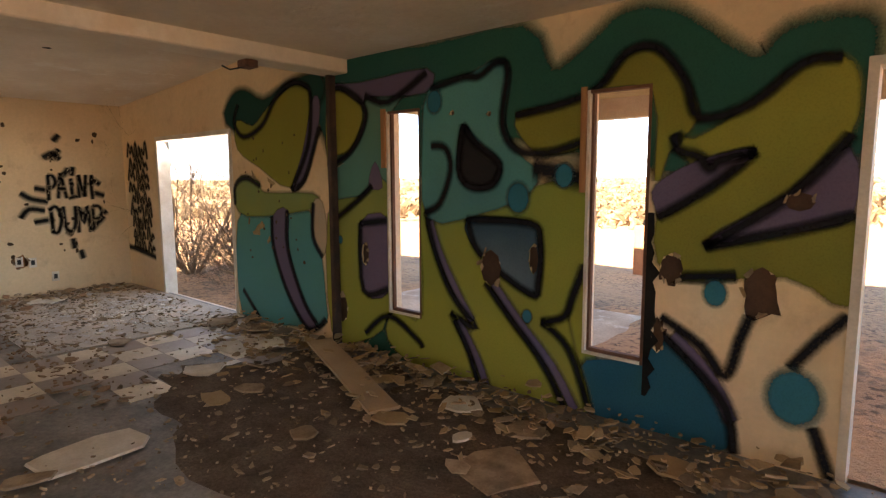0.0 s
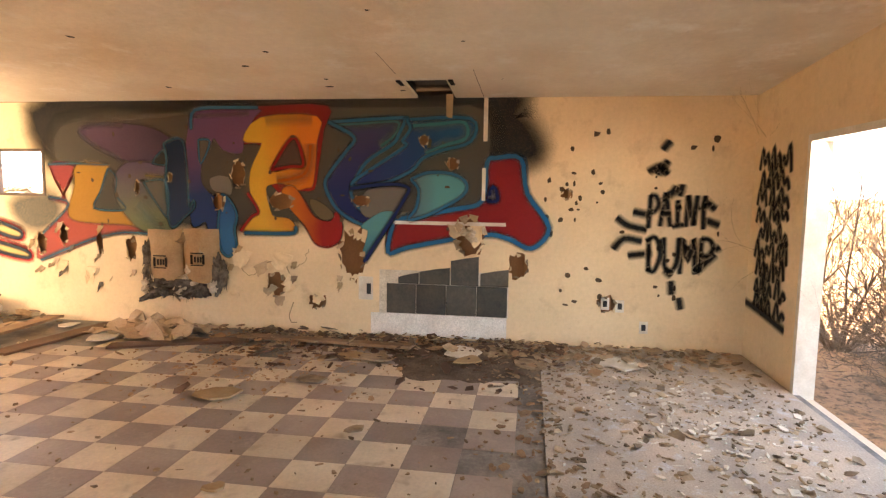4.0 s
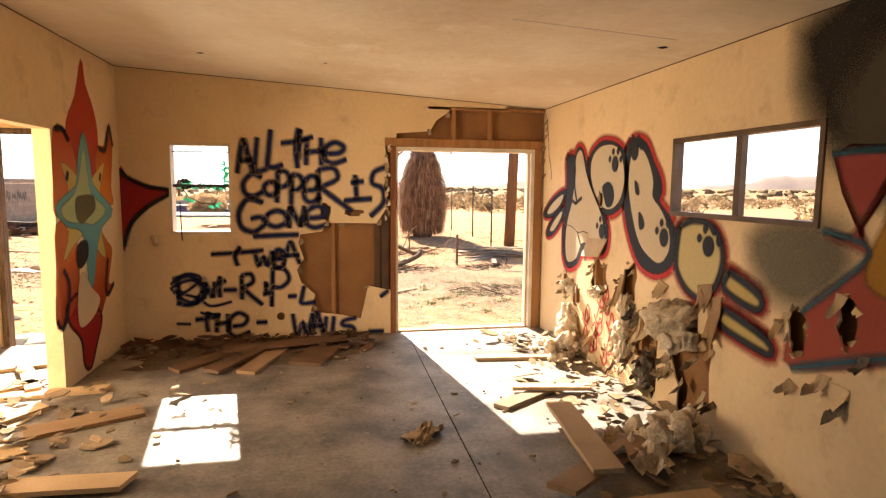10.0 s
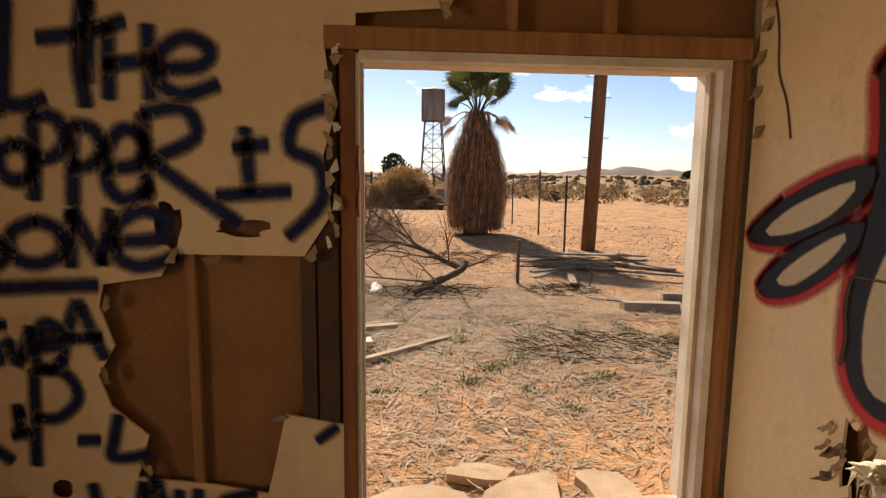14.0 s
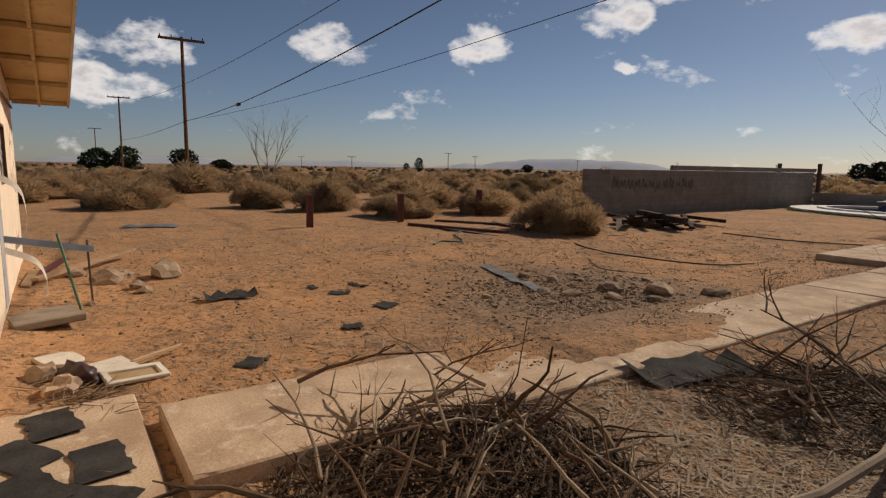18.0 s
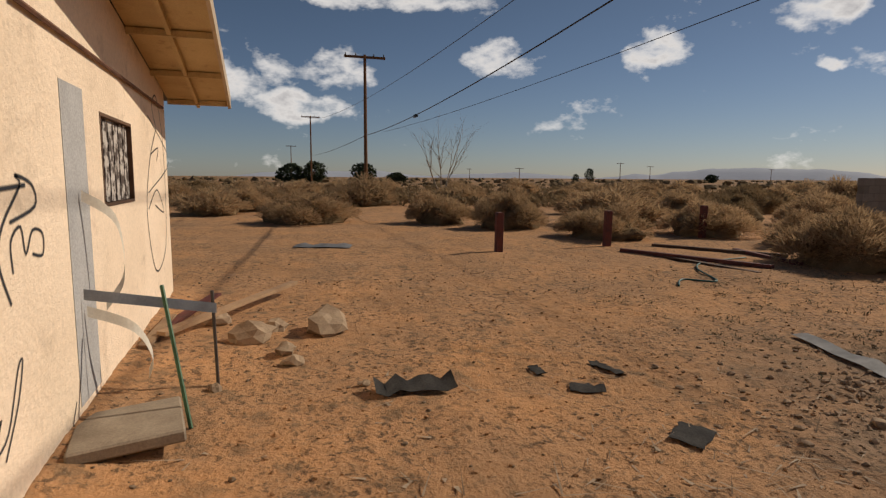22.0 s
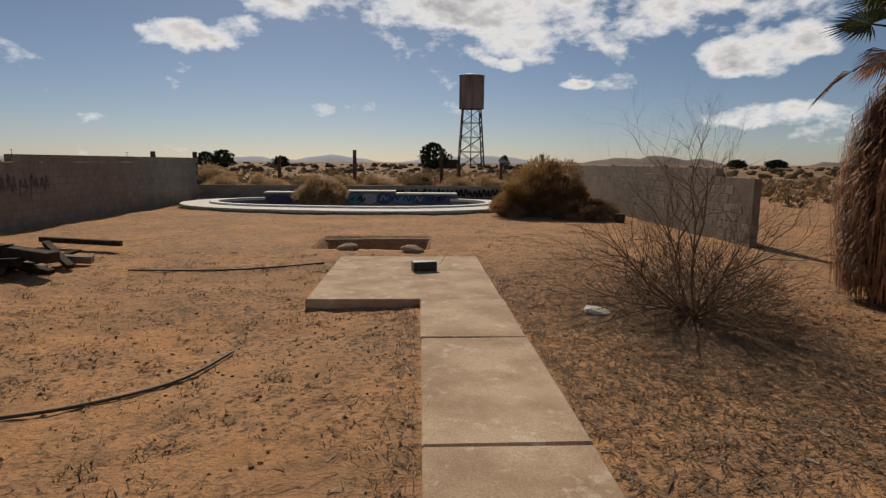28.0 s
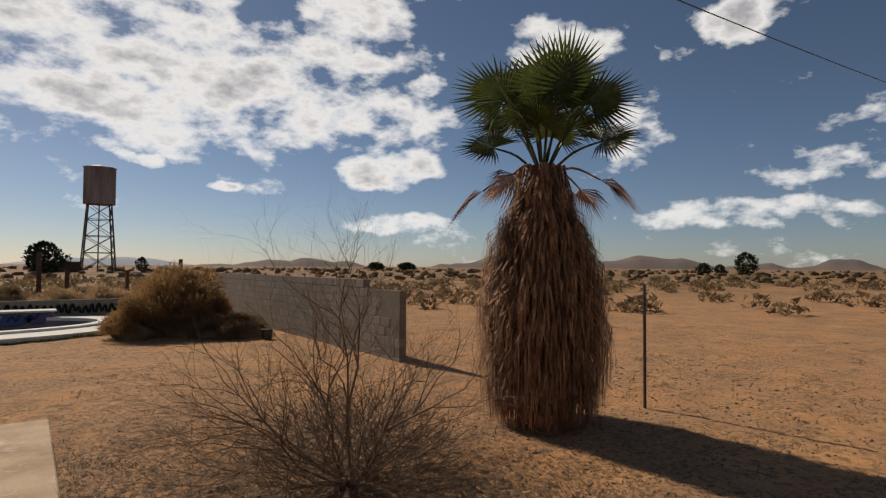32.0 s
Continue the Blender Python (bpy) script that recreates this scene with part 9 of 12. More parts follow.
brush_pile(0.55, 2.9, 1.0, 0.55, 420, 4, 0.05, "thin layer of long dry stems on the sand", 5, (0.003, 0.006), 2.75)
brush_pile(-0.2, 8.6, 0.7, 0.8, 240, 5, 0.18, "small heap of thorny twigs", 12, (0.006, 0.014))
brush_pile(0.95, 5.6, 0.5, 0.45, 160, 6, 0.06, "few dry sticks beside the stake", 7, (0.005, 0.012), 2.5)
brush_pile(-1.0, 5.5, 0.9, 0.5, 260, 7, 0.10, "thin scatter of dry sticks under the fallen limb", 10, (0.005, 0.012), 2.9)
rl_ = random.Random(8)
for px_, py_, k in ((-4.0, 2.3, 12), (-2.9, 2.5, 7), (-3.3, 4.9, 5)):
    for i in range(k):
        s = Shape()
        b = rl_.uniform(0, 6.28) if i % 2 else 2.5 + rl_.gauss(0, 0.5)
        x, y = px_ + rl_.gauss(0, 0.45), py_ + rl_.gauss(0, 0.35)
        stick(s, (x - 0.4 * math.cos(b), y - 0.4 * math.sin(b), ground_z(x, y) + rl_.uniform(0.08, 0.24)), (math.cos(b), math.sin(b), rl_.uniform(-0.05, 0.30)), rl_.uniform(0.7, 1.15), rl_.uniform(0.009, 0.018), rl_, 6, 0.24)
        thing("loose_branch", s, (M_TWIGGREY, M_BARKBROWN, M_TWIGPALE, M_BARKBROWN)[i % 4], "long crooked dead branch lying over the brush", "branch", "loose branches")
# fallen limb
fl = thing("fallen_branch", None, None, "fallen dead limb with long spreading side branches", "branch", at=(-0.6, 6.1, -0.1))
rnd = random.Random(15)
M_BARK = mat("dark_bark", (0.135, 0.092, 0.062), (0.07, 0.047, 0.032), 9, 0.95, 0.8, 40, 0.35, dist=0.01)
part("limb", Shape().tube(spline([(-1.22, 5.35, -0.10), (-0.85, 5.75, -0.02), (-0.50, 6.12, 0.08), (-0.42, 6.30, 0.16)], False, 4), [0.036 + 0.002 * k for k in range(13)], 9), M_BARK, fl, smooth=True)
main = spline([(-0.50, 6.18, 0.10), (-0.72, 6.32, 0.18), (-1.05, 6.50, 0.34), (-1.5, 6.75, 0.42), (-2.05, 6.72, 0.44), (-2.6, 6.8, 0.34)], False, 4)
part("limb", Shape().tube(main, [0.046 - 0.0017 * k for k in range(len(main))], 8), M_BARK, fl, smooth=True)
for k in range(15):
    s = Shape()
    p = main[3 + k]
    branch(s, p, (-1.0 + 0.6 * rnd.random(), rnd.uniform(-0.75, 0.75), rnd.uniform(-0.30, 0.45)), rnd.uniform(0.7, 1.6), 0.017 - 0.0005 * k, 2, rnd, 0.28, 2)
    part("side_branch", s, M_BARK if k % 3 else M_TWIG, fl)
for p, d, l in (((-1.0, 5.6, 0.0), (-1.0, -0.1, 0.05), 1.3), ((-0.8, 5.8, 0.05), (-0.9, -0.5, 0.0), 1.5), ((-0.45, 6.2, 0.1), (0.9, 0.2, 0.05), 0.6), ((-0.9, 5.6, 0.0), (-0.4, 0.6, 0.3), 0.7)):
    s = Shape()
    branch(s, p, d, l, 0.017, 2, rnd, 0.2, 2)
    part("side_branch", s, M_TWIG, fl)
fl2 = thing("fallen_branch", None, None, "long dark broken branch lying beside the path", "branch", at=(-3.6, 5.6, -0.1))
b2 = spline([(-2.15, 4.35, -0.10), (-2.55, 4.75, -0.04), (-3.0, 5.15, 0.06), (-3.45, 5.5, 0.15), (-3.9, 5.85, 0.20), (-4.35, 6.2, 0.20)], False, 4)
part("limb", Shape().tube(b2, [0.024 - 0.0009 * k for k in range(len(b2))], 7), M_BARK, fl2, smooth=True)
for k in range(9):
    s = Shape()
    branch(s, b2[3 + 2 * k], (-0.35 + rnd.uniform(-0.4, 0.5), 0.5 + rnd.uniform(-0.6, 0.5), rnd.uniform(-0.1, 0.35)), rnd.uniform(0.25, 0.55), 0.011, 1, rnd, 0.26, 2)
    part("side_branch", s, M_BARK, fl2)
s = Shape()
s.tube([(-2.70, 4.58, 0.04), (-2.62, 4.1, 0.06), (-2.66, 3.5, 0.02), (-2.85, 2.9, -0.05), (-3.2, 2.6, -0.08)], 0.028, 8)
thing("bent_pipe", s, M_SILVERWOOD, "bent pale conduit lying in the brush", "pipe")


def plank(name, p0, p1, w, th, material, label, z=None, group="planks", indoor=False, lift=0.0, raise1=0.0):
    """A board laid from one point to another."""
    p0, p1 = Vector((*p0, 0)), Vector((*p1, 0))
    d = p1 - p0
    l = d.length
    gz = (0.0 if indoor else (ground_z(p0.x, p0.y) + ground_z(p1.x, p1.y)) / 2 - 0.005) if z is None else z
    m = Matrix.Translation((*(p0.xy + p1.xy) / 2, gz + lift)) @ Euler((0, -math.atan2(raise1, l), math.atan2(d.y, d.x)), "XYZ").to_matrix().to_4x4()
    s = Shape()
    rnd = random.Random(int(l * 1000 + p0.x * 77))
    n = 5
    vs, fs = [], []
    for i in range(n + 1):
        x = -l / 2 + l * i / n
        e = rnd.uniform(-0.004, 0.004)
        k = rnd.uniform(-0.02, 0.02) if i in (0, n) else 0
        vs += [(x + k, -w / 2 + e, 0), (x - k, w / 2 + e, 0), (x - k, w / 2 + e, th), (x + k, -w / 2 + e, th)]
    for i in range(n):
        for j in range(4):
            fs.append((4 * i + j, 4 * i + (j + 1) % 4, 4 * i + 4 + (j + 1) % 4, 4 * i + 4 + j))
    fs += [(3, 2, 1, 0), tuple(4 * n + j for j in range(4))]
    s.add(vs, fs)
    ob = thing(name, s, material, label, "plank", group, at=m)
    return ob


plank("board", (-2.80, 2.88), (-2.25, 3.02), 0.13, 0.03, M_BOARD, "clean pale board end lying by the door", lift=0.06)
plank("board", (-2.22, 2.86), (-1.70, 3.02), 0.15, 0.035, M_BOARD, "pale split board lying by the door", lift=0.06)
plank("log", (-2.09, 2.32), (-0.95, 3.26), 0.065, 0.045, M_TWIGPALE, "weathered grey fence rail lying on the sand")
plank("log", (-2.25, 3.5), (-1.45, 3.72), 0.10, 0.05, M_TWIGPALE, "split weathered log in the brush")
for i, (a, b) in enumerate((((1.2, 8.7), (1.9, 7.2)), ((0.8, 8.3), (2.4, 8.0)), ((1.5, 8.9), (3.4, 8.5)), ((1.1, 7.6), (2.6, 7.4)), ((0.7, 6.6), (1.6, 7.6)), ((2.2, 8.2), (3.3, 7.1)), ((1.3, 6.5), (1.1, 5.7)), ((2.4, 6.6), (3.6, 6.0)), ((1.6, 8.2), (2.9, 7.8)))):
    plank("board", a, b, 0.10 + 0.03 * (i % 3), 0.03, M_SILVERWOOD, "grey weathered board in the heap by the pole", lift=0.03 * (i % 4))
for i, (a, b, c) in enumerate((((-15.6, 8.9), (-12.7, 10.1), 0), ((-16.3, 10.3), (-13.9, 11.8), 1), ((-15.0, 11.5), (-12.9, 11.0), 0), ((-14.6, 9.3), (-12.4, 9.5), 2))):
    plank("timber", a, b, 0.11, 0.075 if c < 2 else 0.03, M_RED if c == 0 else M_DARKWOOD, "dark red timber rail lying on the sand")
plank("timber", (1.30, 4.40), (1.98, 4.28), 0.14, 0.11, M_SILVERWOOD, "short weathered timber block on the sand")
plank("timber", (2.10, 5.02), (2.95, 4.88), 0.14, 0.10, M_SILVERWOOD, "weathered timber lying on the sand")
plank("board", (1.10, 5.10), (1.75, 4.72), 0.09, 0.03, M_SILVERWOOD, "grey split board on the sand")
rh_ = random.Random(31)
for i in range(18):
    cx, cy, an, l = 1.75 + rh_.gauss(0, 0.42), 7.75 + rh_.gauss(0, 0.55), rh_.uniform(-0.7, 0.5), rh_.uniform(0.4, 1.3)
    dx, dy = l * math.cos(an) / 2, l * math.sin(an) / 2
    plank("board", (cx - dx, cy - dy), (cx + dx, cy + dy), rh_.uniform(0.05, 0.10), 0.022, (M_OLDWOOD, M_SILVERWOOD, M_OLDWOOD)[i % 3], "grey weathered board in the heap by the pole", lift=rh_.uniform(0, 0.12))
rt_ = random.Random(12)
M_CHAR = mat("charred_wood", (0.035, 0.024, 0.018), (0.085, 0.055, 0.036), 6, 0.9, 0.5, 40, 0.3, per=0.3)
for i in range(22):
    cx, cy, an, l = -12.5 + rt_.gauss(0, 0.55), 15.6 + rt_.gauss(0, 0.65), rt_.uniform(-0.9, 1.2), rt_.uniform(0.5, 1.5)
    dx, dy = l * math.cos(an), l * math.sin(an)
    plank("timber", (cx - dx / 2, cy - dy / 2), (cx + dx / 2, cy + dy / 2), rt_.uniform(0.08, 0.18), rt_.uniform(0.04, 0.12), (M_CHAR, M_DARKWOOD, M_CHAR, M_SILVERWOOD)[i % 4], "charred timber in a heap by the block wall", lift=rt_.uniform(0.04, 0.2), raise1=rt_.uniform(-0.3, 0.3))
plank("timber", (-13.9, 16.9), (-11.1, 15.2), 0.20, 0.16, M_CHAR, "long charred beam across the heap of timber", lift=0.20)
plank("timber", (-13.2, 18.2), (-11.3, 17.6), 0.10, 0.10, M_CHAR, "charred rail lying behind the heap", lift=0.12)
plank("board", (-10.5, 0.35), (-12.9, 1.7), 0.11, 0.04, M_WOOD, "long brown board lying beside the house", lift=0.10)
plank("board", (-10.9, 0.3), (-12.6, 0.7), 0.12, 0.03, M_RED, "reddish board lying beside the house", lift=0.03)
plank("board", (-10.2, 0.25), (-11.4, 0.32), 0.10, 0.03, M_WOOD, "brown board lying against the wall", lift=0.02)
plank("board", (-6.75, 19.3), (-5.3, 19.25), 0.14, 0.05, M_SILVERWOOD, "grey plank across the pit", z=-0.14)
plank("board", (-7.6, 19.15), (-6.7, 19.3), 0.14, 0.05, M_SILVERWOOD, "grey plank across the pit", z=-0.15)
for x, y in ((-6.98, 18.0), (-5.66, 17.75)):
    s = Shape()
    s.rock((x, y, -0.12), (0.24, 0.2, 0.09), int(x * 10), 0.25, 1, 2)
    thing("stone", s, M_STONE, "round flat stone at the edge of the pit", "stone", "stones")


def sheet(name, x, y, w, l, turn, material, label, category, curl=0.06, seed=0, z=None, n=7):
    """A bent, torn sheet of roofing or metal lying on the ground."""
    rnd = random.Random(seed)
    m = Euler((0, 0, turn)).to_matrix()
    s = Shape()
    vs = []
    for i in range(n + 1):
        for j in range(4):
            u, v = (i / n - 0.5) * l, (j / 3 - 0.5) * w
            e = rnd.uniform(-0.06, 0.06) * w if j in (0, 3) else 0
            p = m @ Vector((u, v + e, 0))
            base = ground_z(x + p.x, y + p.y) if z is None else z
            vs.append((x + p.x, y + p.y, base + 0.012 + abs(curl * math.sin(i * 1.3 + seed) * (0.4 + 0.6 * j / 3))))
    fs = [(i * 4 + j, i * 4 + j + 1, i * 4 + 5 + j, i * 4 + 4 + j) for i in range(n) for j in range(3)]
    k = len(vs)
    s.add(vs + [(a, b, c - 0.004) for a, b, c in vs], fs + [tuple(q + k for q in f[::-1]) for f in fs])
    return thing(name, s, material, label, category, smooth=True)


M_FLASH = mat("grey_flashing", (0.22, 0.21, 0.20), (0.13, 0.125, 0.12), 6, 0.65, 0.1, 30, 0.12, metal=0.3)
ob = sheet("metal_strip", -8.05, 6.25, 0.16, 2.2, -0.28, M_FLASH, "long bent strip of grey metal flashing", "flashing", 0.05, 1)
sheet("roofing_felt", -8.78, 2.35, 0.22, 0.62, 1.5, M_FELT, "curled scrap of black roofing felt", "roofing felt", 0.10, 2)
for i, (x, y) in enumerate(((-8.94, 3.46), (-8.46, 3.65), (-7.53, 3.83), (-8.83, 4.08), (-6.9, 3.1), (-6.3, 1.9))):
    sheet("roofing_felt", x, y, 0.10 + 0.06 * (i % 3), 0.20 + 0.07 * (i % 4), i * 1.1, M_FELT, "scrap of dark roofing felt on the sand", "roofing felt", 0.02, i + 5)
sheet("roofing_felt", -4.22, 4.9, 0.42, 1.1, 1.25, M_FELT, "rumpled black felt beside the path", "roofing felt", 0.10, 30)
for i, (x, y, a) in enumerate(((-5.68, 0.52, 0.2), (-5.3, 0.36, 0.6), (-5.02, 0.74, 0.1), (-4.85, 0.42, 0.4), (-4.62, 0.66, 0.9))):
    sheet("shingle", x, y, 0.26, 0.42, a, M_FELT, "slate-grey shingle lying on the step", "shingle", 0.012, i + 40, z=-0.10)
sheet("sheet_metal", -18.2, 2.65, 0.5, 1.3, 1.3, M_FLASH, "flat pale metal sheet on the sand", "sheet metal", 0.05, 60)


def slab_piece(sh, x, y, z, r, th, seed, turn=0.0, squash=0.7, tilt=(0, 0), n=7):
    """A broken flat piece with a ragged outline."""
    rnd = random.Random(seed)
    m = Matrix.Translation((x, y, z)) @ Euler((tilt[0], tilt[1], turn)).to_matrix().to_4x4()
    pts = []
    for i in range(n):
        a = 2 * math.pi * i / n + rnd.uniform(-0.3, 0.3)
        k = r * rnd.uniform(0.65, 1.1)
        pts.append((k * math.cos(a), k * math.sin(a) * squash))
    sh.add([m @ Vector((a, b, 0)) for a, b in pts] + [m @ Vector((a * 0.97, b * 0.97, th)) for a, b in pts],
           [tuple(range(n))[::-1], tuple(range(n, 2 * n))] + [(i, (i + 1) % n, n + (i + 1) % n, n + i) for i in range(n)])
    return sh


for i, (x, y, r) in enumerate(((-8.1, 6.55, 0.1), (-7.57, 6.64, 0.12), (-7.38, 7.0, 0.09), (-6.74, 6.94, 0.2), (-6.28, 7.38, 0.26), (-5.85, 7.95, 0.2), (-6.83, 6.22, 0.16), (-6.4, 6.6, 0.14), (-7.1, 6.0, 0.13), (-6.0, 6.9, 0.12), (-5.9, 8.25, 0.12), (-7.75, 7.3, 0.08), (-6.6, 5.6, 0.1), (-7.3, 5.2, 0.09), (-5.8, 6.0, 0.1), (-6.9, 7.9, 0.1))):
    s = Shape()
    s.rock((x, y, ground_z(x, y) + r * 0.18), (r, r * 0.7, r * 0.36), i + 70, 0.45, 1, 2)
    thing("broken_concrete", s, M_STONE, "lump of broken concrete in the gravel", "rubble", "concrete rubble")
for i, (x, y, r) in enumerate(((-10.5, 1.15, 0.22), (-10.75, 1.9, 0.26), (-10.0, 1.45, 0.12), (-11.3, 0.8, 0.16), (-9.7, 1.5, 0.1), (-10.9, 1.4, 0.14), (-6.65, 0.45, 0.13), (-9.2, 0.9, 0.06), (-9.0, 2.0, 0.05))):
    s = Shape()
    s.rock((x, y, ground_z(x, y) + r * 0.3), (r, r * 0.75, r * 0.55), i + 170, 0.55, 1, 2)
    thing("adobe_lump", s, M_STONE, "crumbling lump of plaster rubble", "rubble", "plaster rubble")
s = Shape()
slab_piece(s, -7.02, 0.55, ground_z(-7.05, 0.55) + 0.02, 0.24, 0.03, 5, 0.4)
thing("drywall_piece", s, M_GYPSUM, "broken pale drywall piece on the sand", "drywall piece", "drywall rubble")
s = Shape()
s.box(-0.17, 0.17, -0.14, 0.14, 0, 0.025, Matrix.Translation((-6.75, 0.92, ground_z(-6.75, 0.92) + 0.02)) @ Euler((0.05, 0, 0.3)).to_matrix().to_4x4(), bev=0.004)
thing("drywall_piece", s, M_GYPSUM, "square offcut of pale drywall on the sand", "drywall piece", "drywall rubble")
s = Shape()
s.rock((-6.46, 0.70, ground_z(-6.5, 0.7) + 0.07), (0.12, 0.13, 0.10), 9, 0.55, 1.6, 3)
thing("dark_bag", s, mat("dark_red_bag", (0.055, 0.018, 0.014), (0.035, 0.012, 0.01), 6, 0.4, 0.4, 20, 0.2), "crumpled dark red bag", "bag", smooth=True)
fr = thing("picture_frame", None, None, "small broken white picture frame lying face up", "picture frame")
fm = Matrix.Translation((-6.44, 1.05, ground_z(-6.44, 1.05) + 0.03)) @ Euler((0.10, 0.05, 1.75)).to_matrix().to_4x4()
for a in ((-0.22, 0.22, -0.13, -0.085), (-0.22, 0.22, 0.085, 0.13), (-0.22, -0.17, -0.085, 0.085), (0.17, 0.22, -0.085, 0.085)):
    s = Shape()
    s.box(a[0], a[1], a[2], a[3], 0, 0.03, fm, bev=0.005)
    part("rail", s, M_TRIM, fr)
s = Shape()
s.box(-0.17, 0.17, -0.085, 0.085, 0.002, 0.008, fm)
part("backing", s, M_PAPER, fr, "brown backing board")
plank("stick", (-6.73, 1.06), (-7.01, 1.48), 0.03, 0.02, M_BOARD, "thin pale lath on the sand", lift=0.05)
s = Shape()
s.rock((-6.31, 0.57, ground_z(-6.31, 0.57) + 0.05), (0.11, 0.12, 0.09), 23, 0.5, 1.4, 3)
thing("broken_concrete", s, M_CONCOUT, "rough lump of pitted concrete beside the bag", "rubble", "concrete rubble")
s = Shape()
rs_ = random.Random(77)
for _ in range(120):
    x_, y_ = -6.12 + rs_.gauss(0, 0.16), 0.72 + rs_.gauss(0, 0.16)
    a_, l_ = rs_.uniform(0, 6.28), rs_.uniform(0.08, 0.3)
    z_ = ground_z(x_, y_) + rs_.uniform(0.0, 0.05)
    s.tube([(x_, y_, z_), (x_ + l_ * math.cos(a_), y_ + l_ * math.sin(a_), z_ + rs_.uniform(-0.01, 0.06))], [0.004, 0.002], 4, cap=False)
thing("twig_litter", s, M_TWIG, "small heap of dry twigs beside the step", "twigs", kind="stuff")
# leaning green stakes and torn flashing by the wall
gs = thing("green_stake", None, None, "thin green garden stake leaning on the step", "stake")
s = Shape()
s.tube([(-8.55, 0.80, -0.13), (-8.9, 0.62, 0.75)], 0.014, 7)
part("rod", s, mat("green_rod", (0.05, 0.13, 0.055), (0.035, 0.10, 0.04), 9, 0.5), gs)
gs2 = thing("green_stake", None, None, "short upright green garden stake in the sand", "stake")
s = Shape()
s.tube([(-9.3, 0.92, -0.2), (-9.32, 0.90, 0.62)], 0.013, 7)
part("rod", s, M_DARKSTEEL, gs2)
fb = thing("torn_flashing", None, None, "twisted grey metal straps peeling off the wall", "flashing")
for pts in ([(-8.85, 0.17, 0.72), (-8.9, 0.45, 0.66), (-9.0, 0.95, 0.55)], [(-8.95, 0.17, 1.35), (-9.05, 0.34, 1.18), (-9.1, 0.36, 0.8), (-9.05, 0.25, 0.6)], [(-8.9, 0.17, 0.6), (-9.0, 0.42, 0.45), (-9.15, 0.5, 0.2), (-9.2, 0.46, 0.05)]):
    line = spline(pts, False, 6)
    s = Shape()
    vs = []
    for p in line:
        vs += [(p.x, p.y, p.z - 0.035), (p.x - 0.01, p.y, p.z + 0.035)]
    s.add(vs, [(2 * i, 2 * i + 2, 2 * i + 3, 2 * i + 1) for i in range(len(line) - 1)])
    part("strap", s, M_GALV if pts[0][2] == 0.72 else M_TRIM, fb)
# hoses
def hose(pts, r, material, label):
    line = spline([(x, y, ground_z(x, y) + r + 0.004) for x, y in pts], False, 8)
    s = Shape()
    s.tube(line, r, 7)
    thing("hose", s, material, label, "hose", smooth=True)
hose([(-10.84, 10.55), (-10.2, 10.2), (-9.48, 10.09), (-8.7, 10.2), (-8.11, 10.52), (-7.6, 11.1), (-7.37, 11.87)], 0.015, M_DARKSTEEL, "grey hose lying in a curve on the soil")
M_GREENHOSE = mat("green_hose", (0.03, 0.11, 0.09), (0.025, 0.08, 0.065), 8, 0.5, 0.1)
hose([(-11.8, 7.3), (-12.3, 7.8), (-12.0, 8.2), (-13.0, 8.7), (-13.8, 9.6), (-14.0, 10.8)], 0.016, M_GREENHOSE, "tangled green garden hose on the sand")
hose([(-10.2, 15.6), (-8.6, 15.8), (-7.2, 16.4)], 0.014, M_DARKSTEEL, "thin dark hose near the pad")
hose([(-9.0, 9.0), (-8.0, 8.2), (-7.4, 8.6)], 0.008, M_TWIG, "dry root lying on the soil")
# black appliance on the pad
bx = thing("broken_appliance", None, None, "small black appliance casing lying on the pad with loose wires", "appliance")
bm_ = Matrix.Translation((-5.45, 15.5, -0.115)) @ Euler((0, 0, 0.25)).to_matrix().to_4x4()
s = Shape()
s.box(-0.19, 0.19, -0.10, 0.10, 0.0, 0.15, bm_, bev=0.012)
part("casing", s, M_PLASTIC, bx)
s = Shape()
s.box(0.19, 0.2, -0.09, 0.09, 0.01, 0.14, bm_)
part("end_plate", s, M_GALV, bx)
s = Shape()
s.tube(spline([bm_ @ Vector(p) for p in ((0.2, 0, 0.08), (0.3, 0.05, 0.1), (0.36, 0.1, 0.16), (0.4, 0.08, 0.22))], False, 5), 0.004, 5)
part("wire", s, M_PLASTIC, bx)
s = Shape()
s.rock((-3.41, 12.95, ground_z(-3.41, 12.95) + 0.03), (0.16, 0.1, 0.035), 5, 0.4, 1, 2)
thing("crumpled_paper", s, M_TRIM, "crumpled white paper by the shrub", "litter")
s = Shape()
s.rock((-1.75, 5.6, ground_z(-1.75, 5.6) + 0.04), (0.15, 0.08, 0.03), 8, 0.6, 1, 2)
thing("crumpled_paper", s, M_TRIM, "crumpled white packaging in the twigs", "litter")
bk = thing("black_bucket", None, None, "small black bucket by the garden wall", "bucket", at=(0.55, 23.4, -0.14))
s = Shape()
s.tube([(0.55, 23.4, -0.15), (0.55, 23.4, 0.13)], [0.13, 0.16], 14)
part("pail", s, M_PLASTIC, bk)
# flat stones at the door
for i, (x, y, r) in enumerate(((-1.35, 0.38, 0.3), (-0.85, 0.32, 0.34), (-0.35, 0.38, 0.3), (-1.0, 0.62, 0.2))):
    s = Shape()
    slab_piece(s, x, y, -0.145, r, 0.045, i + 300, i, 0.55, n=11)
    thing("flagstone", s, mat("sandstone", (0.45, 0.33, 0.22), (0.36, 0.25, 0.16), 5, 0.9, 0.4, 40, 0.15), "pale broken stone step at the threshold", "stone", "door stones")

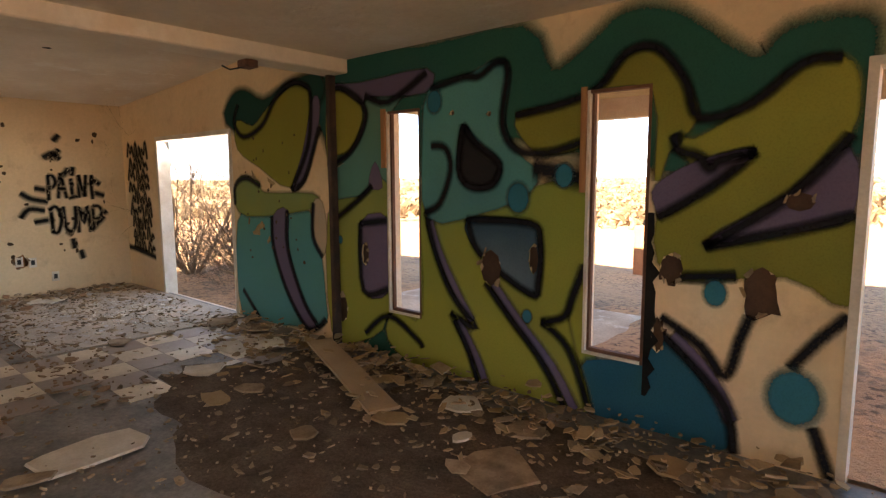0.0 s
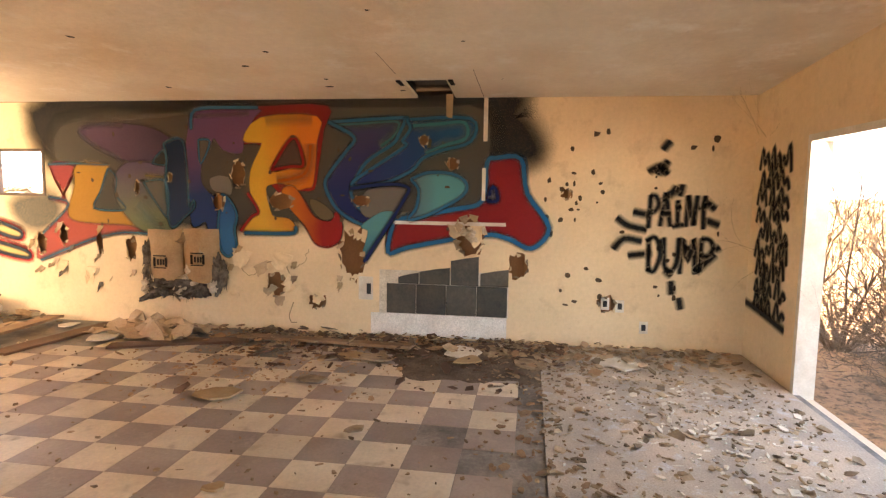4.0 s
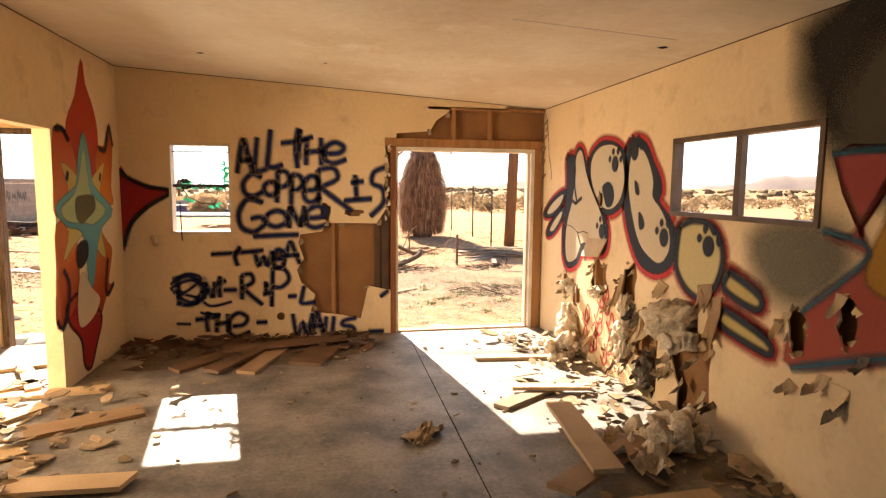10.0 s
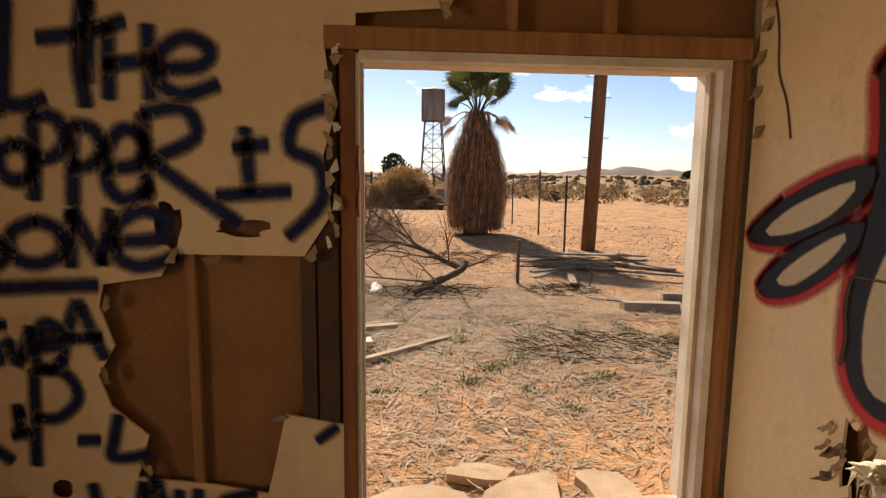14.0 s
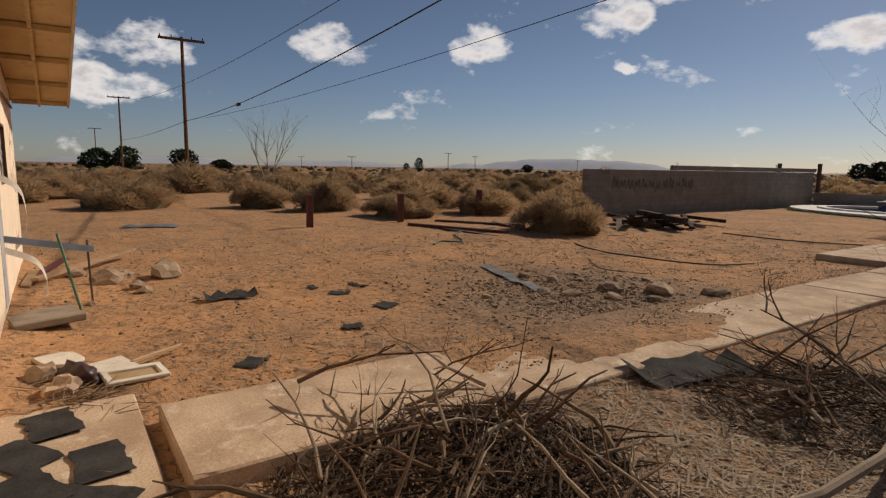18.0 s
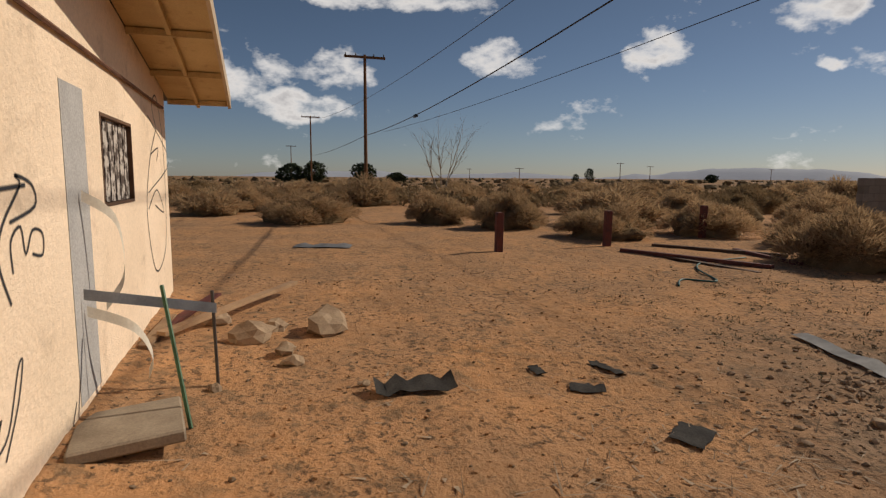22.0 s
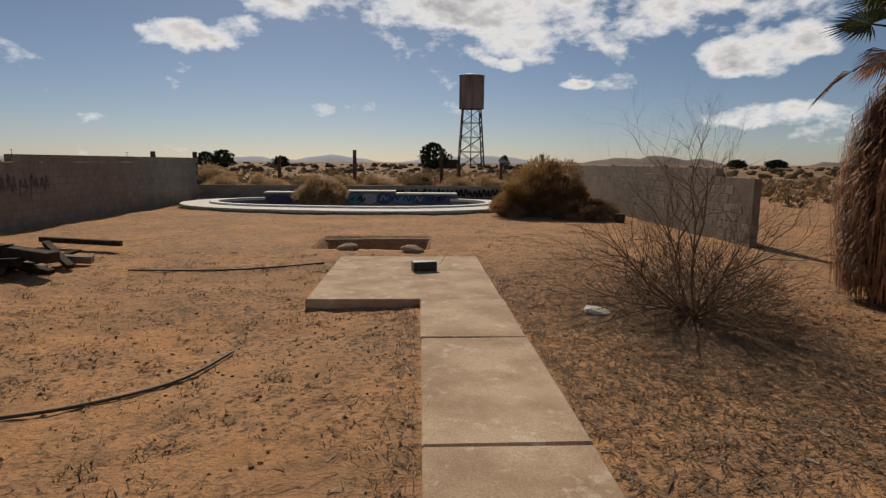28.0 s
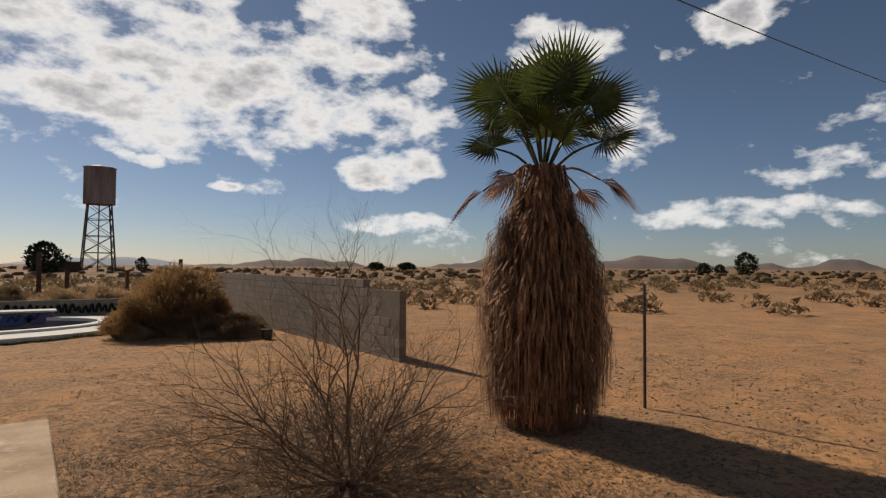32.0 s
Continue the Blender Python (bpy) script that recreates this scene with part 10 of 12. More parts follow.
# scatter beyond counting: pebbles, gravel, straw, weeds
rnd = random.Random(99)
def scatter(name, n, where, size, material, label, category, flat=0.6):
    s = Shape()
    k = 0
    while k < n:
        x, y = where()
        if -13 < x < 0.3 and y < 0.25 or -5.55 < x < -4.4 and 1 < y < 13.5 or -7 < x < -4.4 and 13.4 < y < 17 or in_pool(x, y):
            continue
        r = size[0] * (size[1] / size[0]) ** (rnd.random() ** 2.2)
        s.rock((x, y, ground_z(x, y) + r * 0.15), (r, r * rnd.uniform(0.6, 1), r * flat), k, 0.5, 1, 1)
        k += 1
    thing(name, s, material, label, category, kind="stuff")
scatter("gravel_patch", 3200, lambda: (rnd.gauss(-6.8, 0.85), rnd.gauss(6.2, 0.85)), (0.008, 0.042), M_GRAVEL, "grey gravel spread beside the path", "gravel")
gv = Shape()
for k in range(1500):
    x, y = -5.65 + 0.75 * rnd.random() ** 1.5, rnd.gauss(5.2, 0.95)
    r = 0.004 + 0.013 * rnd.random() ** 3
    gv.rock((x, y, -0.088 + r * 0.2), (r, r * rnd.uniform(0.6, 1), r * 0.6), k, 0.5, 1, 1)
thing("gravel_patch", gv, M_GRAVEL, "fine grey gravel in the soil washed over the path", "gravel", kind="stuff")
scatter("pebbles", 2200, lambda: (rnd.uniform(-16, 4), 0.3 + 16 * rnd.random() ** 1.3), (0.006, 0.026), M_GRAVEL, "small stones and clods on the soil", "pebbles")
scatter("pebbles", 3400, lambda: (rnd.uniform(-1.5, 7), rnd.uniform(8, 16)), (0.008, 0.03), M_GRAVEL, "small stones on the trodden soil by the palm", "pebbles")
scatter("clods", 4200, lambda: (rnd.uniform(-14, -5), rnd.uniform(1.0, 14)), (0.006, 0.024), M_SOIL, "loose clods of soil", "clods")
def slivers(name, n, where, l, w, material, label, category, rise=0.25):
    s = Shape()
    for k in range(n):
        x, y = where()
        if -13 < x < 0.3 and y < 0.2 or -5.55 < x < -4.4 and 1 < y < 13.5 and rnd.random() < 0.9 or in_pool(x, y):
            continue
        a, ll, ww = rnd.uniform(0, 6.28), rnd.uniform(*l), rnd.uniform(*w)
        c, sn = math.cos(a), math.sin(a)
        z = ground_z(x, y) + 0.006
        z1 = z + rnd.uniform(0, rise) * ll
        s.add([(x - sn * ww, y + c * ww, z), (x + sn * ww, y - c * ww, z), (x + c * ll, y + sn * ll, z1)], [(0, 1, 2)])
    thing(name, s, material, label, category, kind="stuff")
M_GREENWEED = mat("green_weed", (0.13, 0.15, 0.045), (0.085, 0.105, 0.03), 5, 0.9, 0, 40, 0.3, thin=0.3)
gw = [(rnd.uniform(-2.2, 1.4), rnd.uniform(1.5, 3.9)) for _ in range(34)] + [(-0.84, 3.17), (-0.33, 2.8), (-0.69, 2.33), (-0.88, 2.05), (-1.58, 1.88), (-1.95, 1.76), (0.03, 2.49)] * 2
def green_spot():
    c = rnd.choice(gw)
    return rnd.gauss(c[0], 0.06), rnd.gauss(c[1], 0.06)
slivers("green_weeds", 5200, green_spot, (0.02, 0.06), (0.003, 0.007), M_GREENWEED, "low tufts of small green weeds by the door", "weeds", 1.0)
slivers("wood_chips", 7500, lambda: (rnd.gauss(-2.0, 2.1), rnd.gauss(3.8, 1.9)), (0.03, 0.14), (0.006, 0.016), M_TWIGPALE, "grey bark chips and leaf litter on the sand", "litter", 0.15)
slivers("straw_litter", 21000, lambda: (rnd.gauss(-1.2, 2.2), rnd.gauss(3.6, 1.9)), (0.06, 0.34), (0.003, 0.008), M_TWIGPALE, "dry straw and bark litter on the sand", "litter")
slivers("dark_litter", 13000, lambda: (rnd.gauss(-2.2, 2.4), rnd.gauss(5.5, 3.2)), (0.06, 0.30), (0.002, 0.007), M_TWIG, "thin dark twigs scattered on the sand", "litter")
M_LITTER = mat("leaf_litter", (0.19, 0.125, 0.078), (0.10, 0.068, 0.042), 6, 0.95, 0, 40, 0.3)
slivers("shrub_litter", 36000, lambda: (rnd.gauss(-2.5, 1.25), rnd.gauss(12.4, 2.3)), (0.03, 0.14), (0.003, 0.008), M_LITTER, "grey leaf litter under the bare shrub", "litter")
slivers("path_grass", 1800, lambda: (rnd.choice([-5.62, -4.36]) + rnd.gauss(0, 0.08), rnd.uniform(3, 16)), (0.05, 0.16), (0.002, 0.004), M_TWIGPALE, "dry grass along the path edge", "grass", 1.2)
M_WEED = mat("grey_weed", (0.15, 0.12, 0.065), (0.10, 0.084, 0.046), 5, 0.95, 0, 40, 0.3)
wc = [(rnd.uniform(-12, -5.7), rnd.uniform(5.5, 17.5)) for _ in range(560)] + [(rnd.uniform(1.5, 14), rnd.uniform(7, 24)) for _ in range(420)] + [(rnd.uniform(-4.2, 0.5), rnd.uniform(13, 21)) for _ in range(140)] + [(rnd.uniform(-3.5, 0.5), rnd.uniform(1.2, 4.5)) for _ in range(26)]
def weed_spot():
    c = rnd.choice(wc)
    return rnd.gauss(c[0], 0.07), rnd.gauss(c[1], 0.07)
def deck_edge():
    a = rnd.uniform(3.5, 6.0)
    k = (1 + 0.06 * math.cos(2 * a + 0.6) - 0.07 * math.exp(-((a - 4.4) / 0.5) ** 2)) * rnd.uniform(1.005, 1.035)
    return -8.2 + 6.5 * k * math.cos(a), 29.9 + 4.55 * k * math.sin(a)
slivers("deck_grass", 4200, deck_edge, (0.05, 0.14), (0.006, 0.014), M_GREENWEED, "dark green weeds along the edge of the pool deck", "weeds", 1.0)
slivers("small_weeds", 26000, weed_spot, (0.02, 0.06), (0.003, 0.007), M_WEED, "small grey-green weeds dotted over the soil", "weeds", 0.9)

# ---------------- debris in the rooms ----------------
IN = [((-4.24, -2.92), (-3.35, -2.96), 0.16, 0, 0.02), ((-4.20, -3.20), (-3.47, -3.30), 0.15, 1, 0.0), ((-3.95, -3.46), (-3.22, -3.66), 0.17, 0, 0.0), ((-4.10, -3.25), (-3.20, -4.10), 0.17, 2, 0.05),
      ((-0.80, -2.50), (-0.90, -3.44), 0.17, 0, 0.10), ((-1.19, -3.50), (-0.28, -2.90), 0.15, 1, 0.06), ((-1.15, -3.69), (-0.42, -3.66), 0.15, 0, 0.03), ((-1.31, -3.97), (-0.16, -3.89), 0.17, 1, 0.06), ((-1.37, -4.40), (-0.10, -4.56), 0.20, 3, 0.0),
      ((-0.95, -5.16), (-0.45, -6.30), 0.17, 3, 0.0), ((-0.42, -6.20), (-0.50, -7.97), 0.12, 1, 0.03), ((-3.62, -1.02), (-3.12, -0.42), 0.18, 3, 0.0), ((-3.30, -1.16), (-3.00, -0.55), 0.17, 3, 0.02), ((-3.02, -1.18), (-2.80, -0.50), 0.17, 1, 0.0), ((-2.55, -1.02), (-2.35, -0.48), 0.30, 3, 0.0),
      ((-3.3, -0.62), (-2.17, -0.36), 0.16, 3, 0.05), ((-1.03, -1.09), (-0.29, -1.16), 0.08, 0, 0.0), ((-1.13, -2.26), (-0.42, -1.80), 0.12, 2, 0.0), ((-0.95, -1.95), (-0.35, -2.05), 0.10, 0, 0.03),
      ((-4.76, -1.47), (-4.0, -1.40), 0.13, 0, 0.0), ((-5.0, -1.6), (-4.57, -1.2), 0.12, 0, 0.02), ((-4.72, -2.3), (-4.3, -1.7), 0.14, 0, 0.0), ((-4.9, -0.7), (-4.5, -1.4), 0.10, 0, 0.02), ((-5.2, -0.8), (-4.6, -0.6), 0.14, 0, 0.0), ((-4.2, -2.2), (-3.6, -1.9), 0.2, 1, 0.0)]
MATS = (M_BOARD, M_WOOD, M_SILVERWOOD, mat("stained_board", (0.19, 0.095, 0.044), (0.11, 0.054, 0.026), 3, 0.7, 0.35, 50, 0.2, 80, per=0.2))
LAB = ("pale flooring board lying loose on the floor", "brown flooring board lying loose on the floor", "dusty grey board lying across others", "dark stained plank lying along the wall")
for a, b, w, k, lift in IN:
    plank("plank", a, b, w, 0.027, MATS[k], LAB[k], indoor=True, lift=0.002 + lift, group="loose planks")
plank("plank", (-4.75, -10.70), (-6.02, -10.22), 0.20, 0.02, M_BOARD, "long pale plank leaning out from the wall", indoor=True, lift=0.07, raise1=-0.10, group="loose planks")

RUBBLE = [(-6.95, -10.12, 0.26), (-6.13, -10.17, 0.13), (-5.93, -9.70, 0.10), (-5.20, -8.87, 0.30), (-5.32, -8.54, 0.14), (-7.61, -10.63, 0.15), (-7.86, -10.74, 0.14), (-6.61, -10.26, 0.09), (-6.83, -10.55, 0.13), (-5.01, -9.66, 0.14),
          (-5.04, -9.89, 0.14), (-4.21, -10.59, 0.2), (-3.09, -9.77, 0.16), (-3.18, -7.52, 0.06), (-3.90, -7.90, 0.22), (-4.01, -10.32, 0.22), (-3.13, -10.70, 0.22), (-0.80, -8.54, 0.16), (-0.75, -9.07, 0.2), (-0.62, -9.86, 0.22), (-0.88, -7.73, 0.17), (-0.78, -7.50, 0.18)]
RUBBLE2 = [(-0.94, -7.30, 0.14), (-0.59, -8.45, 0.2), (-0.40, -8.7, 0.2), (-1.94, -6.84, 0.17), (-1.54, -7.38, 0.15), (-0.36, -5.05, 0.28), (-2.40, -3.73, 0.24), (-1.82, -2.67, 0.07), (-3.70, -2.42, 0.10), (-0.32, -4.18, 0.16),
           (-3.23, -3.85, 0.10), (-4.22, -2.49, 0.2), (-4.3, -3.6, 0.22), (-0.7, -4.9, 0.2), (-0.3, -7.0, 0.16), (-5.6, -10.6, 0.18), (-7.2, -9.6, 0.2), (-4.4, -9.9, 0.2), (-3.6, -10.8, 0.2), (-5.5, -8.1, 0.2), (-8.1, -10.2, 0.22), (-6.3, -10.6, 0.16), (-2.4, -8.0, 0.07)]
for i, (x, y, r) in enumerate(RUBBLE + RUBBLE2):
    s = Shape()
    rr = random.Random(i)
    slab_piece(s, x, y, 0.012 + 0.01 * (i % 3), r, 0.012, i + 11, rr.uniform(0, 6), rr.uniform(0.6, 0.95), (rr.uniform(-0.06, 0.06), rr.uniform(-0.06, 0.06)), 8)
    thing("drywall_piece", s, (M_RUBBLE, M_PAPER, M_RUBBLE, M_GYPSUM)[i % 4], "broken piece of drywall lying on the floor", "drywall piece", "drywall rubble")
# flakes heaped along the wall feet
rnd = random.Random(5)
def flakes(name, n, where, size, material, label, stack=0.05):
    s = Shape()
    for k in range(n):
        x, y = where()
        r = size[0] * (size[1] / size[0]) ** (rnd.random() ** 1.6)
        slab_piece(s, x, y, 0.006 + rnd.random() ** 2 * stack, r, rnd.choice((0.003, 0.006, 0.011)), rnd.random(), rnd.uniform(0, 6.28), rnd.uniform(0.25, 1), (rnd.uniform(-0.35, 0.35), rnd.uniform(-0.35, 0.35)), rnd.choice((4, 5, 5, 6)))
    thing(name, s, material, label, "rubble", kind="stuff")
def strip_g():
    return rnd.uniform(-8.3, -3.0), -11.0 + abs(rnd.gauss(0, 0.42))
def strip_l():
    return -abs(rnd.gauss(0.03, 0.33)) - 0.03, rnd.uniform(-10.9, -4.6)
def clamp_in(f):
    def g_():
        while True:
            x, y = f()
            if -9.5 < x < -0.02 and -11.03 < y < -0.03 and not (-4.45 < x < -4.28 and y > -1.4):
                return x, y
    return g_
flakes("rubble_heap", 620, clamp_in(strip_g), (0.015, 0.09), M_RUBBLE, "crumbled drywall heaped along the graffiti wall", 0.10)
flakes("rubble_heap", 420, clamp_in(strip_g), (0.015, 0.09), M_PAPER, "torn brown drywall paper along the graffiti wall", 0.12)
flakes("rubble_heap", 520, clamp_in(strip_l), (0.02, 0.11), M_RUBBLE, "crumbled drywall heaped along the mural wall", 0.06)
flakes("rubble_heap", 360, clamp_in(strip_l), (0.02, 0.10), M_WOOD, "brown splinters and dirt along the mural wall", 0.05)
flakes("rubble_heap", 300, clamp_in(lambda: (rnd.gauss(-4.4, 0.5), rnd.gauss(-2.6, 0.9))), (0.03, 0.12), M_RUBBLE, "heap of drywall scraps in the wide opening", 0.08)
# dark wood colour stands in for the shade on these scraps
flakes("rubble_heap", 260, clamp_in(lambda: (rnd.uniform(-4.2, -1.9), -abs(rnd.gauss(0, 0.3)))), (0.03, 0.12), M_DARKWOOD, "torn scraps under the blue lettering, coloured dark for the shade there", 0.06)
flakes("rubble_heap", 240, clamp_in(lambda: (-abs(rnd.gauss(0, 0.36)), rnd.uniform(-3.9, -0.3))), (0.02, 0.12), M_RUBBLE, "torn drywall scraps by the door corner", 0.10)
flakes("rubble_heap", 700, clamp_in(lambda: (-abs(rnd.gauss(0.1, 0.55)) - 0.05, rnd.uniform(-9.4, -6.2))), (0.015, 0.09), M_DARKWOOD, "dark broken laths and dirt below the slate panel", 0.05)
flakes("rubble_heap", 400, clamp_in(lambda: (rnd.uniform(-4.6, -0.3), rnd.gauss(-9.2, 0.25))), (0.012, 0.06), M_WOOD, "brown dirt and splinters along the edge of the tiles", 0.02)
rd_ = random.Random(19)
# the last patch, under the lettering, is dirt that also paints the floor's shade
for cx, cy, rx_, ry_ in ((-6.3, -9.9, 1.7, 0.85), (-7.9, -8.9, 1.1, 0.9), (-5.3, -10.35, 0.8, 0.5), (-5.1, -9.85, 0.9, 0.45), (-0.75, -8.6, 0.6, 0.9), (-3.1, -0.45, 1.15, 0.55)):
    s = Shape()
    ring = []
    for i in range(48):
        a = 2 * math.pi * i / 48
        e = 1 + 0.32 * noise.noise((math.cos(a) * 2.3 + cx, math.sin(a) * 2.3 + cy, 1.0)) + 0.07 * rd_.uniform(-1, 1)
        ring.append((min(-0.01, cx + rx_ * e * math.cos(a)), min(-0.004, max(-11.05, cy + ry_ * e * math.sin(a))), 0.003))
    s.add([(cx, cy, 0.012)] + [(cx + (p[0] - cx) * 0.6, cy + (p[1] - cy) * 0.6, 0.010 + 0.006 * rd_.random()) for p in ring] + ring, [(0, 1 + i, 1 + (i + 1) % 48) for i in range(48)] + [(1 + i, 49 + i, 49 + (i + 1) % 48, 1 + (i + 1) % 48) for i in range(48)])
    thing("dirt_layer", s, M_DIRT, "dark dirt spread over the floor at the wall foot", "dirt", kind="stuff", smooth=True)
flakes("mortar_bed_debris", 800, clamp_in(lambda: (rnd.uniform(-3.0, -0.1), rnd.uniform(-10.95, -9.1))), (0.01, 0.07), M_RUBBLE, "pale plaster crumbs and chips on the old mortar bed", 0.02)
flakes("mortar_bed_debris", 300, clamp_in(lambda: (rnd.gauss(-2.0, 0.5), rnd.gauss(-10.3, 0.35))), (0.01, 0.05), M_GYPSUM, "white crushed gypsum by the wide doorway", 0.015)
flakes("floor_crumbs", 1300, clamp_in(lambda: (rnd.uniform(-8.8, -0.1), rnd.uniform(-10.9, -0.2))), (0.006, 0.035), M_RUBBLE, "white plaster crumbs scattered over the floor", 0.004)
flakes("floor_crumbs", 1300, clamp_in(lambda: (rnd.gauss(-6.2, 1.5), rnd.gauss(-9.6, 0.9))), (0.006, 0.04), M_RUBBLE, "plaster crumbs over the bare concrete", 0.015)
flakes("floor_crumbs", 700, clamp_in(lambda: (rnd.uniform(-2.0, -0.3), rnd.gauss(-10.0, 0.5))), (0.006, 0.03), M_RUBBLE, "broken glass and plaster grit on the underlay", 0.005)
flakes("floor_crumbs", 500, clamp_in(lambda: (rnd.gauss(-1.2, 0.5), rnd.gauss(-6.9, 0.7))), (0.006, 0.04), M_WOOD, "dirt and splinters spilled on the tiles", 0.01)
flakes("glass_grit", 340, clamp_in(lambda: (rnd.uniform(-3.3, -0.9), rnd.gauss(-4.33, 0.07))), (0.006, 0.025), M_TRIM, "white grit along the edge of the tiles", 0.004)
# a crumpled sheet of torn wall paper by the planks


def crumpled(x, y, l, w, turn, high, seed, material, label):
    m = Matrix.Translation((x, y, 0.006)) @ Euler((0, 0, turn)).to_matrix().to_4x4()
    n, q, vs = 16, 12, []
    for i in range(n + 1):
        for j in range(q + 1):
            u, v = i / n - 0.5, j / q - 0.5
            e = 1 - 0.25 * noise.noise((i * 0.9, j * 0.9, seed))
            h = high * abs(noise.noise((u * 5, v * 5, seed))) * 2 + high * 0.5 * abs(noise.noise((u * 13, v * 13, seed + 4)))
            vs.append(m @ Vector((u * l * e, v * w * e, h)))
    k = len(vs)
    fs = [(i * (q + 1) + j, (i + 1) * (q + 1) + j, (i + 1) * (q + 1) + j + 1, i * (q + 1) + j + 1) for i in range(n) for j in range(q)]
    s = Shape().add(vs + [v - Vector((0, 0, 0.003)) for v in vs], fs + [tuple(c + k for c in f[::-1]) for f in fs])
    return thing("torn_paper", s, material, label, "torn paper", "torn paper")


crumpled(-0.38, -5.22, 1.15, 0.62, 1.45, 0.10, 3.3, M_CREASED, "crumpled sheet of tan wall paper on the floor")
crumpled(-2.40, -3.78, 0.46, 0.34, 0.3, 0.05, 8.1, M_PAPER, "crumpled scrap of brown paper on the concrete")
crumpled(-1.75, -2.62, 0.28, 0.16, 0.9, 0.03, 5.7, M_RUBBLE, "small crumpled scrap of paper on the concrete")
crumpled(-0.55, -3.1, 0.5, 0.4, 0.9, 0.10, 6.2, M_INSUL, "wadded pale insulation paper among the planks")
# edge strip between bare concrete and tiles, and slab joints
s = Shape()
s.box(-4.3, -0.02, -4.425, -4.40, 0.0, 0.006)
thing("tile_edge", s, M_DARKWOOD, "dark glue line at the edge of the tiles", "trim", kind="structure")
s = Shape()
s.box(-4.3, -0.02, -3.764, -3.756, 0.0, 0.002)
s.box(-1.52, -1.514, -3.76, -0.3, 0.0, 0.002)
thing("slab_joint", s, M_BLACK, "thin dark joint in the concrete floor", "trim", kind="structure")

# ---------------- torn paper, insulation ----------------


def flap(wall, u, v, ang, l, w, curl, seed):
    """A broken tongue of drywall hinged at the rim of a hole and bent out into the room."""
    rnd_ = random.Random(seed)
    f = WALLS[wall]
    c, sn = math.cos(ang), math.sin(ang)
    rows, cols = 6, 5
    front = []
    for j in range(cols):
        sd = j / (cols - 1) - 0.5
        lj = l * rnd_.uniform(0.55, 1.15) * (1 - 0.5 * abs(sd))
        reach = out = 0.0
        for i in range(rows + 1):
            t = i / rows
            if i:
                th = curl * (t * 1.2) * (1 + 0.25 * sd) + rnd_.uniform(-0.18, 0.18)
                reach += math.cos(th) * lj / rows
                out += math.sin(th) * lj / rows
            ww = w * sd * (1 - 0.25 * t) + rnd_.uniform(-0.06, 0.06) * w
            droop = -0.15 * out
            front.append((u + c * reach - sn * ww, v + sn * reach + c * ww + droop, max(0.003, out + 0.004)))
    n = len(front)
    fs = [(j * (rows + 1) + i, j * (rows + 1) + i + 1, (j + 1) * (rows + 1) + i + 1, (j + 1) * (rows + 1) + i) for j in range(cols - 1) for i in range(rows)]
    rim = [i for i in range(rows + 1)] + [j * (rows + 1) + rows for j in range(1, cols)] + [(cols - 1) * (rows + 1) + i for i in range(rows - 1, -1, -1)] + [j * (rows + 1) for j in range(cols - 2, 0, -1)]
    vs = [f(a, b, o) for a, b, o in front] + [f(a + 0.003 * c, b - 0.004, o + 0.007) for a, b, o in front]
    fs += [tuple(q + n for q in face[::-1]) for face in fs]
    fs += [(a, b, b + n, a + n) for a, b in zip(rim, rim[1:] + rim[:1])]
    return Shape().add(vs, fs)


tornp = thing("torn_drywall", None, None, "curled tongues of torn drywall paper on the mural wall", "torn drywall")
rnd = random.Random(3)
k = 0
for u, v, ru, rv, sd in L_TEARS:
    m_ = (9 if ru * rv > 0.02 else 5) if u < -3.2 else 5
    tongue = 1.0 if u < -3.2 else 0.55
    for j in range(m_):
        a = 6.283 * j / m_ + rnd.uniform(-0.3, 0.3)
        part("flap", flap("L", u + ru * 1.02 * math.cos(a), v + rv * 1.02 * math.sin(a), a + 3.14 + rnd.uniform(-0.6, 0.6), tongue * rnd.uniform(0.25, 0.65) * max(0.04, min(ru, rv)), tongue * rnd.uniform(0.35, 0.8) * max(0.05, min(ru, rv)), rnd.uniform(0.4, 1.7), k),
             rnd.choice((M_PAPER, M_RUBBLE, M_PLASTER, M_CREASED, M_RUBBLE) if u < -3.2 else (M_PAPER, M_RUBBLE, M_CREASED)), tornp)
        k += 1
for u, v, l in ((-3.55, 0.95, 0.2), (-3.8, 0.7, 0.26), (-4.0, 0.85, 0.2), (-4.3, 0.6, 0.22), (-4.75, 0.6, 0.2), (-6.0, 0.9, 0.2), (-6.6, 0.75, 0.22), (-7.1, 0.55, 0.2)):
    part("flap", flap("L", u, v, -1.57 + rnd.uniform(-0.4, 0.4), l * 0.55, l * 0.28, rnd.uniform(0.6, 1.8), k), rnd.choice((M_PAPER, M_RUBBLE, M_PAPER, M_CREASED, M_GREYWAD)), tornp)
    k += 1
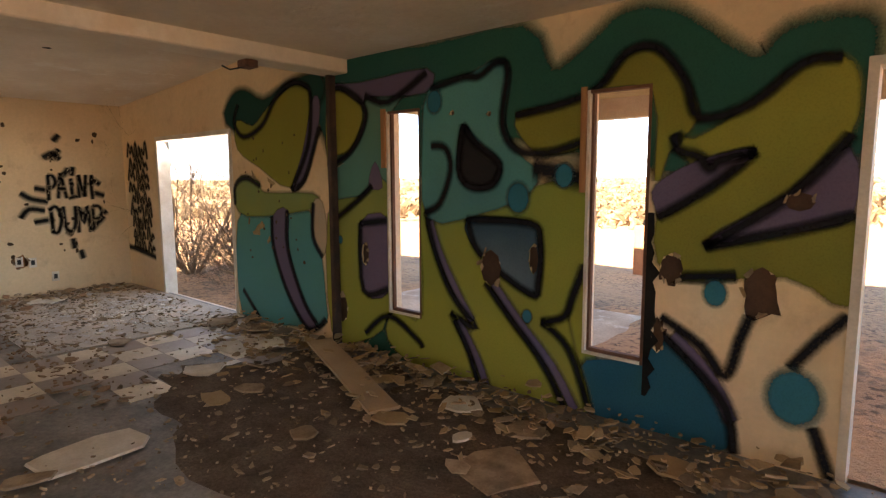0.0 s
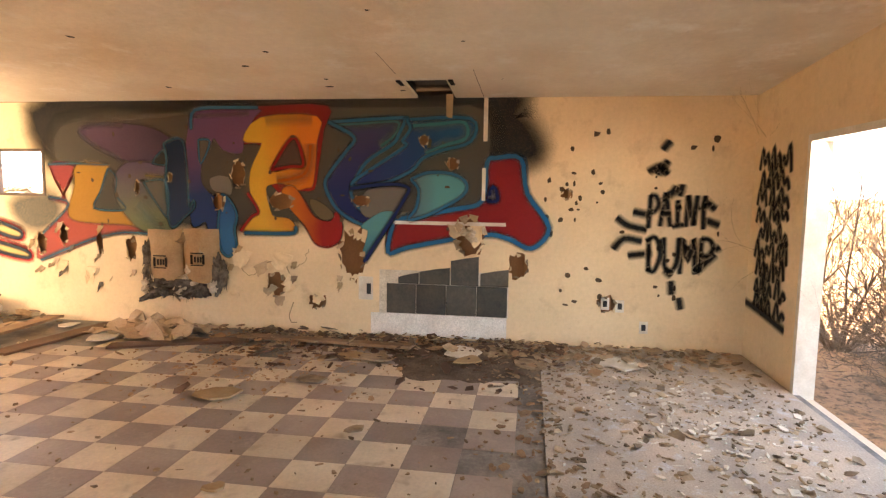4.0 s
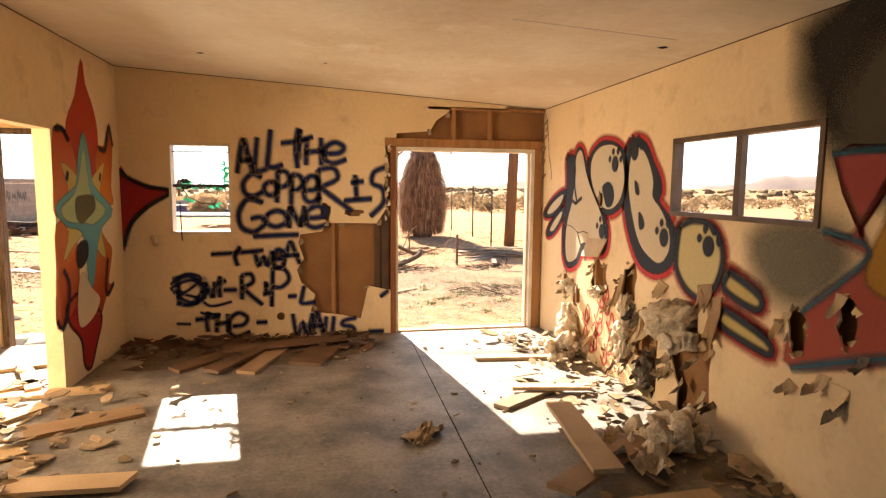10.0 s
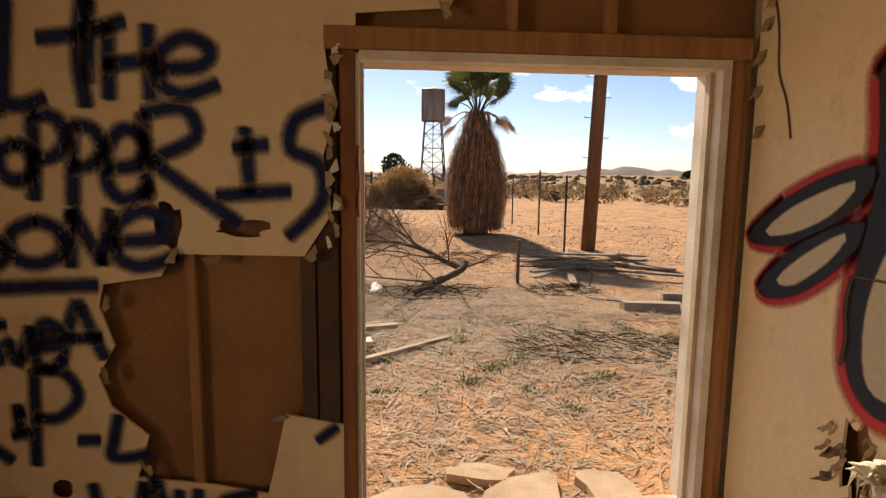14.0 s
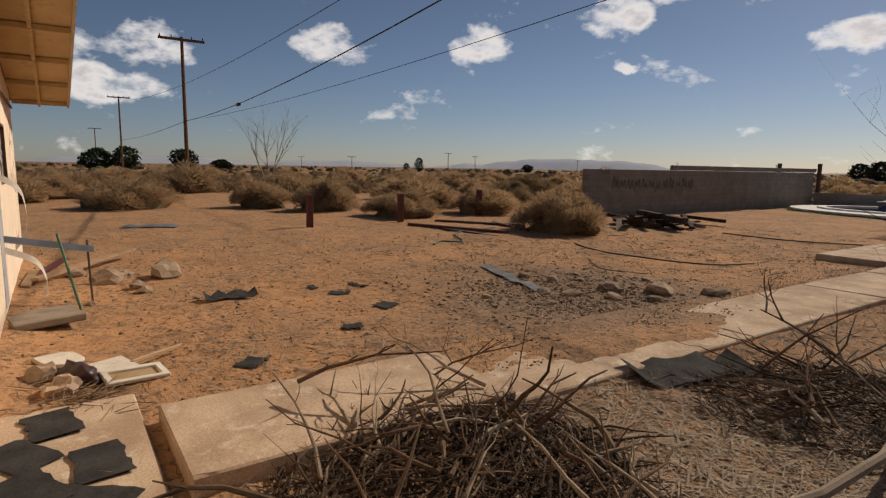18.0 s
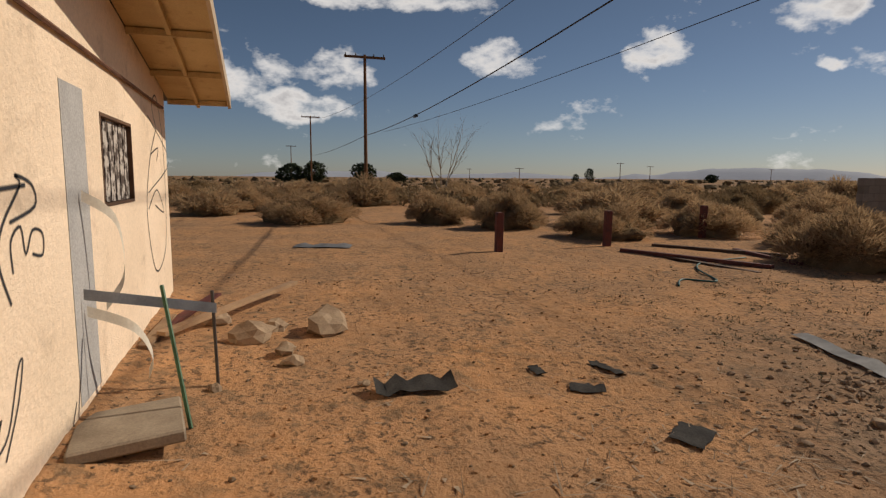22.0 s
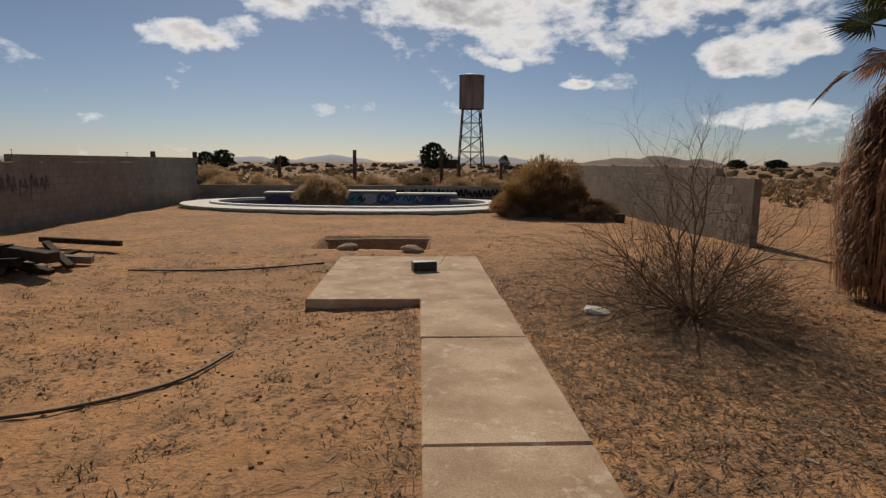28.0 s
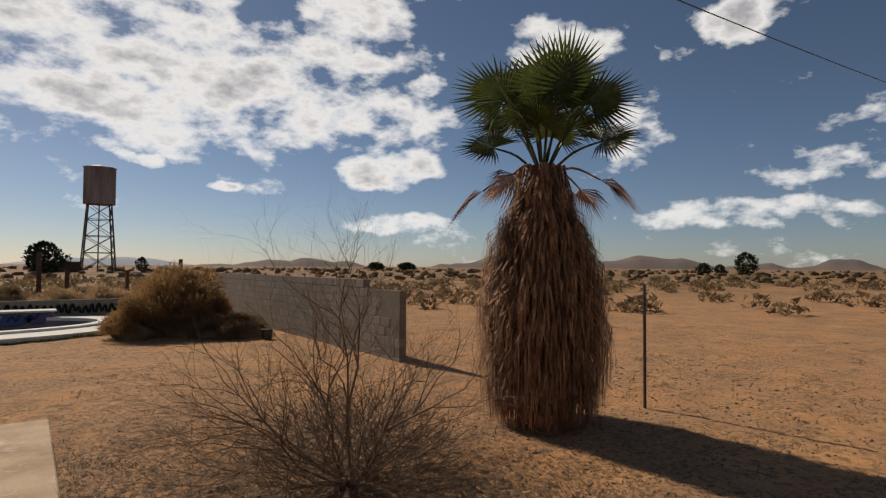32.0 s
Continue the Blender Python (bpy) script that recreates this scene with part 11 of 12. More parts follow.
for u, v, a, l, w, cu in ((-3.5, 0.9, -1.65, 0.34, 0.13, 0.4), (-3.62, 0.6, -1.1, 0.22, 0.15, 0.7), (-3.86, 1.1, -1.57, 0.30, 0.12, 0.25),
                          (-3.9, 0.62, -1.57, 0.26, 0.14, 0.5), (-4.36, 1.08, -1.57, 0.22, 0.14, 0.45), (-4.33, 0.76, -1.5, 0.22, 0.1, 0.7), (-4.46, 0.5, -2.6, 0.13, 0.12, 0.9), (-4.34, 0.45, -1.57, 0.26, 0.1, 0.4),
                          (-5.9, 0.7, -1.4, 0.2, 0.12, 0.6), (-6.6, 0.6, -1.6, 0.22, 0.14, 0.5), (-7.1, 0.62, -1.5, 0.2, 0.12, 0.5)):
    part("flap", flap("L", u, v, a, l * 0.5, w * 0.5, cu + 0.5, k), (M_PAPER, M_RUBBLE, M_CREASED, M_GREYWAD)[k % 4], tornp)
    k += 1
for u, v, a, l, w, cu in ((-6.02, 0.86, -1.4, 0.20, 0.22, 0.35), (-6.22, 0.72, -2.0, 0.16, 0.16, 0.5), (-6.48, 0.84, -1.3, 0.20, 0.24, 0.3), (-6.60, 0.56, -0.8, 0.18, 0.16, 0.4), (-6.36, 0.42, 0.9, 0.12, 0.16, 0.7), (-6.86, 0.44, -1.6, 0.14, 0.14, 0.6),
                          (-5.94, 0.46, -1.6, 0.12, 0.14, 0.5), (-6.44, 0.38, -1.5, 0.12, 0.12, 0.6), (-4.22, 0.62, -1.6, 0.24, 0.12, 0.35), (-3.86, 0.68, -1.5, 0.16, 0.16, 0.4), (-8.30, 1.20, -1.6, 0.20, 0.16, 0.5), (-8.52, 1.18, -1.5, 0.24, 0.14, 0.4)):
    part("plate", flap("L", u, v, a, l, w, cu, k), (M_PLASTER, M_CREASED, M_PLASTER)[k % 3], tornp)
    k += 1
torn_d = thing("torn_drywall", None, None, "ragged drywall edges beside the door", "torn drywall")
for u, v, a in ((-2.36, 1.19, -0.6), (-2.2, 1.18, -1.4), (-1.72, 1.4, 0.1), (-1.75, 1.75, 0.1), (-2.62, 1.0, -0.3), (-2.64, 0.7, 0.2), (-2.5, 0.3, 0.6), (-1.95, 0.5, 1.8), (-1.3, 2.14, 0.3), (-1.1, 2.33, -0.4), (-1.82, 1.2, -0.7)):
    part("flap", flap("D", u, v, a, 0.04, 0.07, 0.5, k), M_RUBBLE, torn_d)
    k += 1
for j in range(16):
    part("flap", flap("D", -1.735 + rnd.uniform(-0.02, 0.015), 1.24 + 0.05 * j, rnd.uniform(-0.5, 0.5), rnd.uniform(0.02, 0.05), rnd.uniform(0.03, 0.07), rnd.uniform(0.2, 0.9), k), (M_GYPSUM, M_RUBBLE, M_PAPER)[j % 3], torn_d)
    k += 1
torn_g = thing("torn_drywall", None, None, "torn drywall paper round holes in the green mural", "torn drywall")
for u, v, ru, rv, sd in G_TEARS:
    for j in range(3):
        a = rnd.uniform(0, 6.28)
        part("flap", flap("G", u + ru * math.cos(a), v + rv * math.sin(a), a + 3.14 + rnd.uniform(-0.8, 0.8), 0.4 * min(ru, rv), 0.6 * ru, 1.0, k), rnd.choice((M_PAPER, M_RUBBLE)), torn_g)
        k += 1
for u, v in ((-3.35, 0.92), (-3.5, 0.86), (-3.42, 1.0), (-3.28, 1.45), (-3.62, 1.38), (-3.15, 1.02)):
    part("flap", flap("G", u, v, rnd.uniform(0, 6.28), 0.09, 0.07, 0.6, k), rnd.choice((M_PAPER, M_RUBBLE)), torn_g)
    k += 1


def fluff(name, x, y, z, r, seed, label, n=9):
    """A wad of insulation: soft lumps under a fuzz of fine fibres."""
    rnd_ = random.Random(seed)
    s = Shape()
    for i in range(n * 2):
        c = Vector((x + rnd_.gauss(0, r * 0.4), y + rnd_.gauss(0, r * 0.45), max(z + rnd_.gauss(0, r * 0.4), r * 0.2)))
        q = r * rnd_.uniform(0.18, 0.42)
        s.rock(c, (q * 0.7, q, q * rnd_.uniform(0.6, 1.1)), seed * 20 + i, 0.55, 1.0, 3)
        for _ in range(110):
            d = Vector((rnd_.gauss(0, 1), rnd_.gauss(0, 1), rnd_.gauss(0, 1))).normalized()
            p = c + d * q * rnd_.uniform(0.7, 1.05)
            e = (d + Vector((rnd_.uniform(-1, 1), rnd_.uniform(-1, 1), rnd_.uniform(-1.2, 0.6)))).normalized() * q * rnd_.uniform(0.1, 0.3)
            w = e.cross(Vector((rnd_.uniform(-1, 1), rnd_.uniform(-1, 1), 1))).normalized() * q * 0.012
            s.add([p - w, p + w, p + e], [(0, 1, 2)])
    return thing(name, s, M_INSUL, label, "insulation", kind="stuff", smooth=True)


fluff("insulation", -0.2, -1.2, 0.12, 0.17, 2, "pale fluffy insulation on the floor")
fluff("insulation", -0.28, -3.05, 0.14, 0.2, 3, "grey matted insulation lying against the wall", 12)


def wad(u, v, ru, rv, deep, seed, material, label, n=7):
    """Matted insulation hanging out of a hole: flattened lumps with a frayed lower edge."""
    rnd_ = random.Random(seed)
    s = Shape()
    for i in range(n):
        a, k = rnd_.uniform(0, 6.28), math.sqrt(rnd_.random()) * 0.75
        q = rnd_.uniform(0.34, 0.6)
        s.rock((-deep * rnd_.uniform(0.25, 0.6), u + ru * k * math.cos(a), v + rv * k * math.sin(a)), (min(ru, rv) * q * 0.8, ru * q, rv * q), seed * 31 + i, 0.75, 1, 3)
    for i in range(70):
        f = rnd_.uniform(-0.9, 0.9)
        y, z = u + ru * f, v - rv * rnd_.uniform(-0.1, 0.75) * math.sqrt(1 - f * f)
        x = -deep * rnd_.uniform(0.1, 0.8)
        e = Vector((rnd_.uniform(-0.02, 0.01), rnd_.uniform(-0.03, 0.03), -rnd_.uniform(0.02, 0.10)))
        w_ = rnd_.uniform(0.003, 0.012)
        s.add([(x, y - w_, z), (x - 0.004, y + w_, z), Vector((x, y, z)) + e], [(0, 1, 2)])
    return thing("insulation", s, material, label, "insulation", kind="stuff", smooth=True)


wad(-2.62, 0.68, 0.25, 0.16, 0.16, 3, M_INSUL, "big grey-white mat of insulation hanging over the open stud bay", 11)
wad(-1.95, 0.66, 0.07, 0.16, 0.08, 5, M_INSUL, "white strands of insulation in the torn wall")
wad(-1.95, 0.38, 0.10, 0.14, 0.12, 6, M_INSUL, "white insulation bulging from the torn wall")
wad(-1.42, 0.68, 0.12, 0.05, 0.10, 7, M_INSUL, "tuft of pale insulation on the lip of the hole", 5)
wad(-0.88, 0.64, 0.13, 0.05, 0.09, 8, M_INSUL, "tuft of pale insulation under the bubble letter", 5)
wad(-0.96, 0.22, 0.17, 0.24, 0.16, 9, M_INSUL, "pale column of insulation spilling down to the floor", 14)
wad(-2.28, 0.24, 0.10, 0.16, 0.10, 10, M_GREYWAD, "sooty insulation among the shreds")
# board folded out under the first letter, and shreds of paper between the holes
fold = thing("folded_board", None, None, "flat tongue of drywall folded out over the hole", "torn drywall")
part("panel", Shape().add([(-0.004, -1.18, 1.12), (-0.004, -1.54, 1.14), (-0.075, -1.52, 0.985), (-0.068, -1.17, 0.955), (0.006, -1.18, 1.12), (0.006, -1.54, 1.14), (-0.063, -1.52, 0.98), (-0.056, -1.17, 0.95)],
                          [(0, 1, 2, 3), (7, 6, 5, 4), (0, 4, 5, 1), (1, 5, 6, 2), (2, 6, 7, 3), (3, 7, 4, 0)]), M_CREASED, fold)
part("edge_strip", Shape().add([(-0.004, -1.16, 1.16), (-0.014, -1.185, 1.16), (-0.10, -1.15, 0.62), (-0.09, -1.12, 0.62), (-0.06, -1.17, 0.9)], [(0, 1, 4), (1, 2, 3, 4), (0, 4, 3)]), M_PLASTER, fold)
shreds = thing("torn_drywall", None, None, "curled brown and white shreds round the open stud bay", "torn drywall")
rnd = random.Random(29)
for k in range(84):
    if k < 46:
        u, v = rnd.gauss(-2.15, 0.24), rnd.uniform(0.08, 0.72)
    elif k < 60:
        u, v = rnd.choice((-2.95, -2.50)) + rnd.gauss(0, 0.05), rnd.uniform(0.05, 0.80)
    else:
        u, v = rnd.choice(((-1.80, 0.80), (-1.28, 0.80), (-1.56, 0.80), (-0.62, 0.62), (-0.75, 0.6), (-2.06, 0.8), (-1.70, 0.30), (-1.40, 0.22)))
        u, v = u + rnd.gauss(0, 0.025), v + rnd.gauss(0, 0.10)
    l = rnd.uniform(0.06, 0.17) if k < 60 else rnd.uniform(0.04, 0.10)
    part("flap", flap("L", u, v, -1.57 + rnd.gauss(0, 0.35), l, l * rnd.uniform(0.22, 0.5), rnd.uniform(0.6, 2.3), k + 400), rnd.choice((M_PAPER, M_RUBBLE, M_CREASED, M_GREYWAD, M_GREYWAD, M_WOOD, M_DARKWOOD) if k < 60 else (M_PAPER, M_RUBBLE, M_CREASED)), shreds)
for u, v, a, l, w, cu in ((-2.98, 0.92, -1.75, 0.34, 0.14, 0.3), (-2.88, 0.98, -1.8, 0.22, 0.14, 0.5), (-2.42, 0.92, -1.3, 0.16, 0.12, 0.7), (-1.36, 0.34, -1.8, 0.20, 0.08, 0.9), (-1.84, 0.88, -1.57, 0.30, 0.07, 0.5)):
    part("flap", flap("L", u, v, a, l, w, cu, int(-u * 900)), M_WOOD if u < -2.5 else M_PAPER, shreds)
for v in (1.72, 1.88, 2.02, 2.14, 2.22, 2.30):
    part("flap", flap("L", -0.05 - 0.03 * math.sin(v * 9), v, -1.6, 0.07, 0.05, 0.7, int(v * 100)), (M_RUBBLE, M_PAPER)[int(v * 50) % 2], shreds)
part("crack", stroke(Shape(), "L", [(-0.03, 2.36), (-0.08, 2.22), (-0.12, 2.08), (-0.14, 1.92), (-0.20, 1.80), (-0.24, 1.66)], 0.010, 0.0028, 0.4), paint((0.12, 0.075, 0.04)), shreds, dens=True)
part("crack", stroke(Shape(), "L", [(-0.60, 1.20), (-0.74, 1.205), (-0.84, 1.19), (-0.96, 1.15), (-1.07, 1.17), (-1.18, 1.16)], 0.007, 0.0078, 0.4), paint((0.12, 0.075, 0.04)), shreds, dens=True)
part("crack", stroke(Shape(), "L", [(-0.60, 1.20), (-0.585, 1.10), (-0.60, 1.0), (-0.59, 0.9)], 0.016, 0.0078, 0.4), paint((0.07, 0.045, 0.03)), shreds, dens=True)
part("crack", stroke(Shape(), "L", [(-0.94, 1.16), (-1.02, 1.05), (-1.10, 0.99), (-1.14, 0.9)], 0.018, 0.0078, 0.4), paint((0.05, 0.035, 0.025)), shreds, dens=True)
fluff("insulation", 0.03, -5.35, 0.48, 0.17, 6, "charred insulation in the big hole", 8)
fluff("insulation", 0.02, -8.45, 1.08, 0.13, 7, "grey insulation bulging from the hole", 6)
bag = thing("insulation_batts", None, None, "brown kraft-faced insulation batts showing in the big hole", "insulation")
M_KRAFT = mat("kraft_facing", (0.44, 0.285, 0.145), (0.33, 0.205, 0.10), 5, 0.8, 0.6, 16, 0.15, 50, dist=0.012)
for y0, z0, z1 in ((-5.13, 0.46, 1.06), (-5.56, 0.50, 1.08)):
    s = Shape()
    vs = []
    for i in range(11):
        for j in range(13):
            f, g = i / 10, j / 12
            yy_, zz = y0 - 0.205 + 0.41 * f, z0 + (z1 - z0) * g + 0.02 * noise.noise((f * 3, y0, 1.0))
            vs.append((-0.012 - 0.085 * math.sin(math.pi * f) ** 0.7 * (0.75 + 0.25 * math.sin(math.pi * g)) - 0.018 * noise.noise((f * 4, g * 5, y0 * 3)), yy_, zz))
    s.add(vs, [(i * 13 + j, i * 13 + j + 1, i * 13 + 14 + j, i * 13 + 13 + j) for i in range(10) for j in range(12)])
    b_ = part("batt", s, M_KRAFT, bag, smooth=True)
    s = Shape()
    for q, c0, c1 in ((-0.075, 0.0, 0.10), (0.06, 0.0, 0.10)):
        s.box(-0.118, -0.112, y0 + q - 0.012, y0 + q + 0.012, z0 + 0.20 + c0, z0 + 0.20 + c1)
    s.box(-0.118, -0.112, y0 - 0.075, y0 + 0.07, z0 + 0.31, z0 + 0.322)
    s.box(-0.118, -0.112, y0 - 0.075, y0 + 0.07, z0 + 0.182, z0 + 0.192)
    for q in (-0.045, -0.015, 0.02):
        s.box(-0.118, -0.112, y0 + q - 0.009, y0 + q + 0.009, z0 + 0.22, z0 + 0.28)
    part("print", s, M_BLACK, b_)
for k in range(7):
    y0 = -4.92 - 0.13 * k
    part("wad", Shape().rock((-0.03, y0, 0.43 + 0.03 * math.sin(k * 2.3)), (0.06, 0.085, 0.075), 60 + k, 0.7, 1, 3), (M_INSUL, M_GREYWAD)[k % 2], bag, "matted grey insulation", smooth=True)

wad(-4.96, 0.66, 0.07, 0.24, 0.10, 21, M_GREYWAD, "sooty matted insulation at the edge of the big hole", 9)
wad(-5.32, 0.42, 0.38, 0.09, 0.12, 22, M_GREYWAD, "sooty matted insulation under the batts", 14)
wad(-5.78, 0.62, 0.07, 0.24, 0.10, 23, M_GREYWAD, "sooty matted insulation beside the batts", 9)
# cracks running over the broken drywall
crk = thing("wall_cracks", None, None, "dark cracks and lifted edges in the drywall", "cracks", kind="structure")
rnd = random.Random(71)
for k in range(2):
    u, v = rnd.uniform(-7.4, -3.2), rnd.uniform(0.3, 0.92)
    a, q = rnd.uniform(0, 6.28), [(u, v)]
    for _ in range(rnd.randint(3, 6)):
        a += rnd.uniform(-0.9, 0.9)
        q.append((q[-1][0] + 0.07 * math.cos(a), min(0.98, max(0.1, q[-1][1] + 0.08 * math.sin(a)))))
    part("crack", stroke(Shape(), "L", q, rnd.uniform(0.003, 0.007), 0.0022, 0.5), paint((0.22, 0.14, 0.075)), crk, dens=True)
for u, v, r_, a0, a1 in ((-6.10, 0.74, 0.13, 3.6, 5.8), (-6.39, 0.58, 0.17, 0.6, 2.9), (-6.59, 0.86, 0.15, 3.0, 4.6)):
    q = [(u + r_ * rnd.uniform(0.86, 1.14) * math.cos(a0 + (a1 - a0) * i / 9), v + 1.1 * r_ * rnd.uniform(0.86, 1.14) * math.sin(a0 + (a1 - a0) * i / 9)) for i in range(10)]
    part("crack", stroke(Shape(), "L", q, rnd.uniform(0.003, 0.006), 0.0022, 0.5), paint((0.26, 0.17, 0.09)), crk, dens=True)
rnd = random.Random(3)

# small dents and scars
scar = thing("wall_scars", None, None, "small knocked holes scattered over the drywall", "holes", kind="structure")
s = Shape()
for k in range(46):
    u, v = rnd.uniform(-10.8, -9.1), rnd.uniform(0.4, 2.2)
    if rnd.random() < 0.5:
        u, v = rnd.gauss(-9.5, 0.15), rnd.gauss(1.55, 0.15)
    fill(s, "L", torn(u, v, rnd.uniform(0.008, 0.03), rnd.uniform(0.008, 0.03), k, 7), 0.0022, 0.004, False)
for k in range(40):
    fill(s, "L", torn(rnd.uniform(-8.6, -3.9), rnd.uniform(0.9, 2.2), rnd.uniform(0.006, 0.03), rnd.uniform(0.006, 0.025), k + 60, 7), 0.0135, 0.004, False)
for k in range(26):
    fill(s, "G", torn(rnd.uniform(-4.2, -3.1), rnd.uniform(0.5, 2.0), rnd.uniform(0.006, 0.018), rnd.uniform(0.006, 0.018), k + 160, 7), 0.0135, 0.004, False)
tagged(part("dent", s, paint((0.10, 0.065, 0.035)), scar, dens=True), kind="stuff")
s = Shape()
for k in range(34):
    x, y = rnd.uniform(-4.1, -0.2), rnd.uniform(-9.8, -0.8)
    z = ceil_z(x) - 0.002
    r = rnd.uniform(0.012, 0.045)
    a = [2 * math.pi * i / 7 for i in range(7)]
    s.add([(x + r * math.cos(t) * rnd.uniform(0.6, 1.3), y + r * math.sin(t) * rnd.uniform(0.6, 1.2), z) for t in a], [tuple(range(7))])
tagged(part("ceiling_hole", s, M_BLACK, scar), kind="stuff")
# torn ceiling paper and a strip hanging by the burnt hole
s = Shape()
s.add([(-0.1, -8.27, 2.44), (-0.1, -8.20, 2.44), (-0.14, -8.21, 2.22), (-0.16, -8.27, 2.20)], [(0, 1, 2, 3)])
thing("hanging_strip", s, M_PAPER, "torn strip of paper hanging from the ceiling hole", "torn paper")
cr = thing("ceiling_crack", None, None, "open ceiling seams, and dark strips painting the shadow gap along the walls", "crack", kind="structure")
s = Shape()
for y0, x0, x1 in ((-7.88, -1.5, -0.9), (-8.55, -1.0, -0.05), (-2.9, -1.3, -0.3)):
    z0, z1 = ceil_z(x0) - 0.0015, ceil_z(x1) - 0.0015
    s.add([(x0, y0, z0), (x1, y0 - 0.01, z1), (x1, y0 - 0.004, z1), (x0, y0 + 0.004, z0)], [(0, 1, 2, 3)])
# dark strips along the wall tops paint the shadow gap at the ceiling
for a, b, d in (((-4.30, 0.0), (-0.46, 0.0), (0, -0.006)), ((0.0, -3.9), (0.0, -0.02), (-0.006, 0)), ((-4.30, -4.5), (-4.30, -0.0), (0.006, 0))):
    za, zb = ceil_z(a[0]) - 0.006, ceil_z(b[0]) - 0.006
    s.add([(*a, za), (*b, zb), (b[0] + d[0], b[1] + d[1], zb + 0.005), (a[0] + d[0], a[1] + d[1], za + 0.005)], [(0, 1, 2, 3)])
part("seam", s, M_DARKWOOD, cr)
fx = thing("broken_light_box", None, None, "broken electrical box hanging under the beam", "electrical box")
part("box", Shape().box(-4.70, -4.58, -10.28, -10.18, 2.235, 2.29, bev=0.006), M_RUST, fx)
part("wire", Shape().tube([(-4.64, -10.2, 2.24), (-4.62, -10.1, 2.21), (-4.66, -10.02, 2.22)], 0.006, 5), M_PLASTIC, fx)
# green rags in the small window
rag = thing("green_rag", None, None, "torn green plastic garland strung across the window bars", "garland")
rnd = random.Random(14)
M_RAG = mat("green_plastic", (0.02, 0.32, 0.17), (0.012, 0.16, 0.085), 9, 0.35, 0.2, thin=0.4)
spots = [(-3.79 + 0.47 * k / 15, 1.56 + rnd.uniform(-0.02, 0.03)) for k in range(16)] + [(-3.345 + rnd.uniform(-0.04, 0.02), 1.56 + 0.028 * k) for k in range(10)] + [(-3.74 + 0.02 * k, 1.44 - 0.01 * k) for k in range(4)] + [(-3.44, 1.38), (-3.41, 1.40), (-3.50, 1.37)]
for x, z in spots:
    w, h = rnd.uniform(0.02, 0.045), rnd.uniform(0.02, 0.05)
    s = Shape()
    s.add([(x, 0.07, z), (x + w, 0.075, z + rnd.uniform(-0.02, 0.03)), (x + w * 0.7, 0.09, z - h), (x - w * 0.4, 0.06, z - h * rnd.uniform(0.1, 0.7))], [(0, 1, 2, 3)])
    part("scrap", s, M_RAG, rag)
part("string", Shape().tube([(-3.76, 0.07, 1.54), (-3.70, 0.07, 1.45), (-3.58, 0.07, 1.385), (-3.45, 0.07, 1.39), (-3.36, 0.07, 1.55), (-3.34, 0.07, 1.85)], 0.004, 5), M_PLASTIC, rag)
part("cord", Shape().tube([(-3.76, -0.02, 1.40), (-3.755, -0.03, 1.2), (-3.75, -0.03, 1.02)], 0.006, 5), M_PLASTIC, rag)
s = Shape()
s.tube([(-4.02, -0.01, 1.06), (-3.99, -0.05, 0.98)], [0.03, 0.025], 7)
thing("wall_stub", s, M_TRIMTAN, "short stub of pipe sticking from the wall", "pipe")

# ---------------- back room seen through the back door ----------------
sh_ = thing("shelf_unit", None, None, "empty wooden shelf cupboard in the dark back room", "shelf")
for y in (-0.25, -0.95, -1.65):
    part("upright", Shape().box(-6.46, -6.16, y - 0.012, y + 0.012, 1.30, 2.38), M_DARKWOOD, sh_)
for z in (1.30, 1.60, 1.90, 2.2):
    part("shelf", Shape().box(-6.46, -6.16, -1.65, -0.25, z - 0.01, z + 0.01), M_DARKWOOD, sh_)
part("door", Shape().box(-6.155, -6.135, -1.65, -0.98, 1.30, 2.1), M_WOOD, sh_)
# near-black board paints the room's dimness; the added stub blocks the side lamp
s = Shape()
s.box(-6.469, -6.462, -1.95, -0.002, 0.0, 2.395)
s.box(-6.462, -5.92, -1.99, -1.95, 0.0, 2.395)
thing("wood_panelling", s, mat("shade_liner", (0.045, 0.026, 0.015), (0.028, 0.016, 0.010), 5, 0.7, 0.2, 40, 0.2, stretch=(6, 6, 0.5)), "dark board painting the back room dim, with an added stub screening the lamp", "panelling", kind="structure")
ct = thing("counter", None, None, "bare pine counter frame in the dark back room", "counter")
part("top", Shape().box(-6.46, -5.90, -1.7, -0.05, 0.86, 0.90), M_STUD, ct)
for y in (-1.65, -0.9, -0.1):
    part("leg", Shape().box(-5.96, -5.91, y - 0.025, y + 0.025, 0, 0.86), M_STUD, ct)
part("rail", Shape().box(-5.96, -5.92, -1.65, -0.1, 0.40, 0.44), M_STUD, ct)
bs = thing("window_boards", None, None, "rough boards nailed inside the broken window", "boards")
for i in range(4):
    part("board", Shape().box(-6.62 + 0.17 * i, -6.47 + 0.17 * i, -0.06, -0.04, 1.2, 2.1), M_WOOD, bs)
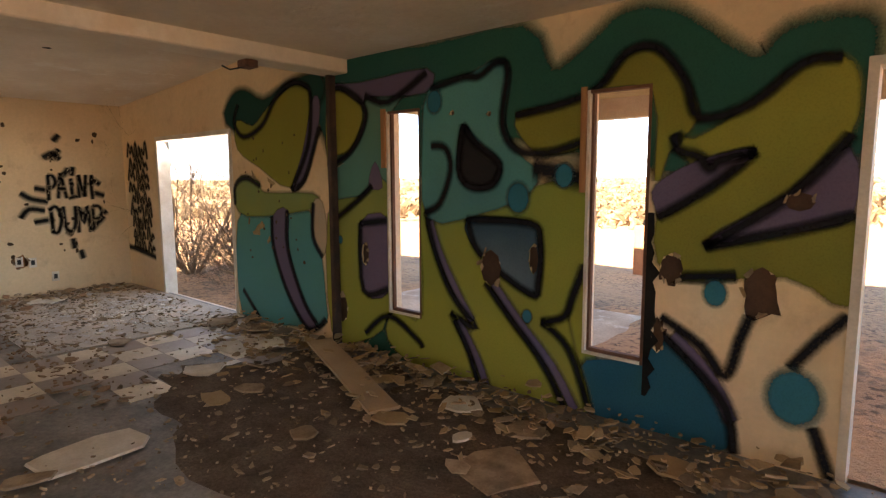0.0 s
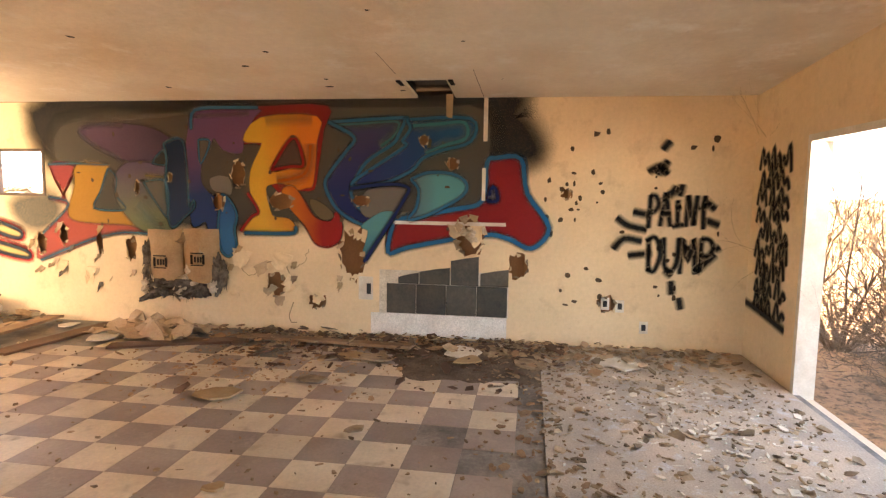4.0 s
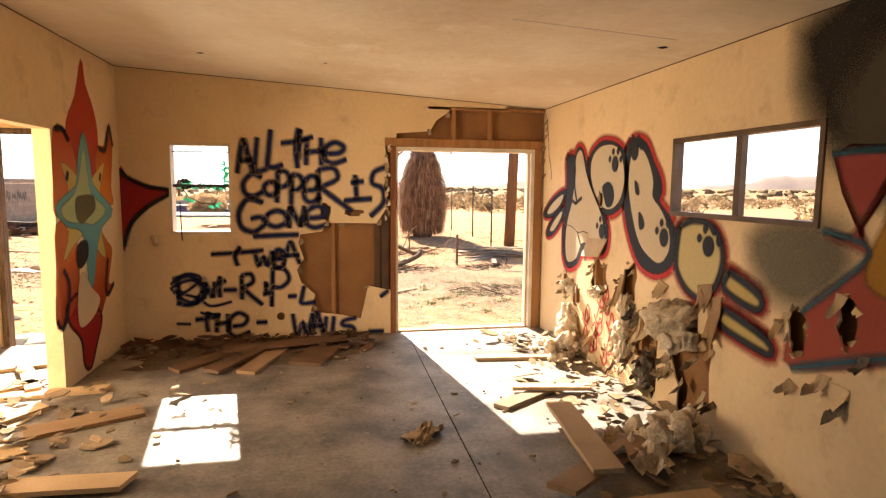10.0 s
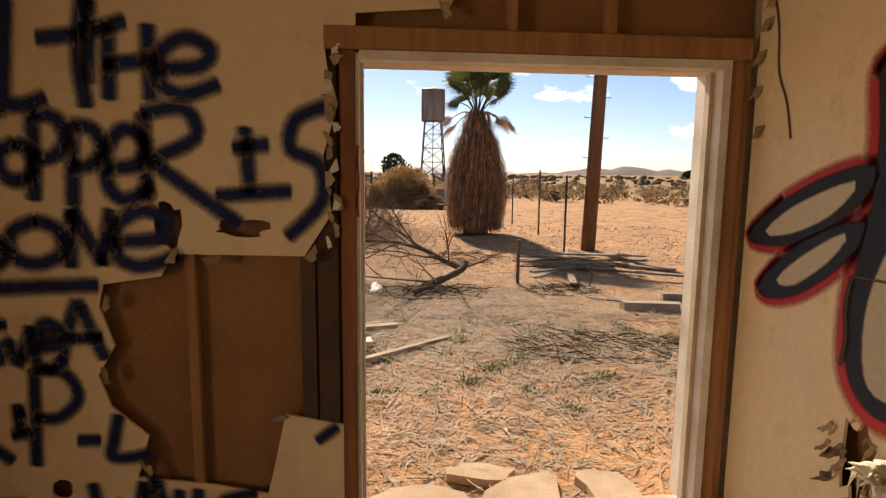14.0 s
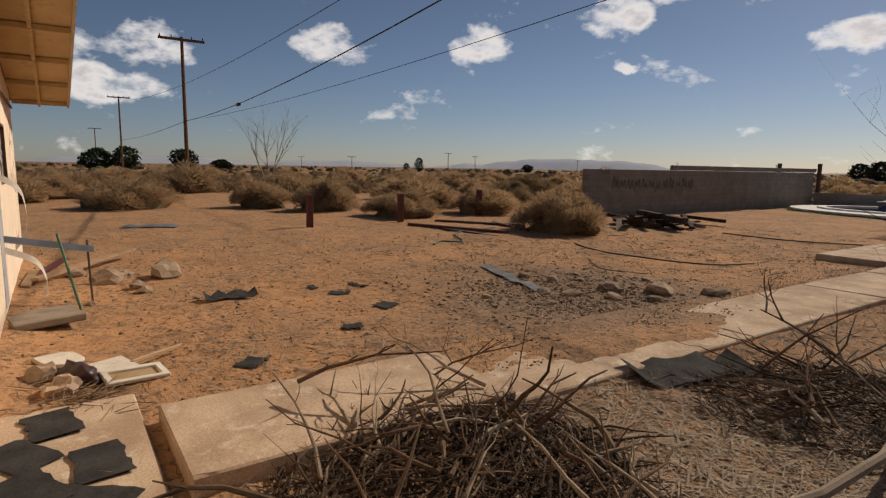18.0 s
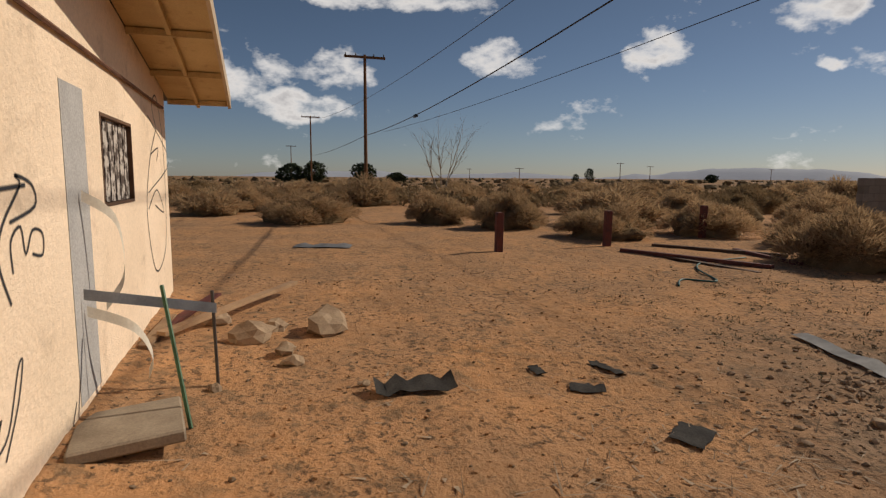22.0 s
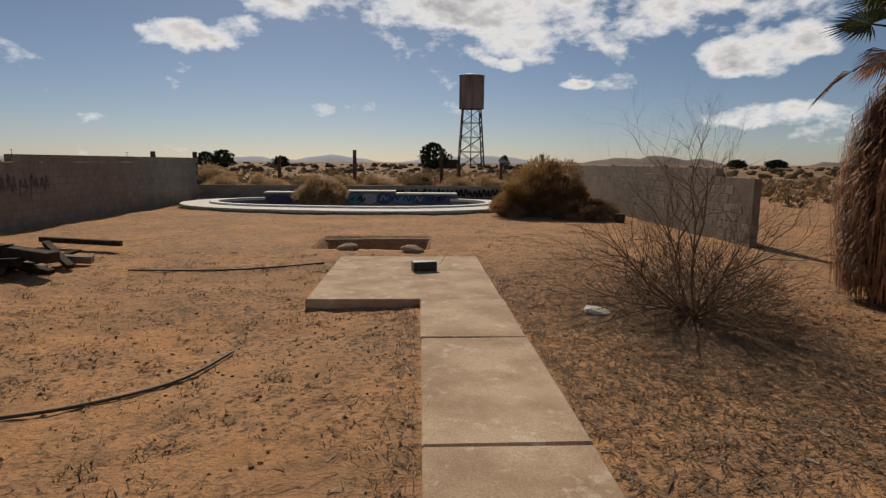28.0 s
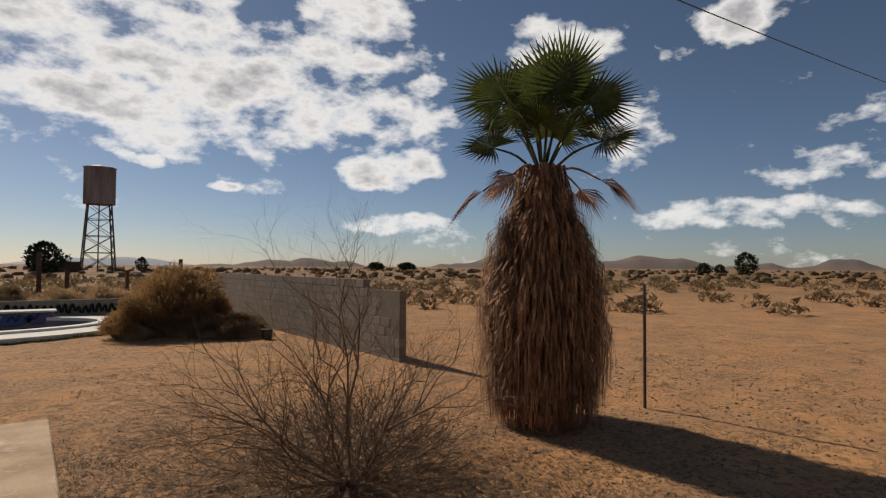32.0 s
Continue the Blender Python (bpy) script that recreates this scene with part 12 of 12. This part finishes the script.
# jagged glass in the front window
gl = bpy.data.materials.new("dirty_glass")
gl.use_nodes = True
gb = gl.node_tree.nodes["Principled BSDF"]
gb.inputs["Transmission Weight"].default_value, gb.inputs["Roughness"].default_value, gb.inputs["Base Color"].default_value = 0.85, 0.15, (0.8, 0.85, 0.85, 1)
rnd = random.Random(2)
gj = thing("broken_glass", None, None, "jagged dirty glass shards in a window frame", "glass")
u = -6.60
while u < -5.98:
    w = rnd.uniform(0.05, 0.12)
    for v0, sgn in ((2.0, -1), (1.31, 1)):
        h = rnd.uniform(0.03, 0.13) * (1 if sgn < 0 else 0.5)
        s = Shape()
        s.add([(u, 0.12, v0), (u + w, 0.12, v0), (u + w * rnd.uniform(0.2, 0.8), 0.12, v0 + sgn * h), (u, 0.124, v0), (u + w, 0.124, v0), (u + w * 0.5, 0.124, v0 + sgn * h)], [(0, 1, 2), (5, 4, 3), (0, 2, 5, 3), (1, 4, 5, 2), (0, 3, 4, 1)])
        part("shard", s, gl, gj)
    u += w

# ---------------- the stucco wall's tags and fittings ----------------
tagx = mural("wall_writing", "loose black marker tags along the stucco wall")
for q, w in (
    ([(-6.08, 1.22), (-6.08, 1.14), (-6.15, 1.1), (-6.26, 1.09), (-6.32, 1.14), (-6.33, 1.23)], 0.022),
    ([(-6.26, 1.13), (-6.35, 1.12), (-6.44, 1.09), (-6.6, 1.11), (-6.68, 1.16), (-6.64, 1.22), (-6.53, 1.23)], 0.022),
    ([(-6.28, 1.12), (-6.36, 1.08), (-6.44, 1.09)], 0.020),
    ([(-6.4, 1.01), (-6.47, 1.06)], 0.016),
    ([(-6.89, 1.37), (-6.96, 1.18), (-7.13, 1.3), (-7.19, 1.45), (-7.11, 1.53), (-6.99, 1.5), (-6.94, 1.38), (-6.99, 1.19), (-7.23, 1.04), (-7.37, 1.05), (-7.5, 1.1)], 0.016),
    ([(-7.34, 1.42), (-7.57, 1.43), (-7.65, 1.45)], 0.016),
    ([(-7.57, 1.44), (-7.52, 1.26), (-7.57, 0.95)], 0.016),
):
    part("stroke", stroke(Shape(), "E", q, w, 0.003), paint((0.03, 0.034, 0.042)), tagx, dens=True)
for q, w in (
    ([(-7.28, 1.35), (-7.43, 1.42), (-7.62, 1.41), (-8.08, 1.43)], 0.016),
    ([(-7.19, 1.08), (-7.24, 1.29), (-7.38, 1.4)], 0.014),
    ([(-7.8, 0.88), (-7.7, 1.09), (-7.77, 1.25), (-8.01, 1.43), (-7.96, 1.48), (-8.17, 1.43), (-8.19, 1.32), (-7.86, 1.26)], 0.014),
    ([(-7.85, 1.02), (-7.85, 1.17), (-7.98, 1.23), (-8.02, 1.09), (-8.13, 1.2), (-8.27, 1.17), (-8.25, 1.06), (-8.11, 1.08)], 0.012),
    ([(-6.74, 0.61), (-6.8, 0.67), (-6.89, 0.63), (-6.93, 0.48), (-6.89, 0.32), (-6.83, 0.22)], 0.014),
    ([(-6.64, 0.56), (-6.57, 0.38)], 0.014),
):
    part("stroke", stroke(Shape(), "E", q, w, 0.003), paint((0.03, 0.034, 0.042)), tagx, dens=True)
for q, w in (
    ([(-6.58, 0.48), (-6.7, 0.46)], 0.014),
    ([(-6.31, 0.44), (-6.44, 0.47), (-6.5, 0.44), (-6.52, 0.37)], 0.018),
    ([(-6.64, 0.38), (-6.69, 0.3), (-6.73, 0.2)], 0.018),
    ([(-6.52, 0.42), (-6.49, 0.34)], 0.014),
    ([(-7.09, 0.34), (-7.12, 0.39), (-7.23, 0.43), (-7.25, 0.32), (-7.16, 0.28), (-7.34, 0.29), (-7.4, 0.41), (-7.36, 0.28), (-7.51, 0.34), (-7.59, 0.41), (-7.5, 0.28), (-7.65, 0.32), (-7.81, 0.57), (-7.87, 0.59), (-7.78, 0.41), (-7.6, 0.21)], 0.010),
    ([(-8.63, 0.09), (-8.51, -0.04)], 0.010),
    ([(-12.17, 2.02), (-11.65, 1.64), (-11.34, 1.11), (-11.56, 0.54), (-11.92, 0.41), (-12.48, 0.65), (-12.64, 1.35), (-12.59, 1.97), (-12.26, 2.39), (-11.95, 2.25), (-12.17, 2.02)], 0.014),
    ([(-11.72, 1.71), (-12.24, 1.8), (-12.09, 1.65)], 0.012),
    ([(-11.44, 1.13), (-12.02, 1.32), (-12.44, 1.04), (-11.86, 1.15)], 0.012),
    ([(-11.66, 2.12), (-13.06, 1.67), (-11.48, 1.3)], 0.010),
):
    part("stroke", stroke(Shape(), "E", q, w, 0.003), paint((0.03, 0.034, 0.042)), tagx, dens=True)
tealt = mural("wall_writing", "teal and black letters sprayed near the back door")
patch(tealt, "E", "letter_fill", [(-3.8, 0.98), (-4.0, 1.0), (-4.07, 1.3), (-4.05, 1.75), (-3.9, 1.98), (-3.5, 2.0), (-3.3, 1.5), (-3.5, 0.95)], 0.002, paint((0.34, 0.50, 0.48), (0.42, 0.53, 0.48), strength=0.8), 0.05)
part("outline", stroke(Shape(), "E", [(-3.86, 1.05), (-3.93, 1.4), (-3.88, 1.8), (-3.6, 1.9)], 0.05, 0.004), paint((0.02, 0.09, 0.13)), tealt, dens=True)
part("outline", stroke(Shape(), "E", [(-3.9, 1.3), (-3.7, 1.35), (-3.5, 1.1)], 0.04, 0.004), paint((0.02, 0.03, 0.04)), tealt, dens=True)
part("dot", fill(Shape(), "E", [(-4.05 + 0.03 * math.cos(a), 0.92 + 0.06 * math.sin(a)) for a in (0, 1.05, 2.1, 3.14, 4.2, 5.2)], 0.004, 0.02), paint((0.10, 0.30, 0.36)), tealt, dens=True)
bars = mural("wall_writing", "short dark tag over the back door")
for i in range(5):
    part("bar", stroke(Shape(), "E", [(-4.75 - 0.16 * i, 2.2), (-4.78 - 0.16 * i, 2.36), (-4.86 - 0.16 * i, 2.24)], 0.05, 0.003), paint((0.06, 0.065, 0.08)), bars, dens=True)
s = Shape()
s.tube([(-8.05, 0.175, 2.32), (-12.6, 0.175, 2.30)], 0.015, 6)
thing("conduit", s, M_RUST, "thin rusty conduit running along the stucco", "conduit")
vt = thing("gable_vent", None, None, "dark louvred gable vent", "vent")
part("backing", Shape().box(-9.35, -8.95, 0.151, 0.155, 2.78, 3.0), M_BLACK, vt)
for i in range(5):
    part("slat", Shape().box(-9.35, -8.95, 0.155, 0.175, 2.79 + 0.042 * i, 2.80 + 0.042 * i), M_TRIMTAN, vt)
ft = thing("hose_tap", None, None, "rusty tap stub on the wall beside the door", "tap")
part("pipe", Shape().tube([(-4.40, 0.15, 0.42), (-4.40, 0.30, 0.42)], 0.012, 7), M_RUST, ft)
part("spout", Shape().tube([(-4.40, 0.29, 0.43), (-4.40, 0.31, 0.40), (-4.40, 0.31, 0.33)], 0.014, 7), M_RUST, ft)
grey = mat("bare_cement_patch", (0.42, 0.41, 0.40), (0.36, 0.35, 0.34), 4, 0.95, 0.4)
thing("cement_patch", board(Shape(), -9.2, -8.72, 0.02, 2.05, "E", 0.0, 0.004), grey, "grey cement over a walled-up doorway", "patch", kind="structure")
M_CLOTH = mat("patterned_cloth", (0.50, 0.45, 0.40), (0.09, 0.07, 0.06), 14, 0.9, 0.1, spread=(0.45, 0.55))
cu_ = thing("window_curtain", None, None, "ragged patterned cloth behind the window", "curtain")
for i in range(6):
    part("strip", Shape().box(-10.72 + 0.18 * i, -10.58 + 0.18 * i, 0.10, 0.115, 1.27, 1.93), M_CLOTH, cu_)
# plates and outlets by the doorway
for i, (u, v) in enumerate(((-9.78, 0.44), (-9.92, 0.42), (-10.15, 0.22))):
    s = Shape()
    board(s, u - 0.04, u + 0.04, v - 0.06, v + 0.06, "L", 0.0, 0.006)
    o_ = thing("outlet_plate", s, M_TRIM, "cracked white outlet plate", "outlet")
    part("socket", board(Shape(), u - 0.02, u + 0.02, v - 0.03, v + 0.03, "L", 0.006, 0.008), M_PLASTIC, o_)
